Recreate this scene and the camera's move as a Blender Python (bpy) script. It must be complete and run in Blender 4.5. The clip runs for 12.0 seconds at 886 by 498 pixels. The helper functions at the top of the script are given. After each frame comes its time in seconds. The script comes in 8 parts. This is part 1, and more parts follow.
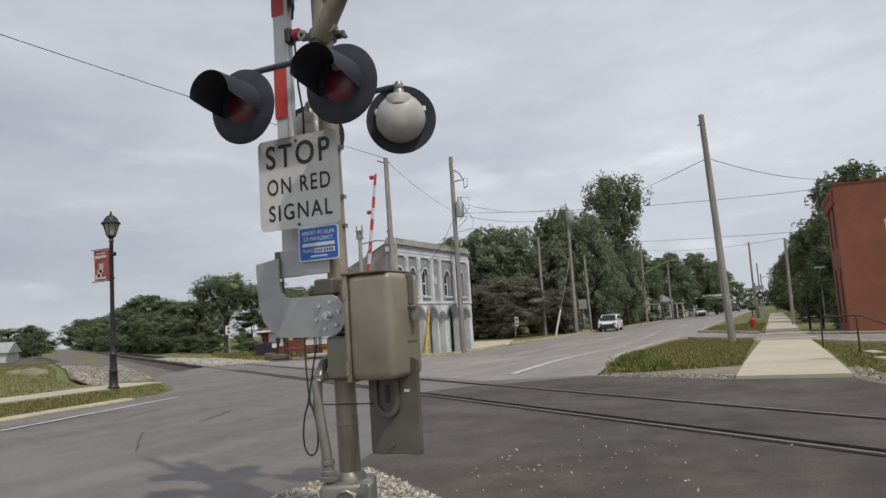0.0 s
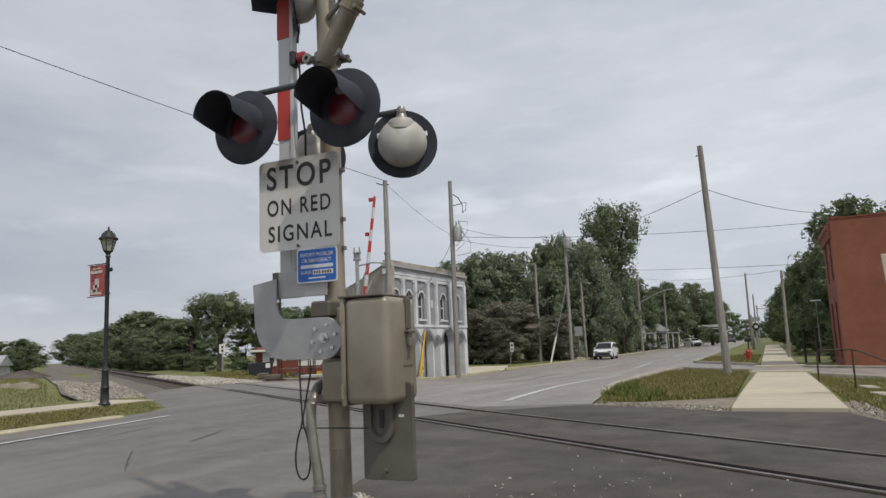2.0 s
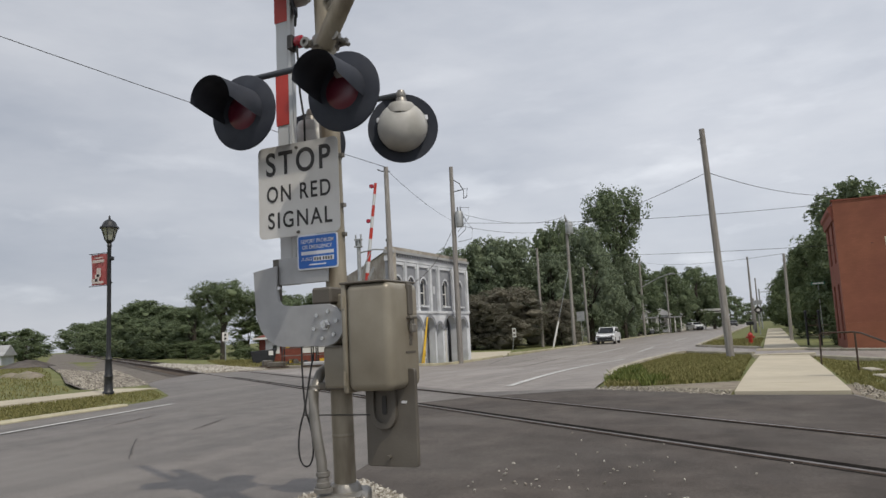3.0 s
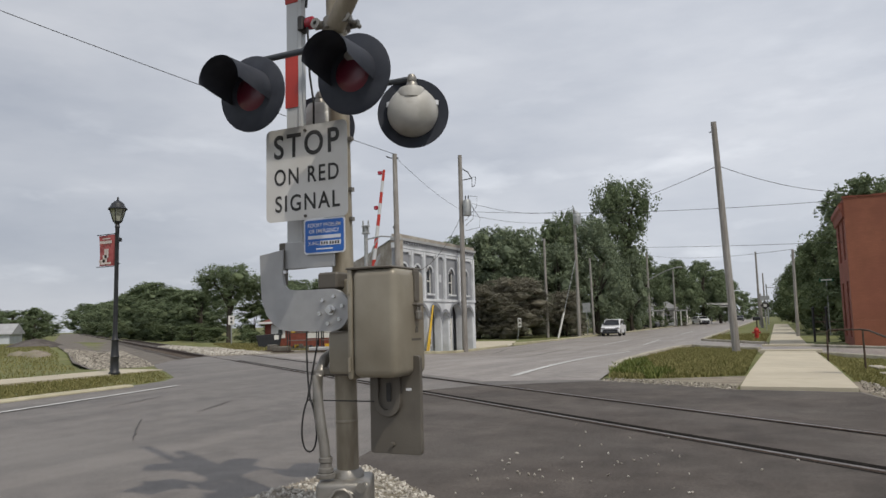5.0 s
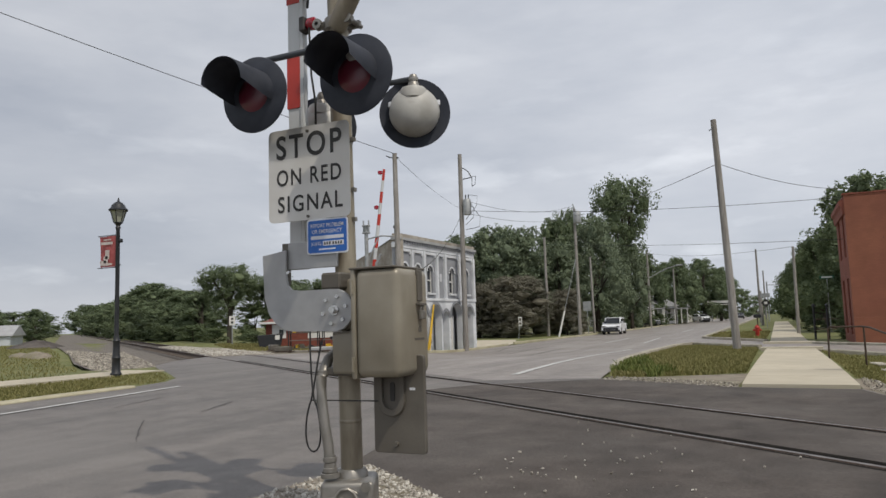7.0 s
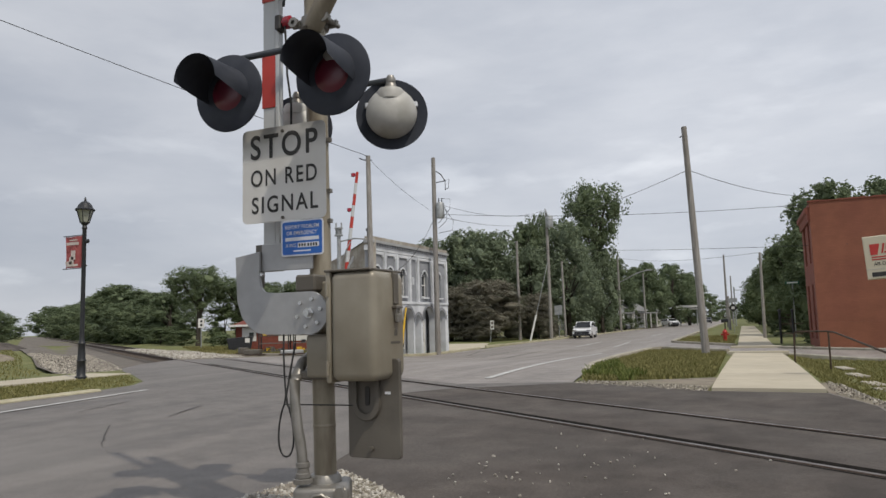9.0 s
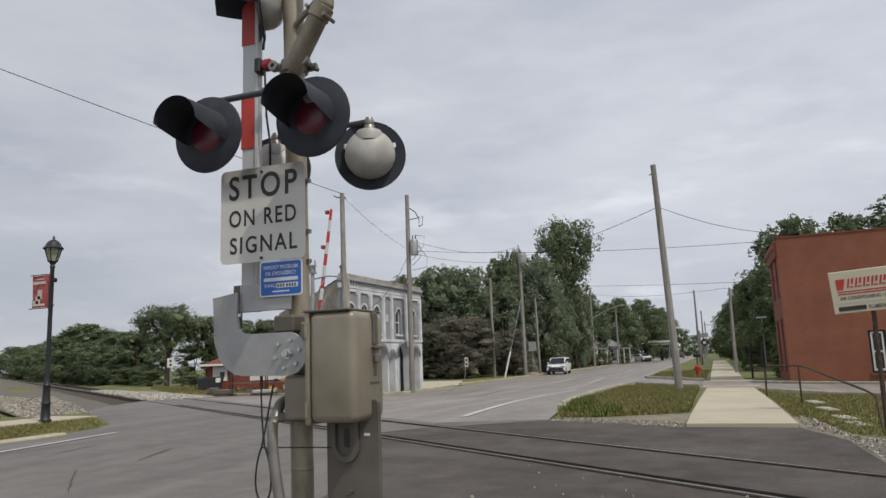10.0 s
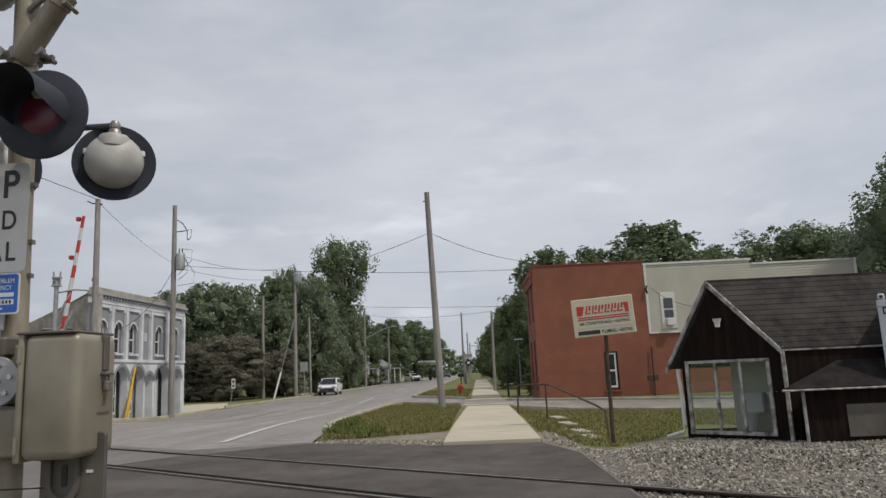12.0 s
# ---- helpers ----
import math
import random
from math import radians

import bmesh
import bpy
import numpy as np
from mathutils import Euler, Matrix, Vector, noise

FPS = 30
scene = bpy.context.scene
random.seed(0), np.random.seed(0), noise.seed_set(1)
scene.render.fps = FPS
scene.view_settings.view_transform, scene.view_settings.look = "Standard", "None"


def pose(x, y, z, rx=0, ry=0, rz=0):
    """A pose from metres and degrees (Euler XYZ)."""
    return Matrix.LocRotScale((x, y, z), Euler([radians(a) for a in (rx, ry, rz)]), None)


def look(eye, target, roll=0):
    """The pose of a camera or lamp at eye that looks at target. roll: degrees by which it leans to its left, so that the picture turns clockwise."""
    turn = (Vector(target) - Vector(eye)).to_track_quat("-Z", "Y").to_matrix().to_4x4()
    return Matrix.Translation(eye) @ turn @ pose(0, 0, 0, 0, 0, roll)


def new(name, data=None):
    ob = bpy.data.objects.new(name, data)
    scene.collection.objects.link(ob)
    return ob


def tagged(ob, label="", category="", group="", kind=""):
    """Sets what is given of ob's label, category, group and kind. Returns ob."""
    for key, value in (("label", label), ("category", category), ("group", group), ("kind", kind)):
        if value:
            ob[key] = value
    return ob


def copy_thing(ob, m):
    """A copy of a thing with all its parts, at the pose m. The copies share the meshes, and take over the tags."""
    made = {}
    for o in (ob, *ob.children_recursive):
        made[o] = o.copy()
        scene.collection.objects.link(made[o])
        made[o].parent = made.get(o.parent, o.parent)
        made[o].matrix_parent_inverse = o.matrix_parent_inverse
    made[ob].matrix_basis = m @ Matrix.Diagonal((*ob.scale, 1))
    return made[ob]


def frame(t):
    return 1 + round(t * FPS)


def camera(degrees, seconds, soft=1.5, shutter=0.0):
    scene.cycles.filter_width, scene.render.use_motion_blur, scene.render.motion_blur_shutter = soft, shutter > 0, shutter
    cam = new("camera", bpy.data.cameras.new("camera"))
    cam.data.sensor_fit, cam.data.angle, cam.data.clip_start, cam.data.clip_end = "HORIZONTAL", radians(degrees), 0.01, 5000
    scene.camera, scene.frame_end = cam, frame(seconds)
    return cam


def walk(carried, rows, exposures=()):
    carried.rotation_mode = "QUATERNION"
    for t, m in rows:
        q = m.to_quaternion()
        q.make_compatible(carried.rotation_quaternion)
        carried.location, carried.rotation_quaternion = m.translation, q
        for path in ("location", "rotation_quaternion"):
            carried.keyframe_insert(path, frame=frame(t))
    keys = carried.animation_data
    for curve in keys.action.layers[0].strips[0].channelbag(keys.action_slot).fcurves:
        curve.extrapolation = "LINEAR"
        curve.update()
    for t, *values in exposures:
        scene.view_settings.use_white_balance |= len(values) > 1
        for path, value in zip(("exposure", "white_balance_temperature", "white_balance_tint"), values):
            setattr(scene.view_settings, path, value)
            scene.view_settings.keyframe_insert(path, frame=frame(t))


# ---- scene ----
cam = camera(63.79, 12.0)
PATH = [
    (0.0, pose(0.034, -0.042, 1.181, 96.000, 3.690, 24.836)),
    (0.5, pose(0.035, -0.045, 1.187, 96.699, 3.627, 24.657)),
    (1.0, pose(0.034, -0.035, 1.185, 97.120, 3.241, 23.756)),
    (1.5, pose(0.035, -0.036, 1.189, 98.016, 2.741, 23.767)),
    (2.0, pose(0.027, -0.047, 1.191, 97.868, 2.280, 24.430)),
    (2.5, pose(0.018, -0.038, 1.188, 97.287, 2.681, 25.097)),
    (3.0, pose(0.009, -0.008, 1.189, 96.777, 2.780, 24.627)),
    (5.0, pose(-0.017, 0.033, 1.186, 95.864, 1.502, 25.045)),
    (5.5, pose(-0.010, 0.022, 1.184, 95.659, 1.804, 25.021)),
    (6.0, pose(-0.024, 0.028, 1.180, 95.475, 1.721, 25.025)),
    (6.5, pose(-0.023, 0.022, 1.185, 95.814, 2.067, 25.348)),
    (7.0, pose(-0.027, 0.018, 1.188, 95.801, 1.816, 25.086)),
    (9.0, pose(-0.065, 0.039, 1.189, 96.005, 1.592, 22.825)),
    (9.5, pose(-0.116, 0.044, 1.189, 96.001, 1.476, 22.087)),
    (10.0, pose(-0.082, -0.004, 1.205, 98.876, 2.113, 20.733)),
    (10.2, look((-0.070, -0.008, 1.225), (-0.674, 1.868, 1.565), -0.7)),
    (10.5, pose(-0.023, -0.024, 1.225, 100.355, 1.653, 10.028)),
    (10.7, look((-0.007, -0.028, 1.230), (-0.208, 1.934, 1.561), -1.2)),
    (11.0, pose(0.032, -0.045, 1.213, 99.679, 1.693, 1.332)),
    (11.2, look((0.030, 0.010, 1.216), (0.008, 1.983, 1.545), -1.9)),
    (11.5, pose(0.028, 0.049, 1.212, 99.831, 1.379, 0.598)),
    (12.0, pose(0.038, 0.043, 1.228, 99.727, 2.547, 2.825)),
]
EXPOSURE = 0.0
walk(cam, PATH, exposures=[(0.0, EXPOSURE), (9.5, EXPOSURE), (11.0, EXPOSURE - 0.1), (12.0, EXPOSURE - 0.1)])

# ---- world and sun: thin bright overcast, a hazy sun behind the camera's right shoulder ----
SUN_EL, SUN_AZ = radians(56.5), math.atan2(0.88, -0.47)
world = bpy.data.worlds.new("sky")
scene.world = world
world.use_nodes = True
wn, wl = world.node_tree.nodes, world.node_tree.links
wn.clear()
w_out = wn.new("ShaderNodeOutputWorld")
w_bg = wn.new("ShaderNodeBackground")
w_sky = wn.new("ShaderNodeTexSky")
w_sky.sky_type, w_sky.sun_disc = "NISHITA", False
w_sky.sun_elevation, w_sky.sun_rotation = SUN_EL, SUN_AZ
w_sky.dust_density = 2.0
w_co = wn.new("ShaderNodeTexCoord")
w_map = wn.new("ShaderNodeMapping")
w_map.inputs["Scale"].default_value = (1.0, 1.0, 3.2)
w_noise = wn.new("ShaderNodeTexNoise")
w_noise.inputs["Scale"].default_value, w_noise.inputs["Detail"].default_value = 2.3, 6.0
w_noise.inputs["Roughness"].default_value = 0.55
w_ramp = wn.new("ShaderNodeValToRGB")
w_ramp.color_ramp.elements[0].position, w_ramp.color_ramp.elements[0].color = 0.30, (4.42, 4.75, 5.42, 1)
w_ramp.color_ramp.elements[1].position, w_ramp.color_ramp.elements[1].color = 0.72, (6.65, 6.85, 7.32, 1)
w_puff, w_pr = wn.new("ShaderNodeTexNoise"), wn.new("ShaderNodeValToRGB")
w_puff.inputs["Scale"].default_value, w_puff.inputs["Detail"].default_value = 7.0, 7.0
w_pr.color_ramp.elements[0].position, w_pr.color_ramp.elements[1].position = 0.56, 0.72
w_pr.color_ramp.elements[0].color, w_pr.color_ramp.elements[1].color = (0, 0, 0, 1), (1.5, 1.5, 1.45, 1)
w_add = wn.new("ShaderNodeMix")
w_add.data_type, w_add.blend_type = "RGBA", "ADD"
w_mix = wn.new("ShaderNodeMix")
w_mix.data_type = "RGBA"
w_mix.inputs["Factor"].default_value = 0.93
wl.new(w_co.outputs["Generated"], w_map.inputs["Vector"])
wl.new(w_map.outputs["Vector"], w_noise.inputs["Vector"])
wl.new(w_noise.outputs["Fac"], w_ramp.inputs["Fac"])
wl.new(w_sky.outputs["Color"], w_mix.inputs["A"])
wl.new(w_map.outputs["Vector"], w_puff.inputs["Vector"])
wl.new(w_puff.outputs["Fac"], w_pr.inputs["Fac"])
w_low, w_lr = wn.new("ShaderNodeSeparateXYZ"), wn.new("ShaderNodeMapRange")
w_lr.inputs["From Min"].default_value, w_lr.inputs["From Max"].default_value = 0.42, 0.12
wl.new(w_co.outputs["Generated"], w_low.inputs["Vector"])
wl.new(w_low.outputs["Z"], w_lr.inputs["Value"])
wl.new(w_lr.outputs["Result"], w_add.inputs["Factor"])
wl.new(w_ramp.outputs["Color"], w_add.inputs["A"])
wl.new(w_pr.outputs["Color"], w_add.inputs["B"])
wl.new(w_add.outputs["Result"], w_mix.inputs["B"])
w_sep, w_rng, w_mul = wn.new("ShaderNodeSeparateXYZ"), wn.new("ShaderNodeMapRange"), wn.new("ShaderNodeVectorMath")
w_mul.operation = "SCALE"
w_rng.inputs["From Min"].default_value, w_rng.inputs["From Max"].default_value = -0.8, -0.1
w_rng.inputs["To Min"].default_value, w_rng.inputs["To Max"].default_value = 0.97, 1.12
wl.new(w_co.outputs["Generated"], w_sep.inputs["Vector"])
wl.new(w_sep.outputs["X"], w_rng.inputs["Value"])
wl.new(w_mix.outputs["Result"], w_mul.inputs[0])
wl.new(w_rng.outputs["Result"], w_mul.inputs["Scale"])
wl.new(w_mul.outputs["Vector"], w_bg.inputs["Color"])
w_bg.inputs["Strength"].default_value = 0.1
wl.new(w_bg.outputs["Background"], w_out.inputs["Surface"])

sun = new("sun", bpy.data.lights.new("sun", "SUN"))
sun.data.energy, sun.data.angle, sun.data.color = 2.3, radians(1.0), (1.0, 0.93, 0.82)
sun.matrix_world = look((math.sin(SUN_AZ) * math.cos(SUN_EL) * 50, math.cos(SUN_AZ) * math.cos(SUN_EL) * 50, math.sin(SUN_EL) * 50), (0, 0, 0))


# ---- materials ----
def mat(name, dark, light, rough=0.8, scale=6.0, detail=6.0, metal=0.0, bump=0.15, fine=60.0, stain=None, stain_scale=0.6, stain_amount=0.5, vary=0.0, spec=0.5, streak=None):
    """Two-scale noise colour with fine bump; stain is a second, larger blotch colour; vary shifts the value from object to object."""
    m = bpy.data.materials.new(name)
    m.use_nodes = True
    n, l = m.node_tree.nodes, m.node_tree.links
    b = n["Principled BSDF"]
    co = n.new("ShaderNodeTexCoord")
    vec = co.outputs["Object"]
    if streak:
        mp = n.new("ShaderNodeMapping")
        mp.inputs["Scale"].default_value = streak
        l.new(vec, mp.inputs["Vector"])
        vec = mp.outputs["Vector"]
    a = n.new("ShaderNodeTexNoise")
    a.inputs["Scale"].default_value, a.inputs["Detail"].default_value = scale, detail
    l.new(vec, a.inputs["Vector"])
    r = n.new("ShaderNodeValToRGB")
    r.color_ramp.elements[0].position, r.color_ramp.elements[0].color = 0.32, (*dark, 1)
    r.color_ramp.elements[1].position, r.color_ramp.elements[1].color = 0.68, (*light, 1)
    l.new(a.outputs["Fac"], r.inputs["Fac"])
    col = r.outputs["Color"]
    if stain:
        s = n.new("ShaderNodeTexNoise")
        s.inputs["Scale"].default_value, s.inputs["Detail"].default_value = stain_scale, 5.0
        l.new(vec, s.inputs["Vector"])
        sr = n.new("ShaderNodeValToRGB")
        sr.color_ramp.elements[0].position, sr.color_ramp.elements[1].position = 0.45, 0.68
        sr.color_ramp.elements[1].color = (stain_amount, stain_amount, stain_amount, 1)
        l.new(s.outputs["Fac"], sr.inputs["Fac"])
        mx = n.new("ShaderNodeMix")
        mx.data_type = "RGBA"
        l.new(sr.outputs["Color"], mx.inputs["Factor"])
        l.new(col, mx.inputs["A"])
        mx.inputs["B"].default_value = (*stain, 1)
        col = mx.outputs["Result"]
    if vary:
        oi = n.new("ShaderNodeObjectInfo")
        hs = n.new("ShaderNodeHueSaturation")
        mr = n.new("ShaderNodeMapRange")
        mr.inputs["To Min"].default_value, mr.inputs["To Max"].default_value = 1 - vary, 1 + vary
        l.new(oi.outputs["Random"], mr.inputs["Value"])
        l.new(mr.outputs["Result"], hs.inputs["Value"])
        l.new(col, hs.inputs["Color"])
        col = hs.outputs["Color"]
    l.new(col, b.inputs["Base Color"])
    b.inputs["Roughness"].default_value, b.inputs["Metallic"].default_value = rough, metal
    b.inputs["Specular IOR Level"].default_value = spec
    if bump:
        f = n.new("ShaderNodeTexNoise")
        f.inputs["Scale"].default_value, f.inputs["Detail"].default_value = fine, 4.0
        l.new(vec, f.inputs["Vector"])
        bp = n.new("ShaderNodeBump")
        bp.inputs["Strength"].default_value, bp.inputs["Distance"].default_value = bump, 0.02
        l.new(f.outputs["Fac"], bp.inputs["Height"])
        l.new(bp.outputs["Normal"], b.inputs["Normal"])
    return m


def leaf_mat(name, dark, light, thin=0.3):
    m = bpy.data.materials.new(name)
    m.use_nodes = True
    n, l = m.node_tree.nodes, m.node_tree.links
    b = n["Principled BSDF"]
    g = n.new("ShaderNodeNewGeometry")
    r = n.new("ShaderNodeValToRGB")
    r.color_ramp.elements[0].color, r.color_ramp.elements[1].color = (*dark, 1), (*light, 1)
    l.new(g.outputs["Random Per Island"], r.inputs["Fac"])
    l.new(r.outputs["Color"], b.inputs["Base Color"])
    b.inputs["Roughness"].default_value = 0.75
    b.inputs["Specular IOR Level"].default_value = 0.25
    if thin:
        t, mx = n.new("ShaderNodeBsdfTranslucent"), n.new("ShaderNodeMixShader")
        mx.inputs["Fac"].default_value = thin
        l.new(r.outputs["Color"], t.inputs["Color"])
        l.new(b.outputs["BSDF"], mx.inputs[1])
        l.new(t.outputs["BSDF"], mx.inputs[2])
        l.new(mx.outputs["Shader"], n["Material Output"].inputs["Surface"])
    return m


def glass_mat(name, tint=(0.9, 0.95, 0.95), rough=0.02):
    m = bpy.data.materials.new(name)
    m.use_nodes = True
    n, l = m.node_tree.nodes, m.node_tree.links
    n.remove(n["Principled BSDF"])
    out = n["Material Output"]
    tr, gl, mx, fr = n.new("ShaderNodeBsdfTransparent"), n.new("ShaderNodeBsdfGlossy"), n.new("ShaderNodeMixShader"), n.new("ShaderNodeFresnel")
    tr.inputs["Color"].default_value = (*tint, 1)
    gl.inputs["Roughness"].default_value = rough
    fr.inputs["IOR"].default_value = 1.7
    l.new(fr.outputs["Fac"], mx.inputs["Fac"])
    l.new(tr.outputs["BSDF"], mx.inputs[1])
    l.new(gl.outputs["BSDF"], mx.inputs[2])
    l.new(mx.outputs["Shader"], out.inputs["Surface"])
    return m


def wear(m, stretch, amount):
    """Broad worn and oiled bands over a paving colour, with fine aggregate speckle."""
    n, l = m.node_tree.nodes, m.node_tree.links
    b = n["Principled BSDF"]
    old = b.inputs["Base Color"].links[0].from_socket
    co, mp, band, grit = n.new("ShaderNodeTexCoord"), n.new("ShaderNodeMapping"), n.new("ShaderNodeTexNoise"), n.new("ShaderNodeTexNoise")
    mp.inputs["Scale"].default_value = stretch
    band.inputs["Scale"].default_value, band.inputs["Detail"].default_value, band.inputs["Roughness"].default_value = 1.0, 7.0, 0.6
    grit.inputs["Scale"].default_value, grit.inputs["Detail"].default_value = 45.0, 3.0
    r1, r2, k, hs = n.new("ShaderNodeMapRange"), n.new("ShaderNodeMapRange"), n.new("ShaderNodeMath"), n.new("ShaderNodeHueSaturation")
    for r, a in ((r1, amount), (r2, 0.22)):
        r.inputs["From Min"].default_value, r.inputs["From Max"].default_value = 0.3, 0.7
        r.inputs["To Min"].default_value, r.inputs["To Max"].default_value = 1 - a, 1 + a
    k.operation = "MULTIPLY"
    l.new(co.outputs["Object"], mp.inputs["Vector"])
    l.new(mp.outputs["Vector"], band.inputs["Vector"])
    l.new(co.outputs["Object"], grit.inputs["Vector"])
    l.new(band.outputs["Fac"], r1.inputs["Value"])
    l.new(grit.outputs["Fac"], r2.inputs["Value"])
    l.new(r1.outputs["Result"], k.inputs[0])
    l.new(r2.outputs["Result"], k.inputs[1])
    l.new(k.outputs["Value"], hs.inputs["Value"])
    l.new(old, hs.inputs["Color"])
    l.new(hs.outputs["Color"], b.inputs["Base Color"])
    return m


def bricked(m, course=0.075, depth=0.5, tint=0.88):
    """Courses of brick under the paint of an upright wall: faint joints in colour and relief."""
    n, l = m.node_tree.nodes, m.node_tree.links
    b = n["Principled BSDF"]
    old = b.inputs["Base Color"].links[0].from_socket
    co, sp, ad, cb, br = (n.new(k) for k in ("ShaderNodeTexCoord", "ShaderNodeSeparateXYZ", "ShaderNodeMath", "ShaderNodeCombineXYZ", "ShaderNodeTexBrick"))
    br.inputs["Scale"].default_value, br.inputs["Brick Width"].default_value, br.inputs["Row Height"].default_value = 1.0, course * 3, course
    br.inputs["Mortar Size"].default_value, br.inputs["Mortar Smooth"].default_value = 0.007, 0.4
    br.inputs["Color1"].default_value, br.inputs["Color2"].default_value, br.inputs["Mortar"].default_value = (1, 1, 1, 1), (0.93, 0.93, 0.93, 1), (tint, tint, tint, 1)
    mx, bp = n.new("ShaderNodeMix"), n.new("ShaderNodeBump")
    mx.data_type, mx.blend_type = "RGBA", "MULTIPLY"
    mx.inputs["Factor"].default_value = 1.0
    bp.inputs["Strength"].default_value, bp.inputs["Distance"].default_value = depth, 0.01
    l.new(co.outputs["Object"], sp.inputs["Vector"])
    l.new(sp.outputs["X"], ad.inputs[0])
    l.new(sp.outputs["Y"], ad.inputs[1])
    l.new(ad.outputs["Value"], cb.inputs["X"])
    l.new(sp.outputs["Z"], cb.inputs["Y"])
    l.new(cb.outputs["Vector"], br.inputs["Vector"])
    l.new(old, mx.inputs["A"])
    l.new(br.outputs["Color"], mx.inputs["B"])
    l.new(mx.outputs["Result"], b.inputs["Base Color"])
    l.new(br.outputs["Color"], bp.inputs["Height"])
    if b.inputs["Normal"].links:
        l.new(b.inputs["Normal"].links[0].from_socket, bp.inputs["Normal"])
    l.new(bp.outputs["Normal"], b.inputs["Normal"])
    return m


ASPHALT = wear(mat("asphalt", (0.100, 0.088, 0.078), (0.152, 0.135, 0.120), 0.55, 3.0, 9, bump=0.3, fine=90, stain=(0.164, 0.148, 0.133), stain_scale=0.35, stain_amount=0.8), (1.1, 0.10, 1.0), 0.30)
ASPHALT_PALE = wear(mat("asphalt_pale", (0.188, 0.167, 0.150), (0.260, 0.234, 0.212), 0.55, 3.0, 9, bump=0.3, fine=90, stain=(0.285, 0.260, 0.240), stain_scale=0.3, stain_amount=0.7), (1.3, 0.08, 1.0), 0.22)
APRON = wear(mat("asphalt_dark", (0.050, 0.041, 0.035), (0.082, 0.069, 0.060), 0.95, 2.6, 10, bump=0.4, fine=80, stain=(0.105, 0.093, 0.084), stain_scale=0.4, stain_amount=0.7), (0.9, 0.7, 1.0), 0.35)
# near-black for tarred joints and for the painted shade of the flangeways
CRACK = mat("tar_seam_and_gap_shade", (0.008, 0.007, 0.006), (0.018, 0.016, 0.014), 0.95, 9.0, bump=0.1, spec=0.05)
SEAM = mat("worn_seam", (0.055, 0.052, 0.05), (0.095, 0.09, 0.086), 0.9, 9.0, bump=0.1)
PAINT_W = mat("road_paint", (0.42, 0.42, 0.41), (0.62, 0.62, 0.60), 0.8, 9.0, 8, bump=0.1, stain=(0.25, 0.245, 0.24), stain_scale=3.0, stain_amount=0.55)
CONCRETE = mat("concrete", (0.42, 0.375, 0.285), (0.50, 0.45, 0.35), 0.9, 2.0, 8, bump=0.15, fine=120, stain=(0.35, 0.31, 0.24), stain_scale=0.5, stain_amount=0.5, vary=0.04)
KERB = mat("kerb_concrete", (0.34, 0.31, 0.25), (0.47, 0.43, 0.36), 0.9, 3.0, 8, stain=(0.22, 0.20, 0.15), stain_scale=0.9, stain_amount=0.6)
KERB_Y = mat("kerb_yellowed", (0.36, 0.33, 0.225), (0.47, 0.43, 0.31), 0.9, 3.0, 8, stain=(0.25, 0.22, 0.15), stain_scale=0.9, stain_amount=0.6)
GRASS_SOIL = mat("lawn", (0.086, 0.104, 0.029), (0.150, 0.156, 0.052), 0.95, 1.3, 10, bump=0.6, fine=30, stain=(0.19, 0.178, 0.072), stain_scale=0.28, stain_amount=0.55)
DIRT = mat("dirt", (0.165, 0.138, 0.105), (0.27, 0.235, 0.185), 0.95, 3.0, 9, bump=0.5, fine=40, stain=(0.12, 0.12, 0.06), stain_scale=0.7, stain_amount=0.5)
BALLAST = mat("ballast_bed", (0.060, 0.050, 0.041), (0.20, 0.18, 0.155), 0.95, 22.0, 6, bump=1.0, fine=26, stain=(0.21, 0.18, 0.15), stain_scale=0.5, stain_amount=0.5)
BALLAST_D = mat("ballast_oiled", (0.040, 0.033, 0.028), (0.105, 0.09, 0.078), 0.95, 20.0, 6, bump=1.0, fine=26, stain=(0.075, 0.058, 0.045), stain_scale=0.5, stain_amount=0.5)
STONE = leaf_mat("ballast_stone", (0.060, 0.050, 0.040), (0.50, 0.46, 0.39), 0)
PEBBLE = leaf_mat("pebble", (0.24, 0.215, 0.18), (0.58, 0.55, 0.49), 0)
BLADE = leaf_mat("grass_blade", (0.148, 0.148, 0.050), (0.275, 0.245, 0.102))
WEED = leaf_mat("weed_leaf", (0.085, 0.115, 0.030), (0.20, 0.22, 0.065))
RAIL = mat("rail_side", (0.050, 0.036, 0.028), (0.11, 0.075, 0.055), 0.8, 9.0, metal=0.3)
RAIL_TOP = mat("rail_head", (0.19, 0.165, 0.145), (0.30, 0.27, 0.245), 0.42, 5.0, metal=0.9, bump=0.03)
TIE = mat("tie_wood", (0.05, 0.038, 0.030), (0.12, 0.095, 0.075), 0.95, 8.0, streak=(1, 8, 8), bump=0.6)
GALV = mat("galvanised", (0.36, 0.362, 0.365), (0.43, 0.432, 0.435), 0.5, 9.0, 8, metal=0.45, bump=0.03, stain=(0.33, 0.325, 0.315), stain_scale=2.0, stain_amount=0.4)
MAST = mat("mast_paint", (0.23, 0.198, 0.145), (0.335, 0.298, 0.230), 0.45, 5.0, 8, metal=0.2, bump=0.05, stain=(0.115, 0.083, 0.052), stain_scale=3.0, stain_amount=0.85, streak=(2.5, 2.5, 0.7))
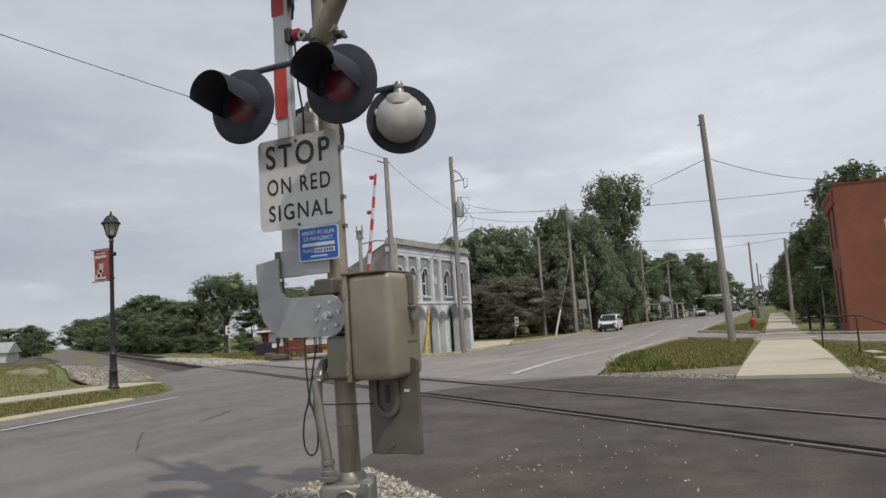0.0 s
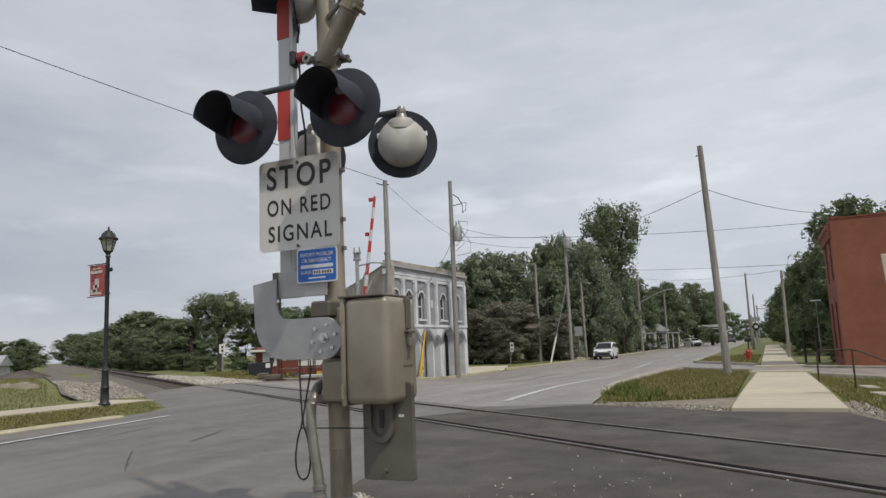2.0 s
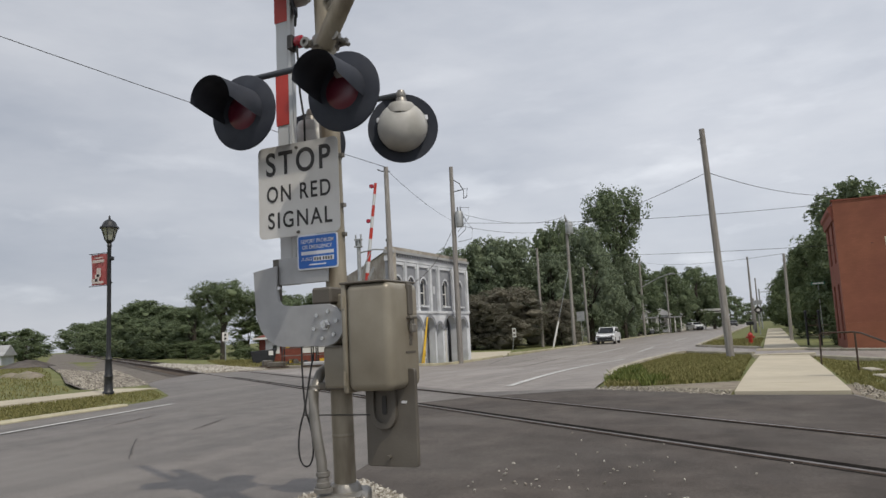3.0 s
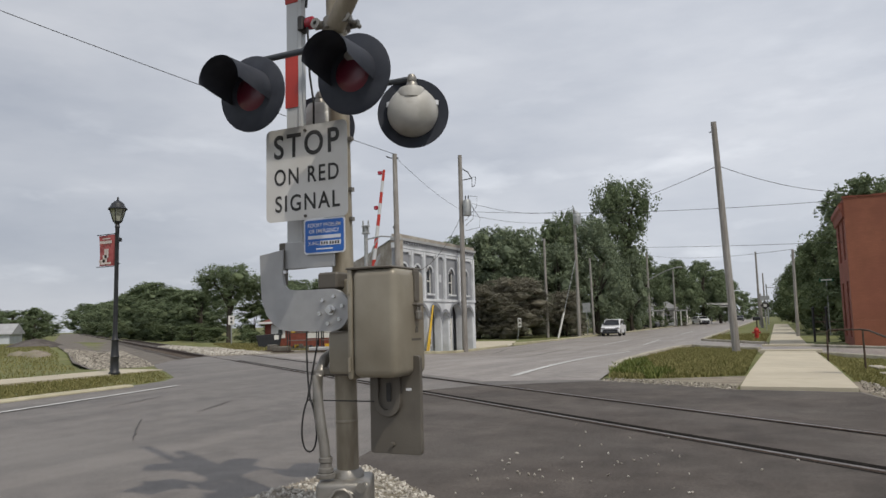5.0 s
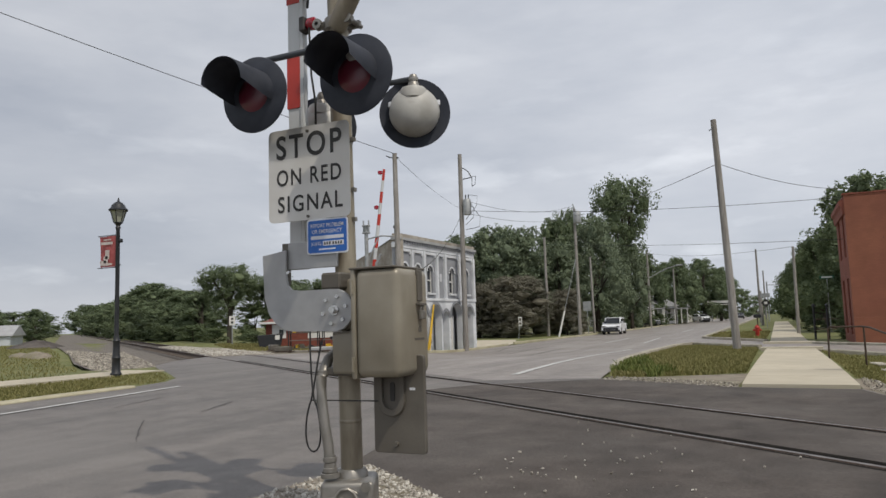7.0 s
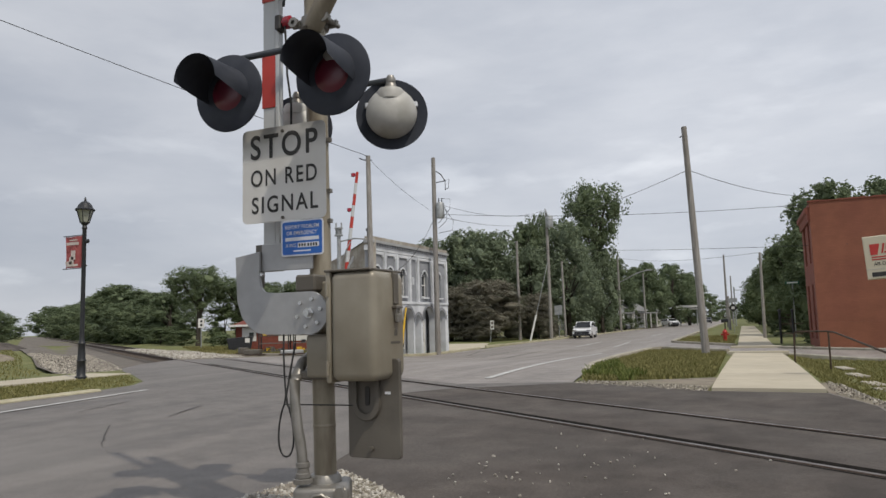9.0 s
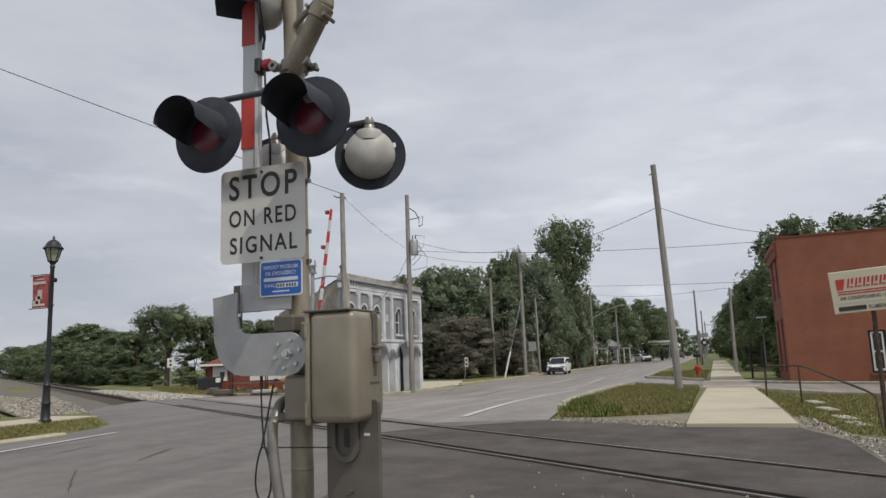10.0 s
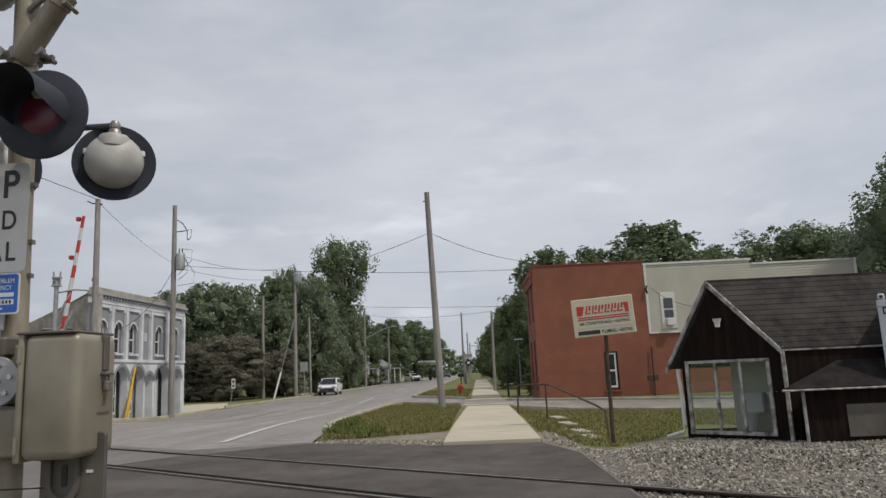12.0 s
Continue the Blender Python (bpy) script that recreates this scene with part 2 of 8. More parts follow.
BRONZE = mat("box_paint", (0.255, 0.228, 0.175), (0.315, 0.285, 0.225), 0.36, 4.0, 8, metal=0.15, bump=0.03, stain=(0.15, 0.125, 0.09), stain_scale=2.2, stain_amount=0.55)
PLATE = mat("plate_paint", (0.105, 0.094, 0.078), (0.155, 0.14, 0.117), 0.5, 5.0, 8, metal=0.2, bump=0.06, stain=(0.08, 0.07, 0.058), stain_scale=2.5, stain_amount=0.6)
LAMP_GREY = mat("lamp_paint", (0.40, 0.40, 0.38), (0.52, 0.51, 0.48), 0.5, 6.0, 8, bump=0.06, stain=(0.27, 0.25, 0.21), stain_scale=5.0, stain_amount=0.5)
CAST = mat("cast_metal", (0.21, 0.20, 0.18), (0.30, 0.285, 0.26), 0.42, 9.0, 8, metal=0.55, bump=0.1, stain=(0.2, 0.18, 0.15), stain_scale=4.0, stain_amount=0.5)
# black lifted towards blue: lens haze is put into the enamel's colour
BLACK = mat("black_enamel", (0.030, 0.034, 0.045), (0.045, 0.050, 0.064), 0.65, 9.0, bump=0.03, stain=(0.058, 0.062, 0.074), stain_scale=5.0, stain_amount=0.5, spec=0.2)
RUBBER = mat("black_cable", (0.012, 0.012, 0.012), (0.03, 0.03, 0.03), 0.7, 9.0)
LENS = mat("red_lens", (0.085, 0.008, 0.020), (0.15, 0.014, 0.032), 0.34, 3.0, bump=0.05, fine=40, spec=0.7)
RED_LAMP = mat("red_lamp", (0.24, 0.012, 0.025), (0.36, 0.02, 0.04), 0.2, 3.0, bump=0.03)
SIGN_W = mat("sign_white", (0.64, 0.63, 0.60), (0.70, 0.69, 0.665), 0.55, 2.0, 8, bump=0.02, stain=(0.50, 0.47, 0.42), stain_scale=2.2, stain_amount=0.45)
_sn, _sl = SIGN_W.node_tree.nodes, SIGN_W.node_tree.links      # soot washed down from the top edge of the sign
_sb = _sn["Principled BSDF"]
_old = _sb.inputs["Base Color"].links[0].from_socket
_sc, _ss, _sr, _sx, _sm, _so = (_sn.new(k) for k in ("ShaderNodeTexCoord", "ShaderNodeSeparateXYZ", "ShaderNodeMapRange", "ShaderNodeMix", "ShaderNodeMath", "ShaderNodeTexNoise"))
_so.inputs["Scale"].default_value, _so.inputs["Detail"].default_value = 7.0, 5.0
_sr.inputs["From Min"].default_value, _sr.inputs["From Max"].default_value = 2.26, 2.44
_sm.operation, _sx.data_type = "MULTIPLY", "RGBA"
_sx.inputs["B"].default_value = (0.06, 0.055, 0.05, 1)
_sl.new(_sc.outputs["Object"], _ss.inputs["Vector"])
_sl.new(_sc.outputs["Object"], _so.inputs["Vector"])
_sl.new(_ss.outputs["Z"], _sr.inputs["Value"])
_sl.new(_sr.outputs["Result"], _sm.inputs[0])
_sl.new(_so.outputs["Fac"], _sm.inputs[1])
_sl.new(_sm.outputs["Value"], _sx.inputs["Factor"])
_sl.new(_old, _sx.inputs["A"])
_sl.new(_sx.outputs["Result"], _sb.inputs["Base Color"])
INK = mat("sign_black", (0.018, 0.017, 0.016), (0.045, 0.042, 0.04), 0.6, 8.0, bump=0.02)
BLUE = mat("sign_blue", (0.015, 0.10, 0.40), (0.022, 0.13, 0.47), 0.45, 3.0, bump=0.01)
WHITE_INK = mat("sign_white_ink", (0.62, 0.64, 0.68), (0.72, 0.73, 0.75), 0.5, 5.0, bump=0)
STRIPE_W = mat("gate_white", (0.50, 0.52, 0.53), (0.64, 0.65, 0.65), 0.45, 3.0, bump=0.02, stain=(0.42, 0.42, 0.41), stain_scale=3, stain_amount=0.5)
STRIPE_R = mat("gate_red", (0.42, 0.030, 0.018), (0.52, 0.042, 0.026), 0.45, 4.0, bump=0.02)
POLE_WOOD = mat("pole_wood", (0.20, 0.185, 0.17), (0.34, 0.325, 0.305), 0.9, 5.0, 9, streak=(6, 6, 0.4), bump=0.4, stain=(0.14, 0.12, 0.10), stain_scale=1.0, stain_amount=0.5, vary=0.15)
STEEL_G = mat("grey_steel", (0.30, 0.31, 0.31), (0.40, 0.41, 0.41), 0.5, 6.0, metal=0.5, bump=0.03)
IRON = mat("black_iron", (0.010, 0.011, 0.013), (0.022, 0.023, 0.026), 0.45, 8.0)
FROST = mat("lantern_glass", (0.30, 0.31, 0.25), (0.40, 0.41, 0.34), 0.25, 3.0, bump=0)
BANNER = mat("banner_red", (0.33, 0.072, 0.075), (0.42, 0.115, 0.115), 0.8, 6.0, bump=0.05)
BANNER_W = mat("banner_pale", (0.50, 0.42, 0.40), (0.62, 0.55, 0.52), 0.8, 6.0, bump=0.05)
RED_BRICK = bricked(mat("painted_brick", (0.225, 0.083, 0.048), (0.275, 0.103, 0.060), 0.85, 1.2, 9, bump=0.3, fine=18, stain=(0.19, 0.062, 0.042), stain_scale=0.35, stain_amount=0.6))
RED_DARK = bricked(mat("painted_brick_shop", (0.20, 0.062, 0.042), (0.26, 0.080, 0.052), 0.85, 1.5, 9, bump=0.3, fine=18))
SIDING = mat("siding", (0.44, 0.415, 0.35), (0.51, 0.485, 0.415), 0.6, 0.8, 8, bump=0.05, stain=(0.43, 0.41, 0.35), stain_scale=0.6, stain_amount=0.4)
TRIM_W = mat("white_trim", (0.62, 0.61, 0.58), (0.72, 0.71, 0.68), 0.6, 3.0, 8, stain=(0.45, 0.44, 0.41), stain_scale=1.5, stain_amount=0.4)
PEEL = mat("peeling_white", (0.26, 0.25, 0.23), (0.55, 0.54, 0.51), 0.8, 9.0, 8, stain=(0.05, 0.038, 0.03), stain_scale=5.0, stain_amount=0.9)
DARK_WOOD = mat("dark_board", (0.008, 0.0055, 0.0045), (0.019, 0.012, 0.0095), 0.9, 3.0, 9, spec=0.12, streak=(8, 8, 0.6), bump=0.5, stain=(0.034, 0.019, 0.014), stain_scale=1.0, stain_amount=0.6)
SHINGLE = mat("shingles", (0.024, 0.021, 0.020), (0.056, 0.050, 0.047), 0.95, 5.0, 9, bump=0.8, fine=30, spec=0.2, stain=(0.078, 0.070, 0.066), stain_scale=0.9, stain_amount=0.6)
TAR_ROOF = mat("tar_roof", (0.012, 0.010, 0.010), (0.030, 0.026, 0.025), 0.95, 4.0, 9, bump=0.5, fine=20, spec=0.2)
SHINGLE_L = mat("shingles_grey", (0.14, 0.14, 0.14), (0.24, 0.24, 0.24), 0.95, 3.0, 9, bump=0.6, fine=20, vary=0.1)
SHINGLE_R = mat("shingles_red", (0.14, 0.045, 0.035), (0.20, 0.065, 0.05), 0.95, 4.0, 9, bump=0.6, fine=20)
BRICK_R = bricked(mat("hut_brick", (0.16, 0.045, 0.030), (0.24, 0.07, 0.048), 0.9, 6.0, 9, bump=0.4))
CONTAINER = mat("container_paint", (0.50, 0.525, 0.56), (0.555, 0.58, 0.615), 0.4, 1.2, 8, bump=0.02, stain=(0.44, 0.46, 0.49), stain_scale=0.8, stain_amount=0.5)
WB_GREY = mat("facade_grey", (0.235, 0.245, 0.265), (0.31, 0.32, 0.34), 0.85, 1.5, 9, bump=0.4, fine=14, stain=(0.20, 0.205, 0.22), stain_scale=0.6, stain_amount=0.6)
WB_WHITE = mat("facade_white", (0.58, 0.60, 0.63), (0.70, 0.715, 0.735), 0.75, 1.5, 9, bump=0.15, stain=(0.44, 0.45, 0.47), stain_scale=0.9, stain_amount=0.6)
WB_SIDE = bricked(mat("facade_worn_brick", (0.30, 0.27, 0.225), (0.46, 0.43, 0.38), 0.9, 2.2, 9, bump=0.5, fine=12, stain=(0.22, 0.175, 0.135), stain_scale=1.2, stain_amount=0.7))
ROOF_W = mat("roof_metal", (0.30, 0.305, 0.31), (0.40, 0.40, 0.40), 0.6, 2.0, 8, stain=(0.2, 0.2, 0.2), stain_scale=1.0, stain_amount=0.5)
PANE = mat("window_pane", (0.020, 0.023, 0.028), (0.045, 0.05, 0.058), 0.06, 1.2, bump=0, spec=0.8)
YELLOW = mat("yellow_pole", (0.55, 0.34, 0.02), (0.66, 0.42, 0.03), 0.6, 4.0)
HYDRANT = mat("hydrant_red", (0.34, 0.018, 0.012), (0.44, 0.03, 0.02), 0.45, 6.0)
GREEN_SIGN = mat("sign_green", (0.012, 0.10, 0.055), (0.02, 0.13, 0.07), 0.5, 4.0)
GLASS = glass_mat("clear_glass")
CERAMIC = mat("ceramic", (0.62, 0.62, 0.60), (0.70, 0.70, 0.68), 0.2, 3.0, bump=0)
CAR_GLASS = mat("car_glass", (0.012, 0.014, 0.017), (0.025, 0.028, 0.032), 0.25, 1.2, bump=0, spec=0.25)
DARK_STEEL = mat("dark_steel", (0.055, 0.062, 0.07), (0.09, 0.098, 0.108), 0.55, 6.0, metal=0.3, bump=0.03)
CAR_WHITE = mat("car_white", (0.66, 0.67, 0.69), (0.72, 0.73, 0.74), 0.22, 2.0, bump=0)
CAR_DARK = mat("car_dark", (0.02, 0.022, 0.026), (0.035, 0.037, 0.04), 0.3, 2.0, bump=0)
TYRE = mat("tyre", (0.012, 0.012, 0.012), (0.025, 0.025, 0.025), 0.85, 9.0)
CHROME = mat("bright_metal", (0.5, 0.5, 0.5), (0.6, 0.6, 0.6), 0.25, 4.0, metal=0.9, bump=0)
HOUSE_W = mat("house_siding", (0.50, 0.50, 0.49), (0.62, 0.62, 0.61), 0.7, 1.0, bump=0.05)
BARK = mat("bark", (0.045, 0.036, 0.028), (0.10, 0.085, 0.068), 0.95, 5.0, streak=(4, 4, 0.8), bump=0.8)
# leaf colours raised and greyed, with distance haze put into them
LEAF_A = leaf_mat("leaf_green", (0.114, 0.150, 0.086), (0.192, 0.234, 0.128))
LEAF_B = leaf_mat("leaf_deep", (0.138, 0.174, 0.116), (0.218, 0.260, 0.160))
LEAF_C = leaf_mat("leaf_bronze", (0.155, 0.152, 0.116), (0.235, 0.215, 0.166))
LEAF_D = leaf_mat("leaf_fresh", (0.102, 0.136, 0.070), (0.175, 0.215, 0.108))
SHOP_RED = mat("shop_sign_red", (0.42, 0.03, 0.025), (0.50, 0.045, 0.035), 0.5, 4.0, bump=0)
CREAM = mat("shop_sign_cream", (0.53, 0.48, 0.35), (0.62, 0.57, 0.43), 0.45, 1.5, 8, bump=0, stain=(0.47, 0.44, 0.36), stain_scale=1.5, stain_amount=0.4)


# ---- mesh helpers ----
def part(name, bm, material, parent=None, label="", smooth=False):
    me = bpy.data.meshes.new(name)
    if name == "wall":
        bmesh.ops.remove_doubles(bm, verts=bm.verts[:], dist=0.002)
    bmesh.ops.recalc_face_normals(bm, faces=bm.faces[:])
    if smooth:
        for f in bm.faces:
            f.smooth = True
    bm.to_mesh(me)
    bm.free()
    for m in material if isinstance(material, (list, tuple)) else (material,):
        me.materials.append(m)
    ob = new(name, me)
    if parent:
        ob.parent = parent
    if smooth:
        es = ob.modifiers.new("split", "EDGE_SPLIT")
        es.split_angle = radians(40)
    return tagged(ob, label)


def thing(name, label, category, x=0, y=0, z=0, rz=0, group="", kind=""):
    ob = new(name)
    ob.empty_display_size = 0.2
    ob.matrix_world = pose(x, y, z, 0, 0, rz)
    return tagged(ob, label, category, group, kind)


def B():
    return bmesh.new()


def box(bm, x0, x1, y0, y1, z0, z1, bevel=0.0, seg=1):
    vs = [bm.verts.new((x, y, z)) for z in (z0, z1) for y in (y0, y1) for x in (x0, x1)]
    fs = [bm.faces.new([vs[i] for i in q]) for q in ((0, 2, 3, 1), (4, 5, 7, 6), (0, 1, 5, 4), (2, 6, 7, 3), (0, 4, 6, 2), (1, 3, 7, 5))]
    if bevel:
        es = list({e for f in fs for e in f.edges})
        bmesh.ops.bevel(bm, geom=es, offset=bevel, segments=seg, profile=0.5, affect="EDGES")
    return bm


def cyl(bm, p0, p1, r0, r1=None, seg=14, caps=True):
    r1 = r0 if r1 is None else r1
    p0, p1 = Vector(p0), Vector(p1)
    q = (p1 - p0).to_track_quat("Z", "Y")
    rings = []
    for p, r in ((p0, r0), (p1, r1)):
        rings.append([bm.verts.new(p + q @ Vector((r * math.cos(2 * math.pi * i / seg), r * math.sin(2 * math.pi * i / seg), 0))) for i in range(seg)])
    for i in range(seg):
        bm.faces.new((rings[0][i], rings[0][(i + 1) % seg], rings[1][(i + 1) % seg], rings[1][i]))
    if caps:
        bm.faces.new(rings[0][::-1])
        bm.faces.new(rings[1])
    return bm


def tube(bm, pts, r, seg=8):
    """A bent tube through points, r a number or one for each point."""
    pts = [Vector(p) for p in pts]
    rs = [r] * len(pts) if isinstance(r, (int, float)) else r
    rings, up = [], Vector((0.13, 0.21, 0.97))
    for i, p in enumerate(pts):
        d = (pts[min(i + 1, len(pts) - 1)] - pts[max(i - 1, 0)]).normalized()
        u = d.cross(up)
        u = (u if u.length > 1e-3 else d.cross(Vector((1, 0, 0)))).normalized()
        v = d.cross(u).normalized()
        rings.append([bm.verts.new(p + (u * math.cos(2 * math.pi * k / seg) + v * math.sin(2 * math.pi * k / seg)) * rs[i]) for k in range(seg)])
    for a, b in zip(rings, rings[1:]):
        for k in range(seg):
            bm.faces.new((a[k], a[(k + 1) % seg], b[(k + 1) % seg], b[k]))
    bm.faces.new(rings[0][::-1])
    bm.faces.new(rings[-1])
    return bm


def lathe(bm, profile, m=None, seg=24):
    """Turns a profile of (radius, height) round z, then moves it by m."""
    m = m or Matrix()
    rings = []
    for r, z in profile:
        if r < 1e-5:
            rings.append([bm.verts.new(m @ Vector((0, 0, z)))])
        else:
            rings.append([bm.verts.new(m @ Vector((r * math.cos(2 * math.pi * i / seg), r * math.sin(2 * math.pi * i / seg), z))) for i in range(seg)])
    for a, b in zip(rings, rings[1:]):
        for i in range(seg):
            j = (i + 1) % seg
            if len(a) == 1 and len(b) == 1:
                continue
            if len(a) == 1:
                bm.faces.new((a[0], b[i], b[j]))
            elif len(b) == 1:
                bm.faces.new((a[i], a[j], b[0]))
            else:
                bm.faces.new((a[i], a[j], b[j], b[i]))
    return bm


def prism(bm, poly, origin, ux, uy, depth, bevel=0.0):
    """A flat outline (u, v) in the plane of ux and uy, made depth thick along ux x uy."""
    o, ux, uy = Vector(origin), Vector(ux), Vector(uy)
    n = ux.cross(uy).normalized() * depth
    a = [bm.verts.new(o + ux * u + uy * v) for u, v in poly]
    b = [bm.verts.new(o + ux * u + uy * v + n) for u, v in poly]
    k = len(poly)
    fs = [bm.faces.new(a[::-1]), bm.faces.new(b)]
    for i in range(k):
        fs.append(bm.faces.new((a[i], a[(i + 1) % k], b[(i + 1) % k], b[i])))
    if bevel:
        bmesh.ops.bevel(bm, geom=list({e for f in fs[:2] for e in f.edges}), offset=bevel, segments=1, affect="EDGES")
    return bm


def rounded(w, h, r, n=5, x=0.0, y=0.0):
    out = []
    for cx, cy, a0 in ((w / 2 - r, h / 2 - r, 0), (-w / 2 + r, h / 2 - r, 90), (-w / 2 + r, -h / 2 + r, 180), (w / 2 - r, -h / 2 + r, 270)):
        for i in range(n):
            a = radians(a0 + 90 * i / (n - 1))
            out.append((x + cx + r * math.cos(a), y + cy + r * math.sin(a)))
    return out


def letters(text, width, height, origin, ux, uy, material, parent, name="lettering", depth=0.002, bold=0.0, gap=1.0):
    """Words set flat on a face, fitted to a width and height; origin is their lower left corner."""
    c = bpy.data.curves.new(name, "FONT")
    c.body, c.extrude, c.offset, c.space_character = text, 0.0, bold, gap
    tmp = new("tmp_text", c)
    bpy.context.view_layer.update()
    me = bpy.data.meshes.new_from_object(tmp.evaluated_get(bpy.context.evaluated_depsgraph_get()))
    bpy.data.objects.remove(tmp)
    xs, ys = [v.co.x for v in me.vertices], [v.co.y for v in me.vertices]
    o, ux, uy = Vector(origin), Vector(ux), Vector(uy)
    n = ux.cross(uy).normalized() * depth
    for v in me.vertices:
        u = (v.co.x - min(xs)) / (max(xs) - min(xs)) * width
        w = (v.co.y - min(ys)) / (max(ys) - min(ys)) * height
        v.co = o + ux * u + uy * w + n
    me.materials.clear()
    me.materials.append(material)
    ob = new(name, me)
    ob.parent = parent
    return ob


def smoothstep(a, b, v):
    t = min(1.0, max(0.0, (v - a) / (b - a)))
    return t * t * (3 - 2 * t)


# ---- the lie of the land: the road falls away gently beyond the raised railway ----
RD = Vector((0.795, -0.606))    # along the rails
RN = Vector((0.606, 0.795))     # across them, to the far side
S_A, S_B = 6.94, 5.35           # the two rails, measured across


def across(x, y):
    return 0.606 * x + 0.795 * y - S_A


def ground_z(x, y):
    s = across(x, y)
    k = smoothstep(2, 12, -x)
    d = -(0.35 + 0.27 * k) * smoothstep(2, 24 - 10 * k, s)
    r = smoothstep(1.2, 2.2, x)
    return d * (1 - r) + r * (-0.38 * smoothstep(1.5, 6, s))


def drape(name, poly, off, material, parent=None, step=2.0, label="", thick=0.0, extra=None, far=120.0):
    """A sheet over the land with the outline poly, off metres above it."""
    bm = B()
    f = bm.faces.new([bm.verts.new((x, y, 0)) for x, y in poly])
    bmesh.ops.triangulate(bm, faces=[f])
    for axis in (0, 1):
        lo, hi = max(min(p[axis] for p in poly), -far), min(max(p[axis] for p in poly), far)
        c = lo + step
        while c < hi:
            no = (1, 0, 0) if axis == 0 else (0, 1, 0)
            bmesh.ops.bisect_plane(bm, geom=bm.verts[:] + bm.edges[:] + bm.faces[:], plane_co=(c, c, 0), plane_no=no)
            c += step
    if thick:
        r = bmesh.ops.extrude_face_region(bm, geom=bm.faces[:])
        top = [v for v in r["geom"] if isinstance(v, bmesh.types.BMVert)]
        tops = set(top)
        for v in bm.verts:
            z = ground_z(v.co.x, v.co.y) + off
            v.co.z = z if v in tops else z - thick
    else:
        for v in bm.verts:
            v.co.z = ground_z(v.co.x, v.co.y) + off + (extra(v.co.x, v.co.y) if extra else 0)
        for f in bm.faces:
            if f.normal.z < 0:
                f.normal_flip()
    return part(name, bm, material, parent, label)


def kerb_run(name, pts, label, material, w=0.16, h=0.13, parent=None, base=0.0):
    """A kerb that follows the points as a real step."""
    bm = B()
    fine = []
    for (x0, y0), (x1, y1) in zip(pts, pts[1:]):
        n = max(1, int(math.hypot(x1 - x0, y1 - y0) / 2.0)) if abs(y1) < 130 else 6
        fine += [(x0 + (x1 - x0) * i / n, y0 + (y1 - y0) * i / n) for i in range(n)]
    fine.append(pts[-1])
    rows = []
    for i, p in enumerate(fine):
        a, b = Vector(fine[max(i - 1, 0)]), Vector(fine[min(i + 1, len(fine) - 1)])
        d = (b - a).normalized()
        s = Vector((d.y, -d.x)) * w / 2
        z = ground_z(*p) + base
        rows.append([bm.verts.new((p[0] + k * s.x, p[1] + k * s.y, z + hh)) for k, hh in ((1, -0.1), (1, h - 0.03), (0.75, h), (-0.75, h), (-1, h - 0.03), (-1, -0.1))])
    for a, b in zip(rows, rows[1:]):
        for k in range(5):
            bm.faces.new((a[k], a[k + 1], b[k + 1], b[k]))
    bm.faces.new(rows[0])
    bm.faces.new(rows[-1][::-1])
    return tagged(part(name, bm, material, parent), label, "kerb", "", "structure")


# ---- ground ----
def spread(lo, hi, fine_lo, fine_hi, step):
    out = list(np.arange(fine_lo, fine_hi, step)) + [fine_hi]
    c, d = fine_hi, step
    while c < hi:
        d *= 1.35
        c += d
        out.append(min(c, hi))
    c, d = fine_lo, step
    while c > lo:
        d *= 1.35
        c -= d
        out.insert(0, max(c, lo))
    return out


def ballast_lift(x, y):
    """The gravel bank beside the rails: low between them, a long hump on the far side."""
    s = across(x, y)
    return -0.04 + 0.05 * smoothstep(4.0, 6.0, s) + smoothstep(1.45, 2.5, x) * (0.16 + 0.05 * smoothstep(2.5, 5.0, x)) * math.exp(-((s - 3.0) / 1.6) ** 2) - 0.25 * smoothstep(-4, -8, s)


def track_dip(c):
    return 0.25 * smoothstep(4.2, 2.4, c) if c > 0 else 0.42 * smoothstep(6.5, 3.6, -c)


def build_ground():
    gx, gy = spread(-1500, 1500, -40, 24, 1.0), spread(-600, 3000, -12, 76, 1.0)
    bm = B()
    grid = [[bm.verts.new((x, y, ground_z(x, y) - 0.05 - track_dip(across(x, y) + 0.8) * max(smoothstep(-19.5, -22.5, x), smoothstep(0.8, 2.6, x)) + 0.03 * noise.noise((x * 0.4, y * 0.4, 0)))) for y in gy] for x in gx]
    for a, b in zip(grid, grid[1:]):
        for j in range(len(gy) - 1):
            bm.faces.new((a[j], b[j], b[j + 1], a[j + 1]))
    return tagged(part("ground", bm, GRASS_SOIL), "dry summer grass over level earth", "ground", "", "structure")


build_ground()

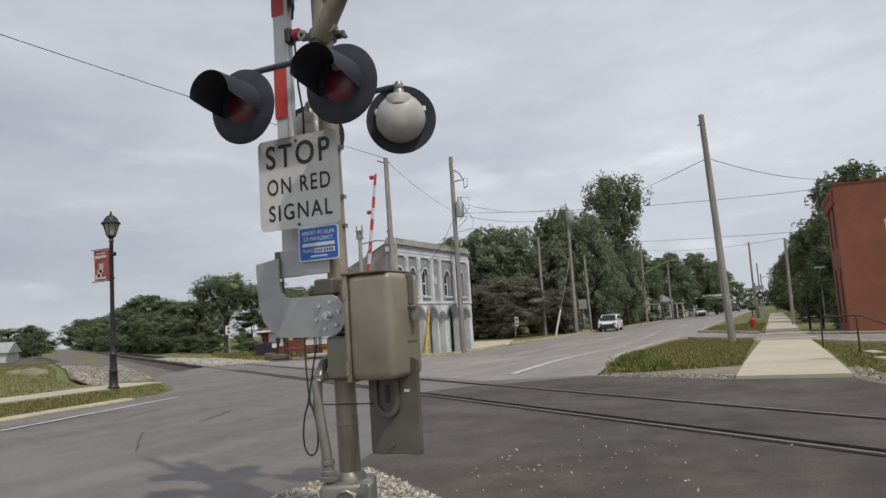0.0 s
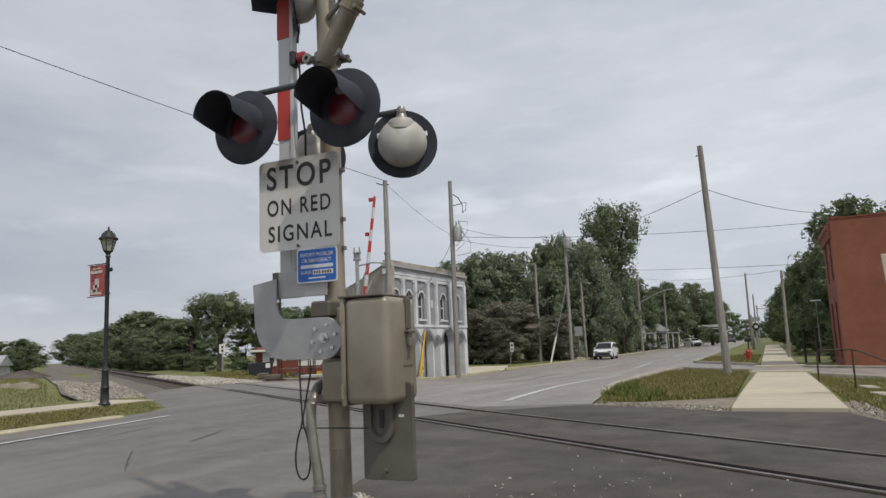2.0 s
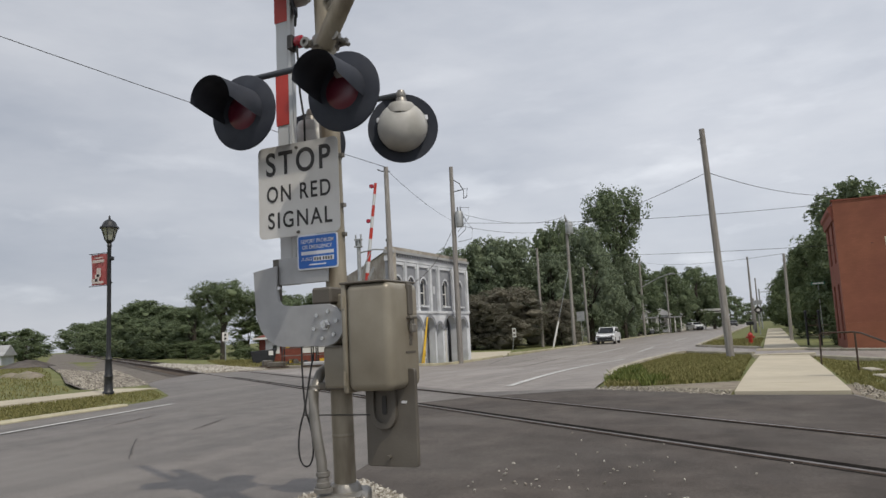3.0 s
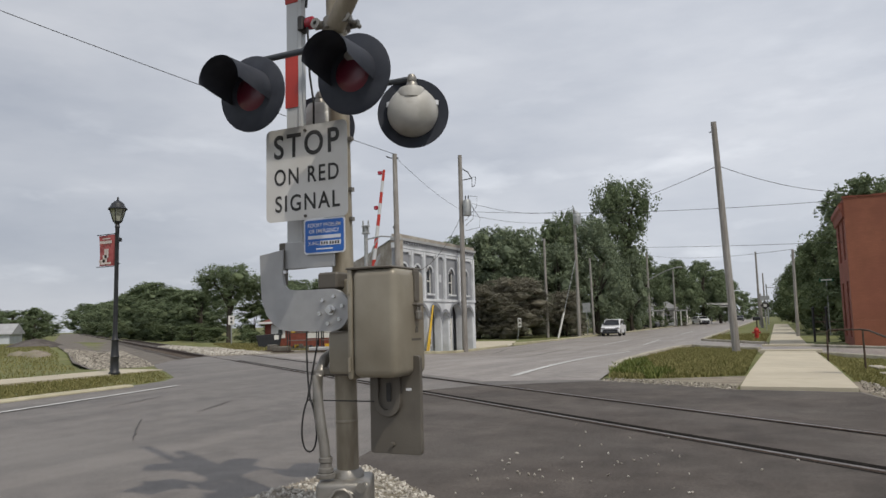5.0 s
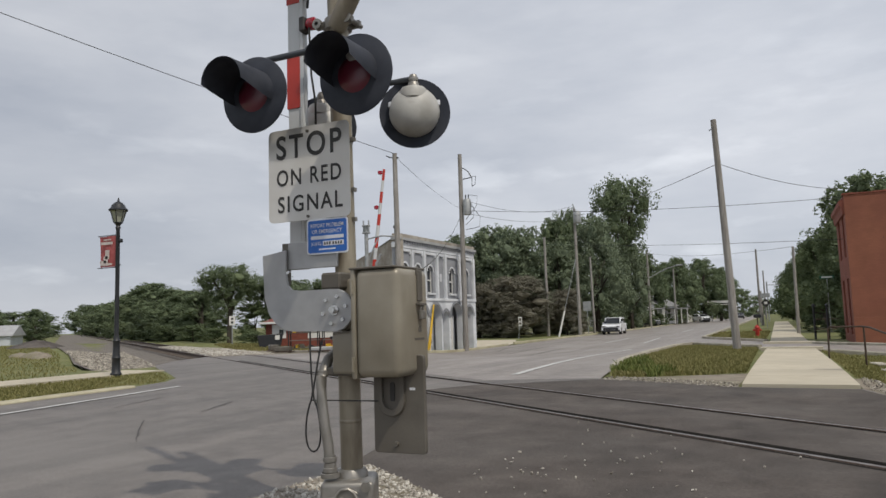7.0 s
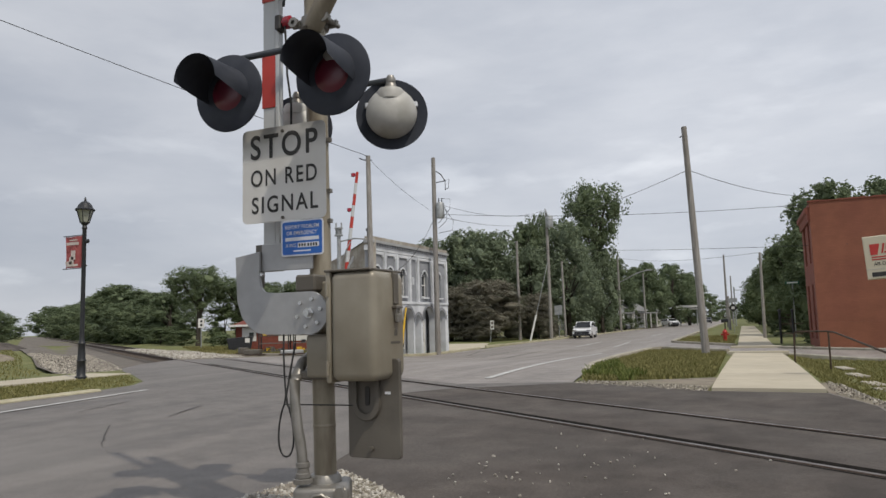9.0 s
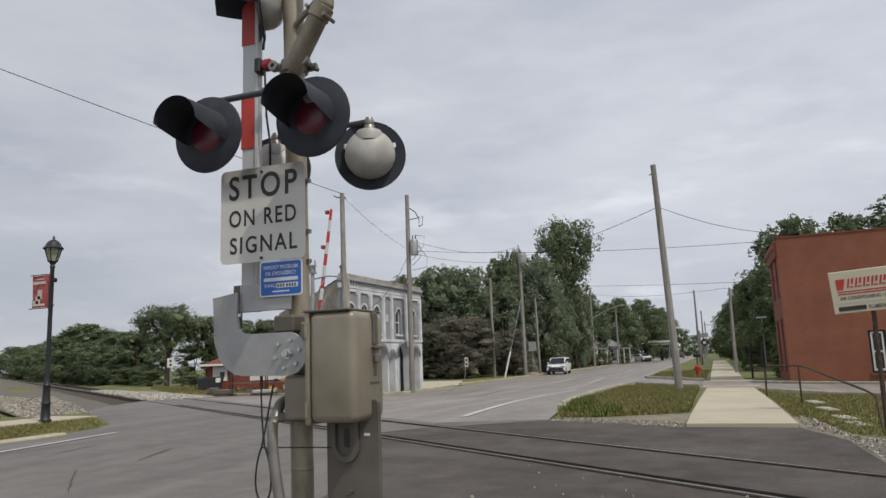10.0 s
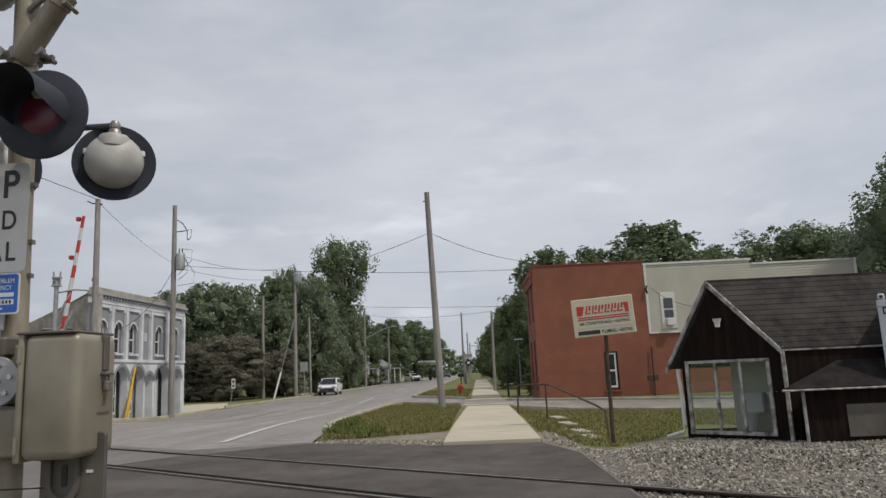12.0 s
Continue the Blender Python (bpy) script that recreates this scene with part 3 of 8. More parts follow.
ROAD_NEAR = [(-13.6, -60), (-12.15, 8), (-12.5, 10.6), (-12.95, 12.4), (-13.6, 13.35), (-15.9, 15.25), (-17.5, 16.45), (-19.2, 17.9), (-20.9, 20.3), (-22.2, 23.4), (-20.3, 24.71), (-5.4, 13.35), (-3.2, 13.9),
             (-1.9, 13.2), (-0.65, 12.4), (1.05, 12.3), (1.45, 10.7), (1.5, 6.5), (2.4, 4.0), (5.0, 1.0), (9.0, -60)]
ROAD_FAR = [(-20.3, 24.71), (-19.6, 25.2), (-17.3, 27.2), (-16.9, 32), (-17.0, 58), (-16.4, 72), (-16.0, 110), (-15.5, 800), (-4.3, 800), (-4.3, 47.5), (-3.6, 45.5), (-2.4, 43.0), (-0.7, 39.6), (1.2, 36.6), (6, 32.9), (40, 7.0), (40, 0.5),
            (6, 25.8), (1.2, 29.5), (-0.7, 31.6), (-2.4, 34.0), (-3.8, 37.5), (-4.5, 36.0), (-4.1, 25.0), (-3.75, 18.7), (-3.2, 13.9), (-5.4, 13.35)]
tagged(drape("road", ROAD_NEAR, 0.0, ASPHALT, step=1.6), "worn grey asphalt street before the railway", "road", "", "structure")
tagged(drape("road", ROAD_FAR, 0.0, ASPHALT_PALE, step=1.6), "paler asphalt street beyond the railway", "road", "", "structure")
# darker asphalt of the crossing and the lot beside it
APRON_POLY = [(-3.3, 3.2), (-3.35, 5.0), (-3.7, 6.6), (-4.7, 8.6), (-5.9, 11.0), (-5.2, 12.2), (-4.2, 12.9), (-3.1, 13.7), (-1.9, 13.1), (-0.65, 12.3), (1.0, 12.2), (1.42, 10.6), (1.46, 6.6), (2.3, 4.0), (4.8, 1.0), (6.0, -8.0), (-2.6, -8.0)]
tagged(drape("pavement_1", APRON_POLY, 0.006, APRON, step=1.6), "dark patched asphalt lot beside the rails", "pavement", "", "structure")


def bed_lift(x, y):
    """Open track bed: the ballast lies a rail's height under the rail heads, with low shoulders."""
    c = across(x, y) + 0.8
    dip = 0.15 * smoothstep(2.6, 1.5, abs(c)) if c > -1.5 else 0.15 + 0.17 * smoothstep(1.5, 3.2, -c) - 0.335 * smoothstep(3.8, 6.0, -c)
    return -0.02 - dip * smoothstep(-18.2, -21.5, x)


def build_gravel():
    right = [(1.36, 10.5), (1.38, 6.4), (2.2, 3.8), (4.8, 0.8), (20, -11), (38, -25), (38, -13.5), (20, 1.5), (12.0, 10.5), (7.6, 14.6), (4.6, 16.0), (3.2, 15.0), (2.3, 13.6), (1.6, 12.0)]
    tagged(drape("ground_gravel", right, 0.0, BALLAST, step=0.7, extra=ballast_lift, far=40), "grey crushed stone bank beside the railway", "gravel", "", "structure")
    d, o = RD, Vector((-21, 22.5))
    left = [(-16.6, 16.6), (-18.0, 18.0), (-20.3, 20.3), (-22.2, 23.4), (-25.5, 28.0)]
    far = [o - d * 500 + RN * 2.6, o - d * 500 - RN * 6.5]
    left += [tuple(far[0]), tuple(far[1] - RN * 3.0), (-70.0, 51.6), (-48.8, 36.6), (-37.5, 28.6), (-25.0, 19.3), (-20.7, 16.6), (-19.0, 15.6)]
    tagged(drape("ground_gravel", left, 0.0, BALLAST, step=0.9, extra=bed_lift, far=75), "grey crushed stone under the railway track", "gravel", "", "structure")


build_gravel()


tagged(drape("ground_verge", [(-12.4, 11.2), (-12.85, 12.6), (-13.4, 13.6), (-15.7, 15.5), (-17.3, 16.5), (-18.4, 16.9), (-18.6, 16.3), (-17.6, 15.8), (-16.3, 14.2), (-14.6, 12.6), (-13.4, 11.0)], -0.004, GRASS_SOIL, step=0.8), "trodden grass edge beside the asphalt", "grass", "", "structure")


def build_track_bed():
    """Oily brown stone round the ties of the open track."""
    for a0, a1 in ((-27.0, -60.0), (-60.0, -260.0)):
        c0, c1 = RD * a0, RD * a1
        poly = [tuple(c0 + RN * (S_A + 0.7)), tuple(c1 + RN * (S_A + 0.7)), tuple(c1 + RN * (S_A - 2.45)), tuple(c0 + RN * (S_A - 2.45))]
        tagged(drape("ground_ballast", poly, 0.012, BALLAST_D, step=0.6 if a0 > -40 else 3.0, extra=bed_lift, far=75), "oil-darkened crushed stone round the railway ties", "gravel", "", "structure")


build_track_bed()


def build_rails():
    # along the rail: distance a from the point of the track nearest the camera
    for s, nm in ((S_A, "far"), (S_B, "near")):
        rail = thing("railway_rail", "rusty steel rail with a bright worn head", "rail", group="rails of the track", kind="structure")
        for a0, a1 in ((-500, -31), (-31, -21), (-21, 6), (6, 70)):
            o = RN * s
            p0, p1 = o + RD * a0, o + RD * a1
            z = 0.015
            prof = [(-0.065, -0.16), (0.065, -0.16), (0.065, -0.145), (0.012, -0.125), (0.012, -0.045), (0.034, -0.03), (0.034, -0.004), (0.028, 0.0)]
            prof += [(-0.028, 0.0), (-0.034, -0.004), (-0.034, -0.03), (-0.012, -0.045), (-0.012, -0.125), (-0.065, -0.145)]
            bm = B()
            prism(bm, prof, (p0.x, p0.y, z), (RN.x, RN.y, 0), (0, 0, 1), (p1 - p0).length if RN.cross(RD) else 0)
            part("rail_body", bm, RAIL, rail)
            bm = B()
            c0, c1 = p0, p1
            w = RN * 0.026
            bm.faces.new([bm.verts.new((q.x, q.y, z + 0.002)) for q in (c0 - w, c0 + w, c1 + w, c1 - w)])
            part("rail_head", bm, RAIL_TOP, rail, "bright worn rail head")
        # the flangeway: a flat near-black strip, the slot's shade put into its colour
        bm = B()
        k = -1 if nm == "far" else 1
        e0, e1 = RN * (s + k * 0.04), RN * (s + k * (0.10 if k < 0 else 0.19))
        a0, a1 = -26.5, 2.6
        bm.faces.new([bm.verts.new((*(e + RD * a), 0.009)) for e, a in ((e0, a0), (e1, a0), (e1, a1), (e0, a1))])
        part("flangeway", bm, CRACK, rail, "flat dark strip for the shaded gap beside the rail")
        bm = B()
        e0, e1 = RN * (s - k * 0.06), RN * (s - k * 0.09)
        bm.faces.new([bm.verts.new((*(e + RD * a), 0.009)) for e, a in ((e0, a0), (e1, a0), (e1, a1), (e0, a1))])
        part("joint", bm, CRACK, rail, "tarred joint beside the rail")
    tie = thing("railway_tie", "weathered wooden railway tie in crushed stone", "tie", group="ties of the track")
    part("tie_beam", box(B(), -0.115, 0.115, -1.3, 1.3, -0.18, -0.135, 0.012), TIE, tie)
    rz = math.degrees(math.atan2(RD.y, RD.x))
    first = True
    for a in list(np.arange(-58, -26.5, 0.55)) + list(np.arange(3.2, 16, 0.55)):
        c = RN * ((S_A + S_B) / 2) + RD * float(a)
        m = pose(c.x, c.y, 0.0, 0, 0, rz)
        if first:
            tie.matrix_world, first = m, False
        else:
            copy_thing(tie, m)


build_rails()


def paint_strip(name, pts, w, label):
    bm = B()
    vs = []
    for i, p in enumerate(pts):
        a, b = Vector(pts[max(i - 1, 0)]), Vector(pts[min(i + 1, len(pts) - 1)])
        d = (b - a).normalized()
        s = Vector((d.y, -d.x)) * w / 2
        vs.append([bm.verts.new((p[0] + k * s.x, p[1] + k * s.y, ground_z(*p) + 0.012)) for k in (1, -1)])
    for a, b in zip(vs, vs[1:]):
        bm.faces.new((a[0], b[0], b[1], a[1]))
    return tagged(part(name, bm, PAINT_W), label, "road marking", "", "structure")


def line_pts(x0, y0, x1, y1, n):
    return [(x0 + (x1 - x0) * i / n, y0 + (y1 - y0) * i / n) for i in range(n + 1)]


paint_strip("road_marking", line_pts(-9.4, 0.0, -11.5, 11.4, 8), 0.11, "white edge line along the street")
paint_strip("road_marking", line_pts(-5.2, 14.6, -6.4, 34.4, 14), 0.16, "worn white lane line beyond the rails")
paint_strip("road_marking", line_pts(-7.4, 44, -7.9, 54, 8), 0.16, "worn white lane line far down the street")
paint_strip("road_marking", line_pts(-10.6, 48, -10.8, 58, 8), 0.16, "worn white turn line far down the street")
paint_strip("road_marking", line_pts(-8.2, 70, -8.4, 82, 8), 0.16, "worn white lane line far down the street")

kerb_run("kerb", [(-13.2, -40), (-12.1, 6.5), (-12.4, 9.2), (-12.5, 11.0)], "low worn concrete kerb beside dry grass", KERB_Y, w=0.3, h=0.05)
kerb_run("kerb", [(-17.3, 27.4), (-16.95, 32), (-17.05, 44), (-17.15, 47)], "yellowed concrete kerb in front of the arcade building", KERB_Y, h=0.14)
kerb_run("kerb", [(-17.9, 50.5), (-17.2, 55), (-16.6, 72), (-16.2, 110), (-15.7, 500)], "yellowed concrete kerb along the street", KERB_Y, h=0.14)
kerb_run("kerb", [(-3.4, 16.2), (-3.75, 18.7), (-4.1, 25.0), (-4.5, 35.0), (-3.9, 37.3), (-2.4, 33.9), (-0.75, 31.6)], "pale concrete kerb round the grass corner", KERB, h=0.13)
kerb_run("kerb", [(-0.6, 39.5), (-2.4, 42.9), (-3.6, 45.4), (-4.35, 47.6), (-4.4, 60), (-4.4, 400)], "pale concrete kerb along the far grass strip", KERB, h=0.13)
kerb_run("kerb", [(1.35, 36.7), (6, 33.1), (16, 25.4)], "pale concrete kerb before the brick building", KERB, h=0.1)
kerb_run("kerb", [(1.4, 29.2), (6, 25.6), (16, 18.0)], "pale concrete kerb of the side street", KERB, h=0.06)


def slabs(name, label, x0, x1, y0, y1, length, off=0.05, drift=0.0, group=""):
    """A run of separate concrete slabs with open joints."""
    path = thing(name, label, "sidewalk", kind="structure")
    y, i = y0, 0
    while y < y1 - 0.3:
        e = min(y + length, y1)
        xa = x0 + drift * (y - y0)
        bm = B()
        q = [bm.verts.new((x, yy, ground_z(x, yy) + off + dz)) for dz in (-0.12, 0) for x, yy in ((xa, y + 0.008), (xa + x1 - x0, y + 0.008), (xa + x1 - x0 + drift * (e - y), e - 0.008), (xa + drift * (e - y), e - 0.008))]
        for f in ((3, 2, 1, 0), (4, 5, 6, 7), (0, 1, 5, 4), (1, 2, 6, 5), (2, 3, 7, 6), (3, 0, 4, 7)):
            bm.faces.new([q[k] for k in f])
        part("slab", bm, CONCRETE, path)
        y, i = e, i + 1
    return path


slabs("pavement_2", "pale concrete sidewalk slabs leading down the street", -0.62, 1.02, 12.4, 29.4, 1.7, drift=0.008)
slabs("pavement_3", "pale concrete sidewalk beyond the side street", -0.45, 1.2, 37.2, 110, 2.4)
slabs("pavement_4", "weathered concrete sidewalk in the grass across the street", -18.0, -16.35, -14, 15.6, 1.6, off=0.03)
slabs("pavement_5", "concrete sidewalk far down the other side", -20.6, -19.2, 74, 140, 3.0)
# shallow step at the side street
for y in (29.5, 30.3):
    step = thing("pavement_step", "low concrete step at the end of the sidewalk", "step", 0.35, y, ground_z(0.3, y), kind="structure")
    part("step_slab", box(B(), -1.05, 1.05, 0, 0.34, -0.1, 0.10 if y < 30 else 0.03, 0.015), CONCRETE, step)
step = thing("pavement_step", "low concrete ramp edge across the side street", "step", 0.35, 36.8, ground_z(0.3, 36.8), kind="structure")
part("step_slab", box(B(), -1.1, 1.1, 0, 0.45, -0.1, 0.10, 0.015), CONCRETE, step)
tagged(drape("ground_dirt", [(-3.15, 13.7), (-2.0, 13.0), (-0.7, 12.4), (-0.62, 15.6), (-1.2, 15.2), (-2.2, 14.6), (-2.9, 14.4)], -0.02, DIRT, step=0.8), "bare gravelly dirt at the grass edge", "dirt", "", "structure")
tagged(drape("ground_dirt", [(1.05, 12.2), (1.45, 10.8), (1.7, 12.2), (2.5, 13.8), (1.8, 15.4), (1.1, 14.5)], -0.02, DIRT, step=0.8), "bare gravelly dirt beside the sidewalk", "dirt", "", "structure")
tagged(drape("ground_dirt", [(-17.3, 27.3), (-19.6, 25.3), (-22.2, 23.6), (-26, 28.6), (-30, 33), (-24, 32), (-18.6, 31.5)], -0.015, DIRT, step=1.5), "stony dirt verge beside the track", "dirt", "", "structure")
tagged(drape("pavement_6", [(-17.2, 43.6), (-17.2, 47.2), (-17.9, 50.5), (-21, 60), (-30, 60), (-30, 43.6)], 0.0, CONCRETE, step=3), "pale concrete lot beside the arcade building", "pavement", "", "structure")


# ---- crossing signal beside the camera ----
MX, MY = -2.45, 3.75


def build_signal():
    sg = thing("crossing_signal", "weathered railway crossing signal mast with red lights, gate and signs", "crossing signal", MX, MY, 0)
    # mast, leaning a little
    lean = Matrix(((1, 0, -0.016, 0.048), (0, 1, 0, 0), (0, 0, 1, 0), (0, 0, 0, 1)))
    bm = B()
    lathe(bm, [(0.0, 0.2), (0.066, 0.2), (0.066, 4.4), (0.0, 4.4)], lean, 24)
    lathe(bm, [(0.0665, 0.60), (0.069, 0.603), (0.069, 0.615), (0.0665, 0.62)], lean, 24)
    part("mast", bm, MAST, sg, "stained beige painted steel mast", True)
    # cast junction base, turned towards the street corner
    turn = pose(0.045, -0.01, 0.0, 0, 0, 26)
    bm = B()
    box(bm, -0.165, 0.150, -0.175, 0.15, 0.0, 0.285, 0.03, 3)
    lathe(bm, [(0.0, 0.33), (0.082, 0.33), (0.095, 0.31), (0.105, 0.27), (0.105, 0.2)], pose(0, 0.01, 0), 20)
    bm.transform(turn)
    base = part("base_casting", bm, CAST, sg, "grey cast metal junction base", True)
    bm = B()
    prism(bm, [(-0.15, 0.0), (0.14, 0.0), (0.14, 0.13), (0.09, 0.15), (0.05, 0.20), (0.0, 0.225), (-0.04, 0.22), (-0.07, 0.18), (-0.15, 0.16)], (0.0, -0.172, 0.03), (1, 0, 0), (0, 0, 1), 0.014, 0.006)
    bm.transform(turn)
    cover = part("cover", bm, CAST, base, "cast cover plate")
    bm = B()
    tube(bm, [(-0.15, -0.19, 0.188), (-0.10, -0.19, 0.190), (-0.075, -0.19, 0.205), (-0.045, -0.19, 0.245), (0.0, -0.19, 0.25), (0.03, -0.19, 0.228), (0.05, -0.19, 0.19), (0.09, -0.19, 0.172), (0.135, -0.19, 0.160)], 0.010, 8)
    bm.transform(turn)
    part("rim", bm, CAST, cover, "raised wavy rim", True)
    for u, z, r, n in ((0.10, 0.262, 0.030, 6), (-0.035, 0.20, 0.012, 8), (-0.035, 0.135, 0.020, 10)):
        bm = B()
        cyl(bm, (u, -0.165, z), (u, -0.215, z), r, seg=n)
        bm.transform(turn)
        part("bolt", bm, CAST, base)
    # flexible conduit with its collars
    bm = B()
    tube(bm, [(-0.07, 0.02, 1.02), (-0.075, -0.06, 0.98), (-0.08, -0.13, 0.88), (-0.065, -0.15, 0.74), (-0.045, -0.15, 0.60), (-0.022, -0.15, 0.48), (-0.012, -0.15, 0.30)], [0.03, 0.033, 0.033, 0.031, 0.031, 0.031, 0.031], 14)
    con = part("conduit", bm, CAST, sg, "flexible grey metal conduit", True)
    for z, r in ((0.405, 0.041), (0.372, 0.037), (0.345, 0.043), (0.315, 0.056), (0.905, 0.042)):
        x = -0.08 if z > 0.8 else -0.014
        y = -0.11 if z > 0.8 else -0.15
        bm = B()
        lathe(bm, [(r * 0.88, -0.016), (r, -0.012), (r, 0.012), (r * 0.88, 0.016)], pose(x, y, z), 14)
        part("collar", bm, CAST, con, "", True)
    # gate mechanism: housing on the mast and the bronze cover beside it
    bm = B()
    box(bm, -0.005, 0.215, -0.13, 0.17, 0.895, 1.15, 0.02, 3)
    housing = part("gate_housing", bm, BRONZE, sg, "brown painted gate mechanism housing", True)
    part("upper_housing", box(B(), 0.03, 0.21, -0.09, 0.15, 1.153, 1.46, 0.01), BRONZE, housing)
    bm = B()
    box(bm, -0.05, 0.09, -0.17, 0.17, 1.40, 1.50, 0.012)
    part("bracket", bm, PLATE, housing, "dark mounting bracket")
    part("bracket", box(B(), -0.09, 0.30, -0.12, 0.12, 0.885, 0.935, 0.01), PLATE, housing, "dark mounting bracket")
    bm = B()
    box(bm, 0.235, 0.525, -0.25, 0.13, 0.885, 1.50, 0.045, 4)
    cover = part("gate_cover", bm, BRONZE, sg, "brown bronze painted metal cover with rounded edges", True)
    bm = B()
    box(bm, 0.205, 0.238, -0.245, 0.135, 0.875, 1.512, 0.012, 2)
    part("rim", bm, BRONZE, cover, "", True)
    bm = B()
    box(bm, 0.20, 0.50, -0.252, 0.14, 1.498, 1.512, 0.005)
    part("lip", bm, PLATE, cover, "dark top lip")
    bm = B()
    box(bm, 0.522, 0.538, -0.03, 0.025, 1.31, 1.49, 0.004)
    box(bm, 0.522, 0.532, -0.036, 0.031, 1.46, 1.505, 0.003)
    latch = part("latch", bm, PLATE, cover, "dark steel strap latch")
    part("hasp", box(B(), 0.522, 0.556, -0.045, 0.04, 1.285, 1.30, 0.003), PLATE, latch)
    bm = B()
    tube(bm, [(0.545, -0.018, 1.25), (0.545, -0.018, 1.285), (0.545, -0.005, 1.30), (0.545, 0.010, 1.285), (0.545, 0.010, 1.25)], 0.005, 6)
    box(bm, 0.532, 0.558, -0.028, 0.020, 1.205, 1.255, 0.006, 2)
    part("padlock", bm, CAST, latch, "small steel padlock")
    bm = B()
    prism(bm, [(-0.018, 0.0), (0.018, 0.0), (0.018, 0.02), (0.006, 0.035), (-0.006, 0.035), (-0.018, 0.02)], (0.524, 0.0, 1.13), (0, 1, 0), (0, 0, 1), 0.003)
    part("mark", bm, PLATE, cover, "small worn maker's mark")
    part("mark", box(B(), 0.5235, 0.527, -0.065, 0.055, 1.085, 1.098), PLATE, cover, "worn raised lettering bar")
    for z in (0.96, 1.40):
        part("hinge", cyl(B(), (0.222, -0.252, z - 0.04), (0.222, -0.252, z + 0.04), 0.010, seg=8), BRONZE, cover)
    # lower counterweight bracket with its slotted rib
    bm = B()
    prism(bm, rounded(0.335, 0.56, 0.018, 3), (0.400, -0.02, 0.72), (1, 0, 0), (0, 0, 1), 0.03, 0.004)
    low = part("lower_plate", bm, PLATE, sg, "brown steel plate hanging under the cover")
    bm = B()
    u = [(-0.085, 0.28), (-0.085, -0.08)] + [(0.085 * math.cos(radians(a)), -0.08 + 0.085 * math.sin(radians(a))) for a in range(190, 360, 17)] + [(0.085, -0.08), (0.085, 0.28), (0.06, 0.28), (0.06, -0.07)]
    u += [(0.06 * math.cos(radians(a)), -0.07 + 0.06 * math.sin(radians(a))) for a in range(350, 180, -17)] + [(-0.06, -0.07), (-0.06, 0.28)]
    prism(bm, u, (0.36, -0.05, 0.815), (1, 0, 0), (0, 0, 1), 0.022, 0.004)
    part("rib", bm, PLATE, low, "raised U-shaped rib")
    # no opening is cut: the slot's shade is a black plate
    bm = B()
    prism(bm, rounded(0.03, 0.11, 0.012, 4), (0.362, -0.052, 0.79), (1, 0, 0), (0, 0, 1), 0.004)
    part("slot", bm, INK, low, "flat black plate for the shaded slot")
    bm = B()
    cyl(bm, (0.385, -0.045, 0.495), (0.385, -0.075, 0.495), 0.014, seg=6)
    part("bolt", bm, PLATE, low)
    bm = B()
    box(bm, 0.475, 0.51, -0.053, -0.0505, 0.80, 0.815)
    part("tag", bm, WHITE_INK, low, "small white tag")
    # counterweight arm: a flat C of galvanised plate, pivoting on the housing
    bm = B()
    out = [(-0.555, 0.43), (-0.375, 0.455), (-0.375, 0.30), (-0.365, 0.235), (-0.335, 0.205), (-0.27, 0.20), (-0.02, 0.20)]
    out += [(-0.02 + 0.125 * math.cos(radians(a)), 0.075 + 0.125 * math.sin(radians(a))) for a in range(80, -100, -12)]
    out += [(-0.33, -0.045), (-0.39, -0.035), (-0.45, 0.0), (-0.505, 0.06), (-0.54, 0.16)]
    prism(bm, [(u, v) for u, v in out], (0.075, -0.158, 1.20), (1, 0, 0), (0, 0, 1), 0.018, 0.003)
    cw = part("counterweight_arm", bm, GALV, sg, "flat galvanised steel counterweight arm")
    bm = B()
    box(bm, -0.315, 0.055, -0.148, -0.128, 1.535, 1.70, 0.003)
    part("counterweight", bm, GALV, cw, "galvanised counterweight bar")
    bm = B()
    box(bm, -0.347, -0.300, -0.150, -0.118, 1.44, 1.70, 0.003)
    part("counterweight", bm, PLATE, cw, "dark edge of the counterweight")
    for k in range(6):
        a = radians(60 * k + 15)
        bm = B()
        cyl(bm, (0.055 + 0.082 * math.cos(a), -0.158, 1.275 + 0.082 * math.sin(a)), (0.055 + 0.082 * math.cos(a), -0.192, 1.275 + 0.082 * math.sin(a)), 0.0125, seg=6)
        part("bolt", bm, CHROME, cw)
    bm = B()
    cyl(bm, (0.055, -0.158, 1.275), (0.055, -0.186, 1.275), 0.033, seg=6)
    cyl(bm, (0.055, -0.180, 1.275), (0.055, -0.215, 1.275), 0.02, seg=12)
    part("pivot_nut", bm, CHROME, cw, "bright hexagonal pivot nut")
    bm = B()
    cyl(bm, (-0.275, -0.17, 1.515), (-0.275, -0.19, 1.515), 0.012, seg=6)
    part("bolt", bm, CHROME, cw)
    # gate arm raised upright
    arm = part("gate_arm", box(B(), -0.425, -0.325, 0.03, 0.065, 1.55, 5.4, 0.006), STRIPE_W, sg, "raised gate arm with red and white bands")
    part("edge_rail", box(B(), -0.322, -0.292, 0.02, 0.07, 1.55, 5.4, 0.004), STRIPE_W, arm)
    for z0, z1 in ((2.62, 2.98), (3.34, 3.70), (4.06, 4.42), (4.78, 5.14), (1.90, 2.26)):
        part("red_band", box(B(), -0.427, -0.323, 0.024, 0.066, z0, z1), STRIPE_R, arm, "red reflective band")
    bm = B()
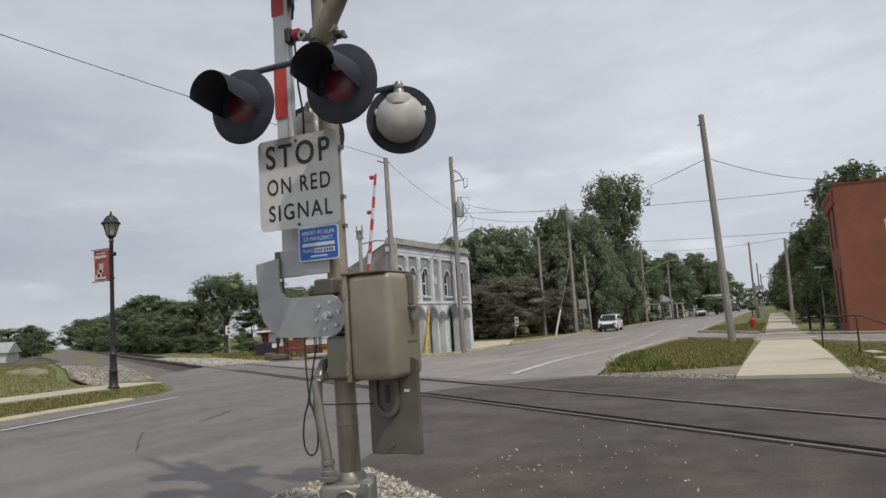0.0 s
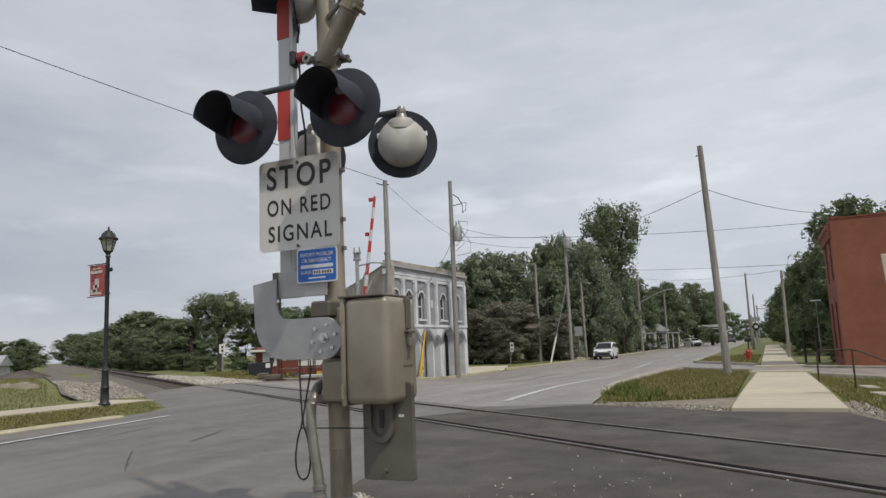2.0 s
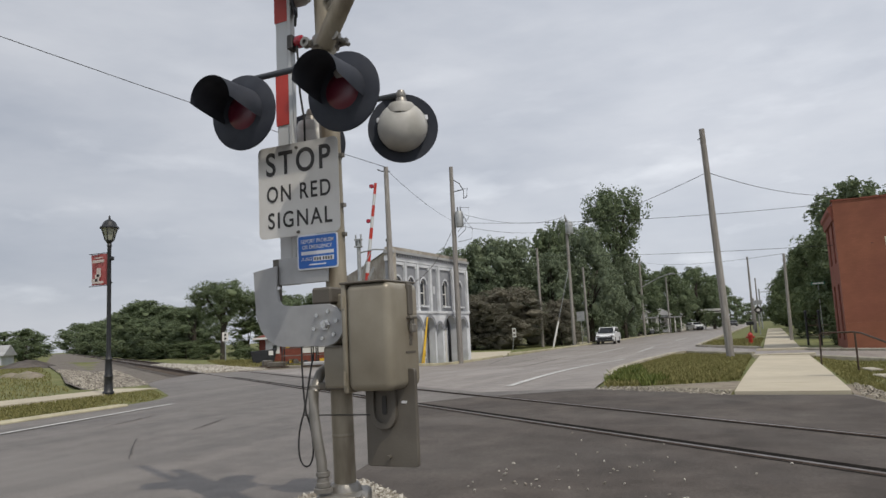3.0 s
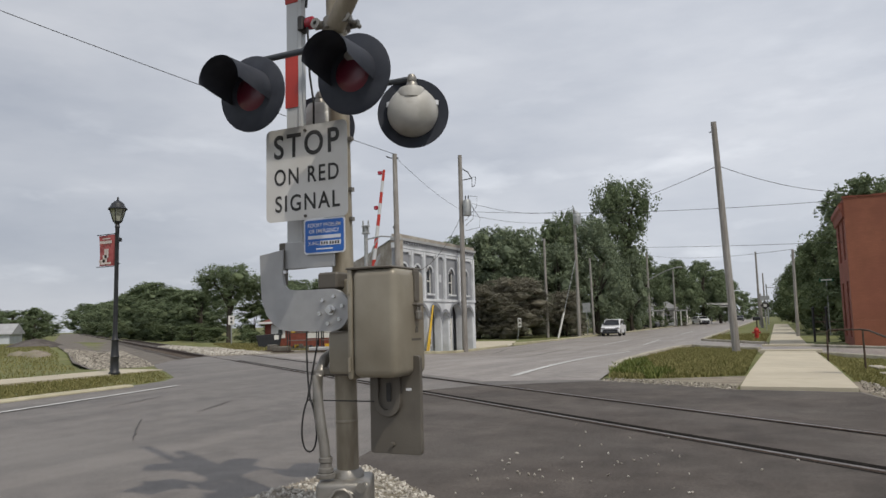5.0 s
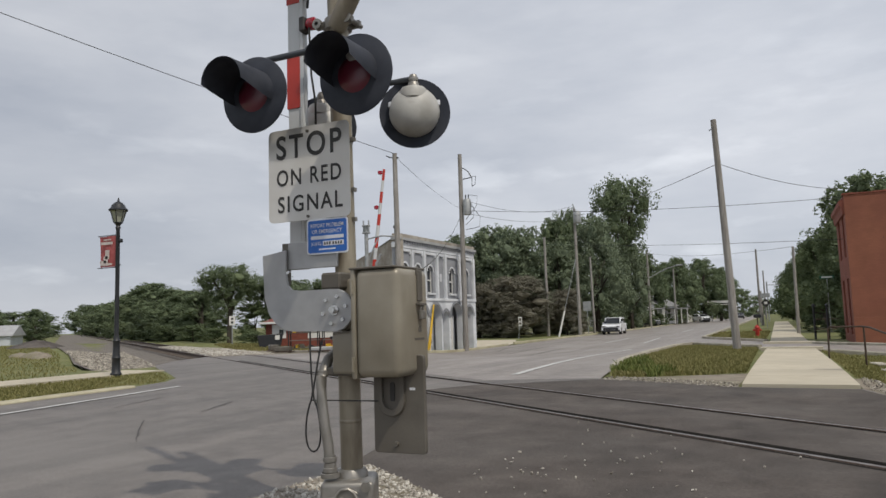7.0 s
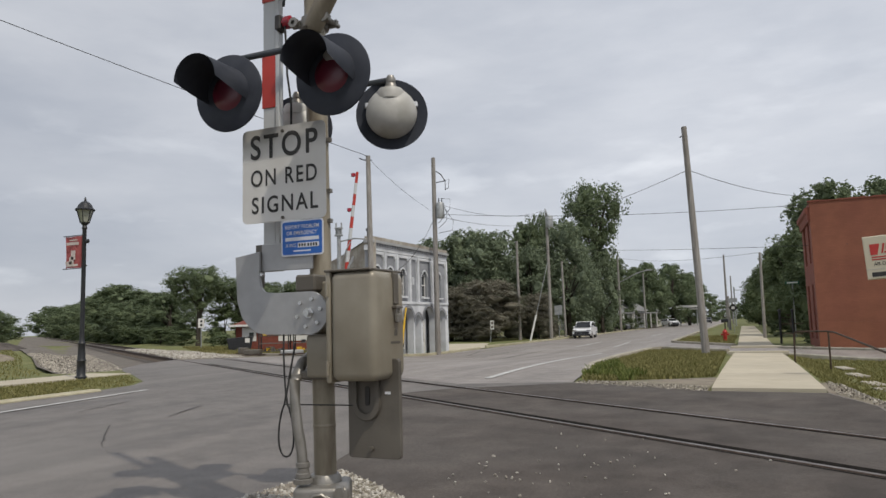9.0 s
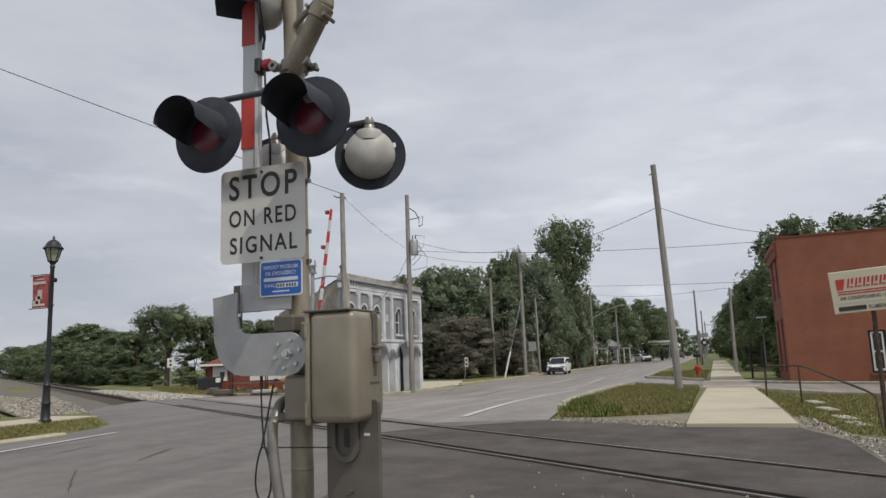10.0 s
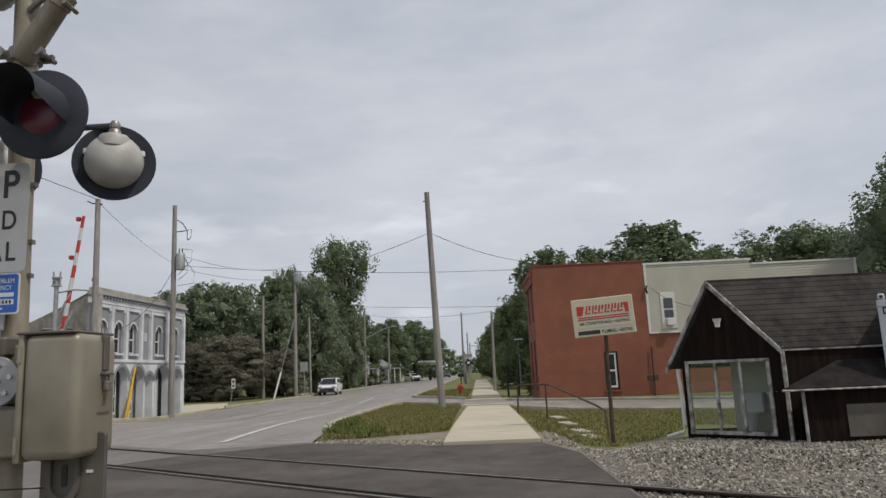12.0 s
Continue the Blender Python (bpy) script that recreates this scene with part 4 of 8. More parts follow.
    lathe(bm, [(0.0, -0.04), (0.025, -0.04), (0.042, -0.02), (0.042, 0.02), (0.018, 0.04), (0, 0.042)], pose(-0.215, 0.02, 3.165, 0, 90, 0), 16)
    lamp = part("arm_lamp", bm, RED_LAMP, arm, "round red gate lamp", True)
    part("lamp_bracket", box(B(), -0.30, -0.255, -0.02, 0.06, 3.115, 3.215, 0.008), INK, lamp, "black lamp clamp")
    bm = B()
    tube(bm, [(-0.23, 0.0, 3.16), (-0.215, -0.01, 3.0), (-0.20, -0.02, 2.8), (-0.185, 0.0, 2.62), (-0.20, 0.02, 2.46)], 0.007)
    tube(bm, [(-0.24, 0.0, 3.27), (-0.23, 0.0, 3.36), (-0.255, -0.02, 3.42), (-0.235, 0.0, 3.5), (-0.25, 0.0, 3.6), (-0.24, 0, 4.2)], 0.009)
    part("lamp_cable", bm, RUBBER, arm, "thin black cable")
    # signs
    sign = part("stop_sign", prism(B(), rounded(0.605, 0.59, 0.035), (-0.145, -0.142, 2.13), (1, 0, 0), (0, 0, 1), 0.005), SIGN_W, sg, "square white sign lettered STOP ON RED SIGNAL, sooty at the top")
    X, Z = (1, 0, 0), (0, 0, 1)
    letters("STOP", 0.49, 0.155, (-0.385, -0.147, 2.232), X, Z, INK, sign, bold=0.018, gap=1.22)
    letters("ON RED", 0.48, 0.105, (-0.382, -0.147, 2.062), X, Z, INK, sign, bold=0.014, gap=1.2)
    letters("SIGNAL", 0.48, 0.105, (-0.375, -0.147, 1.893), X, Z, INK, sign, bold=0.014, gap=1.2)
    for z in (1.856, 2.392):
        bm = B()
        cyl(bm, (-0.145, -0.145, z), (-0.145, -0.158, z), 0.01, seg=6)
        part("bolt", bm, PLATE, sign)
    blue = part("notice_sign", prism(B(), rounded(0.295, 0.215, 0.018), (0.0, -0.160, 1.722), X, Z, 0.003), WHITE_INK, sg, "small blue emergency notice with white lettering")
    part("panel", prism(B(), rounded(0.277, 0.197, 0.014), (0.0, -0.1632, 1.722), X, Z, 0.001), BLUE, blue, "blue panel")
    letters("REPORT PROBLEM", 0.235, 0.024, (-0.117, -0.1645, 1.776), X, Z, WHITE_INK, blue, bold=0.008)
    letters("OR EMERGENCY", 0.215, 0.024, (-0.107, -0.1645, 1.740), X, Z, WHITE_INK, blue, bold=0.008)
    letters("X-ING", 0.075, 0.022, (-0.115, -0.1645, 1.668), X, Z, WHITE_INK, blue, bold=0.008)
    for u0, u1, v0, v1, mm in ((-0.117, 0.117, 1.705, 1.726, WHITE_INK), (-0.03, 0.118, 1.664, 1.692, WHITE_INK), (-0.06, 0.06, 1.640, 1.648, WHITE_INK)):
        part("bar", box(B(), u0, u1, -0.1655, -0.1640, v0, v1), mm, blue)
    for k in range(7):
        u = -0.022 + k * 0.0185 + (0.006 if k > 2 else 0.0)
        part("bar", box(B(), u, u + 0.011, -0.1665, -0.1655, 1.669, 1.687), INK, blue)
    bm = B()
    lathe(bm, [(0.0, 0.0), (0.04, 0.0), (0.045, 0.02), (0.045, 0.09), (0.03, 0.10), (0, 0.1)], pose(-0.155, -0.07, 1.72), 14)
    part("junction_knob", bm, CAST, sg, "small cast fitting under the sign", True)
    for z in (2.34, 2.02, 1.835):
        bm = B()
        lathe(bm, [(0.066, -0.018), (0.078, -0.018), (0.078, 0.018), (0.066, 0.018)], pose(0, 0, z), 16)
        box(bm, -0.02, 0.02, -0.14, -0.06, z - 0.018, z + 0.018)
        box(bm, 0.07, 0.105, -0.015, 0.015, z - 0.012, z + 0.012)
        part("mast_band", bm, CAST, sg, "grey clamp band round the mast")

    # flashing lights: pairs facing both ways on cross arms
    def light(x, y, z, rz, rx=1, r=0.236):
        m = pose(x, y, z, 0, 0, rz) @ pose(0, 0, 0, 90 + rx, 0, 0)    # local z points out of the lens
        bm = B()
        lathe(bm, [(0.10, 0.008), (r - 0.008, 0.004), (r, -0.002), (r, -0.010), (r - 0.01, -0.008), (0.10, -0.004)], m, 40)
        li = part("light", bm, BLACK, sg, "flashing light with a black background disc", True)
        bm = B()
        lathe(bm, [(0.165, -0.008), (0.168, -0.03), (0.160, -0.075), (0.135, -0.115), (0.09, -0.145), (0.04, -0.16), (0, -0.162)], m, 28)
        dome = part("lamp_housing", bm, LAMP_GREY, li, "rounded grey lamp housing", True)
        bm = B()
        lathe(bm, [(0.092, -0.05), (0.094, -0.004), (0.080, 0.022), (0.0, 0.026)], Matrix.Translation(m @ Vector((0, 0.122, -0.070))), 20)
        part("boss", bm, LAMP_GREY, dome, "flat-topped mounting boss", True)
        for a in (20, 160):
            bm = B()
            c = m @ Vector((0.168 * math.cos(radians(a)), 0.168 * math.sin(radians(a)), -0.03))
            lathe(bm, [(0, 0.02), (0.014, 0.015), (0.016, -0.015), (0, -0.02)], Matrix.Translation(c), 8)
            part("catch", bm, WHITE_INK, dome)
        bm = B()
        lathe(bm, [(0.0, 0.028), (0.06, 0.024), (0.105, 0.012), (0.112, 0.004)], m, 28)
        part("lens", bm, LENS, li, "dark red glass lens", True)
        # hood: a long open half tube above the lens
        bm = B()
        rows = []
        for i in range(9):
            d = 0.30 * i / 8
            half = 112 - 22 * (i / 8) ** 1.3
            rr = 0.148 - 0.006 * i / 8
            rows.append([m @ Vector((rr * math.sin(radians(half * (j / 10 - 1))), rr * math.cos(radians(half * (j / 10 - 1))), 0.004 + d)) for j in range(21)])
        for s in (0, 1):
            vs = [[bm.verts.new(v if s == 0 else v + (m.to_3x3() @ Vector((0, 0.004, 0)))) for v in row] for row in rows]
            for a, b in zip(vs, vs[1:]):
                for j in range(20):
                    bm.faces.new((a[j], a[j + 1], b[j + 1], b[j]))
        part("hood", bm, BLACK, li, "long black visor hood", True)
        bm = B()
        c0 = m @ Vector((0, 0.15, -0.05))
        lathe(bm, [(0.0, 0.02), (0.034, 0.02), (0.038, 0.0), (0.06, -0.03)], Matrix.Translation(c0 + Vector((0, 0, 0.025))), 12)
        lathe(bm, [(0, 0.034), (0.022, 0.027), (0.034, 0.004), (0.030, -0.02), (0, -0.03)], Matrix.Translation(c0 + Vector((0, 0, 0.07))), 12)
        part("swivel", bm, CAST, li, "grey swivel elbow", True)
        return c0 + Vector((0, 0, 0.07))

    for y, rz in ((-0.36, 2), (0.38, 202)):
        ends = []
        for x in (-0.385 if y < 0 else -0.385, 0.34):
            ends.append(light(x, y, 2.605 if y < 0 else 2.565, rz))
        bm = B()
        yy = ends[0].y
        cyl(bm, (-0.385, yy, ends[0].z), (0.34, yy, ends[0].z), 0.019, seg=12)
        box(bm, -0.04, 0.04, min(yy, 0), max(yy, 0), ends[0].z - 0.035, ends[0].z + 0.035, 0.006)
        lathe(bm, [(0.066, -0.05), (0.082, -0.05), (0.082, 0.05), (0.066, 0.05)], pose(0, 0, ends[0].z), 16)
        part("cross_arm", bm, DARK_STEEL, sg, "dark steel tube cross arm")
    # bent outrigger tube with its clamp, and a high light facing along the track
    bm = B()
    tube(bm, [(0.02, -0.05, 3.06), (0.07, -0.07, 3.12), (0.23, -0.10, 3.34), (0.285, -0.11, 3.42), (0.30, -0.11, 3.52), (0.30, -0.11, 5.5)], 0.062, 16)
    out = part("outrigger", bm, MAST, sg, "bent grey tube outrigger", True)
    bm = B()
    for (x, y, z), r in (((0.255, -0.105, 3.375), 0.07),):
        m = Matrix.Translation((x, y, z)) @ pose(0, 0, 0, 0, 33, 0)
        lathe(bm, [(0.062, -0.045), (r, -0.04), (r, 0.04), (0.062, 0.045)], m, 18)
    for a in (-1, 1):
        cyl(bm, (0.25 + a * 0.06, -0.17, 3.37 - a * 0.04), (0.25 + a * 0.06, -0.04, 3.37 - a * 0.04), 0.013, seg=6)
    part("sleeve", bm, MAST, out, "bolted tube sleeve")
    bm = B()
    lathe(bm, [(0.064, -0.04), (0.088, -0.035), (0.088, 0.035), (0.064, 0.04)], pose(0, 0, 3.1), 18)
    box(bm, -0.14, 0.14, -0.06, -0.03, 3.075, 3.125, 0.008)
    box(bm, -0.14, 0.14, 0.03, 0.06, 3.075, 3.125, 0.008)
    for a in (-0.105, 0.115):
        cyl(bm, (a, -0.08, 3.1), (a, 0.09, 3.1), 0.016, seg=8)
        lathe(bm, [(0.014, -0.01), (0.034, -0.008), (0.034, 0.008), (0.014, 0.01)], pose(a, -0.085, 3.1, 90), 12)
    part("mast_clamp", bm, CAST, sg, "grey cast mast clamp with bolts")
    bm = B()
    cyl(bm, (0.04, -0.05, 3.36), (0.24, -0.09, 3.49), 0.018, seg=8)
    part("stay", bm, CAST, sg, "short grey stay rod")
    light(-0.24, -0.03, 3.575, -60, 4, r=0.235)
    # hanging cable loop
    bm = B()
    loop = [(-0.135, -0.16, 1.18), (-0.137, -0.16, 1.05), (-0.132, -0.16, 0.92), (-0.122, -0.16, 0.80)]
    loop += [(-0.122 + 0.075 * math.sin(radians(a)) * (0.35 + 0.65 * (1 - abs(a - 180) / 180)) * -1, -0.16, 0.60 + 0.155 * math.cos(radians(a))) for a in range(20, 345, 18)]
    loop += [(-0.118, -0.16, 0.80), (-0.105, -0.15, 0.90), (-0.09, -0.14, 1.0), (-0.08, -0.12, 1.1)]
    tube(bm, loop, 0.0055)
    part("hanging_cable", bm, RUBBER, sg, "loop of thin black cable")
    bm = B()
    cyl(bm, (-0.13, -0.16, 0.745), (0.30, -0.05, 0.735), 0.004, seg=6)
    part("tie_wire", bm, RUBBER, sg, "thin tie wire")
    return sg


build_signal()


# ---- arcade building across the street ----
def arch_face(bm, u0, u1, v0, v1, ou0, ou1, ov0, spring, d0, d1, place, seg=8):
    """A wall piece u0..u1 x v0..v1 with an arched opening, d0..d1 deep; place turns (u, depth, v) into a point."""
    c, r = (ou0 + ou1) / 2, (ou1 - ou0) / 2
    arc = [(c + r * math.cos(math.pi * i / (2 * seg)), spring + r * math.sin(math.pi * i / (2 * seg))) for i in range(seg + 1)]
    right = [(ou1, ov0), (u1, ov0), (u1, v1), (c, v1)] + arc[::-1]
    left = [(2 * c - u, v) if u != u1 else (u0, v) for u, v in right][::-1]
    pieces = [right, left]
    if ov0 > v0 + 0.01:
        pieces.append([(u0, v0), (u1, v0), (u1, ov0), (u0, ov0)])
    for poly in pieces:
        a = [bm.verts.new(place(u, d0, v)) for u, v in poly]
        b = [bm.verts.new(place(u, d1, v)) for u, v in poly]
        bm.faces.new(a[::-1])
        bm.faces.new(b)
        for i in range(len(poly)):
            j = (i + 1) % len(poly)
            bm.faces.new((a[i], a[j], b[j], b[i]))


def build_arcade():
    b = thing("arcade_building", "two-storey grey brick building with white arches and pilasters", "building", -17.63, 32.4, -0.62)
    L, Ht = 9.55, 6.42

    def P(u, d, v):                       # d runs into the building
        return Vector((0.0305 * u - d, u, v))

    def pbox(bm, u0, u1, d0, d1, v0, v1):
        vs = [bm.verts.new(P(u, d, v)) for v in (v0, v1) for d in (d0, d1) for u in (u0, u1)]
        for q in ((0, 2, 3, 1), (4, 5, 7, 6), (0, 1, 5, 4), (2, 6, 7, 3), (0, 4, 6, 2), (1, 3, 7, 5)):
            bm.faces.new([vs[i] for i in q])
        return bm
    pil = [0.06, 1.54, 2.9, 4.43, 5.47, 7.4, 9.47]
    # upper storey, bay by bay
    bm = B()
    for i, (a, c) in enumerate(zip(pil, pil[1:])):
        m, w = (a + c) / 2, 0.33
        if i == 3:
            pbox(bm, a, c, 0.1, 0.4, 3.05, 5.75)
            continue
        arch_face(bm, a, c, 3.05, 5.75, m - w, m + w, 3.42, 4.62, 0.1, 0.4, P)
    part("wall", bm, WB_GREY, b, "grey painted upper brick wall")
    # lower storey with arches
    arches = [(0.35, 1.45, 2.1), (1.81, 3.11, 2.1), (3.37, 4.71, 2.1), (4.88, 5.68, 2.0), (5.92, 7.57, 2.05), (7.95, 9.1, 2.1)]
    edges = [0.0, 1.63, 3.24, 4.8, 5.8, 7.76, L]
    bm = B()
    for (a0, a1, sp), e0, e1 in zip(arches, edges, edges[1:]):
        arch_face(bm, e0, e1, 0.0, 3.05, a0, a1, 0.0, sp, 0.0, 0.4, P)
    part("wall", bm, WB_WHITE, b, "white painted arcade wall")
    for a0, a1, sp in arches:
        bm = B()
        c, r = (a0 + a1) / 2, (a1 - a0) / 2
        ring = [(c + (r + k) * math.cos(radians(t)), sp + (r + k) * math.sin(radians(t)), k) for k in (0.0, 0.16) for t in range(0, 181, 15)]
        n = len(ring) // 2
        for d in (-0.05, 0.02):
            vs = [bm.verts.new(P(u, d, v)) for u, v, k in ring]
            for i in range(n - 1):
                bm.faces.new((vs[i], vs[i + 1], vs[n + i + 1], vs[n + i]))
        part("arch_moulding", bm, WB_GREY, b, "grey arch moulding")
    # recessed ground floor: back wall, doors and windows
    part("back_wall", pbox(B(), 0, L, 1.3, 1.5, 0, 3.05), WB_GREY, b, "shaded wall behind the arches")
    part("arcade_ceiling", pbox(B(), 0, L, 0.4, 1.3, 2.98, 3.05), WB_GREY, b)
    for i, (u0, u1, v0, v1) in enumerate(((2.0, 2.9, 0.45, 2.25), (3.55, 4.5, 0.45, 2.3), (8.15, 8.9, 0.75, 2.3))):
        w = part("window", pbox(B(), u0, u1, 0.50, 0.57, v0, v1), TRIM_W, b, "white framed ground floor window")
        part("pane", pbox(B(), u0 + 0.1, u1 - 0.1, 0.485, 0.502, v0 + 0.12, (v0 + v1) / 2 - 0.03), PANE, w)
        part("pane", pbox(B(), u0 + 0.1, u1 - 0.1, 0.485, 0.502, (v0 + v1) / 2 + 0.03, v1 - 0.1), PANE, w)
        part("infill", pbox(B(), u0 - 0.2, u1 + 0.2, 0.57, 1.3, 0, 3.0), WB_GREY, w)
    for u0, u1, v1, lab in ((6.3, 7.1, 2.05, "white panelled door under the arch"), (5.0, 5.55, 2.0, "narrow pale door under the arch")):
        d = part("door", pbox(B(), u0, u1, 0.46, 0.53, 0.05, v1), TRIM_W, b, lab)
        part("pane", pbox(B(), u0 + 0.24, u1 - 0.24, 0.445, 0.462, 0.75, v1 - 0.25), PANE, d, "dark door glass")
        part("door_frame", pbox(B(), u0 - 0.09, u0, 0.43, 0.56, 0.0, v1 + 0.09), WB_WHITE, d)
        part("door_frame", pbox(B(), u1, u1 + 0.09, 0.43, 0.56, 0.0, v1 + 0.09), WB_WHITE, d)
        part("infill", pbox(B(), u0 - 0.45, u1 + 0.4, 0.56, 1.3, 0, 3.0), WB_GREY, d)
    # pilasters, lintel steps, belt course, cornice
    for i, u in enumerate(pil):
        part("pilaster", pbox(B(), u - 0.11, u + 0.11, -0.02, 0.12, 3.05, 5.72), WB_WHITE, b, "white painted pilaster")
    for a, c in zip(pil, pil[1:]):
        bm = B()
        pbox(bm, a + 0.11, c - 0.11, 0.02, 0.12, 5.56, 5.72)
        pbox(bm, a + 0.11, a + 0.25, 0.03, 0.12, 5.44, 5.56)
        pbox(bm, c - 0.25, c - 0.11, 0.03, 0.12, 5.44, 5.56)
        part("lintel", bm, WB_WHITE, b, "white stepped lintel")
    part("belt_course", pbox(B(), -0.02, L + 0.02, -0.06, 0.1, 2.98, 3.12), WB_WHITE, b, "white belt course")
    part("frieze", pbox(B(), 0, L, 0.0, 0.4, 5.74, 6.02), WB_WHITE, b, "white frieze")
    for k in range(34):
        part("corbel", pbox(B(), 0.05 + k * 0.282, 0.18 + k * 0.282, -0.09, 0.0, 5.98, 6.12), WB_GREY, b)
    part("cornice", pbox(B(), -0.05, L + 0.05, -0.14, 0.4, 6.12, 6.26), ROOF_W, b, "worn grey cornice")
    part("parapet", pbox(B(), 0, L, -0.04, 0.35, 6.26, 6.46), WB_SIDE, b, "worn brick parapet")
    for i, (a, c) in enumerate(zip(pil, pil[1:])):
        m, w = (a + c) / 2, 0.33
        if i == 3:
            part("plaque", pbox(B(), m - 0.12, m + 0.12, 0.07, 0.1, 4.1, 4.55), WB_WHITE, b, "small white plaque")
            continue
        bm = B()
        arch_face(bm, m - w, m + w, 3.42, 5.0, m - w + 0.06, m + w - 0.06, 3.48, 4.62, 0.22, 0.28, P)
        wn_ = part("window", bm, TRIM_W, b, "tall arched window with white frame")
        bm = B()
        pbox(bm, m - w + 0.05, m + w - 0.05, 0.255, 0.27, 3.45, 4.94)
        part("pane", bm, PANE, wn_, "dark window glass")
        part("meeting_rail", pbox(B(), m - w + 0.05, m + w - 0.05, 0.215, 0.26, 4.1, 4.17), TRIM_W, wn_)
        part("sill", pbox(B(), m - w - 0.08, m + w + 0.08, -0.03, 0.25, 3.32, 3.42), WB_WHITE, wn_, "white window sill")
        bm = B()
        ring = [(m + (w + k) * math.cos(radians(t)), 4.62 + (w + k) * math.sin(radians(t))) for k in (0.0, 0.1) for t in range(0, 181, 15)]
        n = len(ring) // 2
        vs = [bm.verts.new(P(u, 0.06, v)) for u, v in ring]
        for q in range(n - 1):
            bm.faces.new((vs[q], vs[q + 1], vs[n + q + 1], vs[n + q]))
        part("arch_hood", bm, WB_WHITE, wn_)
    # end walls, following the railway at an angle, and roof
    K, D = Vector((-0.795, 0.606, 0)), 10.0
    N = Vector((0.606, 0.795, 0))

    def E(u, d, v):
        return K * u + N * d + Vector((0, 0, v - 0.12 * u * (v > 5)))
    bm = B()
    arch_face(bm, 0.0, 2.2, 0, 6.3, 0.7, 1.55, 2.9, 4.1, 0.0, 0.3, E)
    vs = [[bm.verts.new(E(u, d, v)) for u, v in ((2.2, 0), (D, 0), (D, 6.3), (2.2, 6.3))] for d in (0, 0.3)]
    bm.faces.new(vs[0])
    bm.faces.new(vs[1][::-1])
    part("wall", bm, WB_SIDE, b, "worn buff brick end wall")
    bm = B()
    bm.faces.new([bm.verts.new(E(u, 0.22, v)) for u, v in ((0.65, 2.9), (1.6, 2.9), (1.6, 4.6), (0.65, 4.6))])
    part("blind_window", bm, PANE, b, "arched side window")
    q0 = Vector((0.0305 * L - 0.1, L, 0))
    bm = B()
    for d in (0, -0.3):
        bm.faces.new([bm.verts.new(q0 + K * u + N * d + Vector((0, 0, v))) for u, v in ((0, 0), (7, 0), (7, 5.4), (0, 6.2))])
    part("wall", bm, WB_SIDE, b, "worn buff brick end wall")
    bm = B()
    vs = [bm.verts.new(v) for v in (Vector((-0.3, 0.1, 6.3)), Vector((-0.05, L, 6.3)), q0 + K * 7 + Vector((0, 0, 5.3)), E(D, 0.1, 6.15))]
    bm.faces.new(vs)
    part("roof", bm, ROOF_W, b, "grey weathered roof")
    bm = B()
    for d in (0, 1):
        bm.faces.new([bm.verts.new(p) for p in (E(D, 0, 0), q0 + K * 7, q0 + K * 7 + Vector((0, 0, 5.3)), E(D, 0, 6.15))])
        break
    part("wall", bm, WB_SIDE, b, "worn brick rear wall")
    bm = B()
    cyl(bm, (-2.2, 3.8, 5.9), (-2.2, 3.8, 7.35), 0.09, seg=10)
    lathe(bm, [(0.09, 7.3), (0.14, 7.32), (0.14, 7.42), (0.05, 7.5), (0, 7.5)], pose(-2.2, 3.8, 0), 10)
    part("flue", bm, IRON, b, "dark metal roof flue")
    for u0, h, lean in ((2.45, 2.75, 1.25), (2.7, 2.7, 0.95)):
        p = thing("yellow_pole", "yellow painted pole leaning in an archway", "pole", -17.45, 32.4 + u0, -0.62, group="leaning poles")
        part("shaft", cyl(B(), (0.12, 0, 0), (0.0, lean, h), 0.045, seg=10), YELLOW, p)


build_arcade()


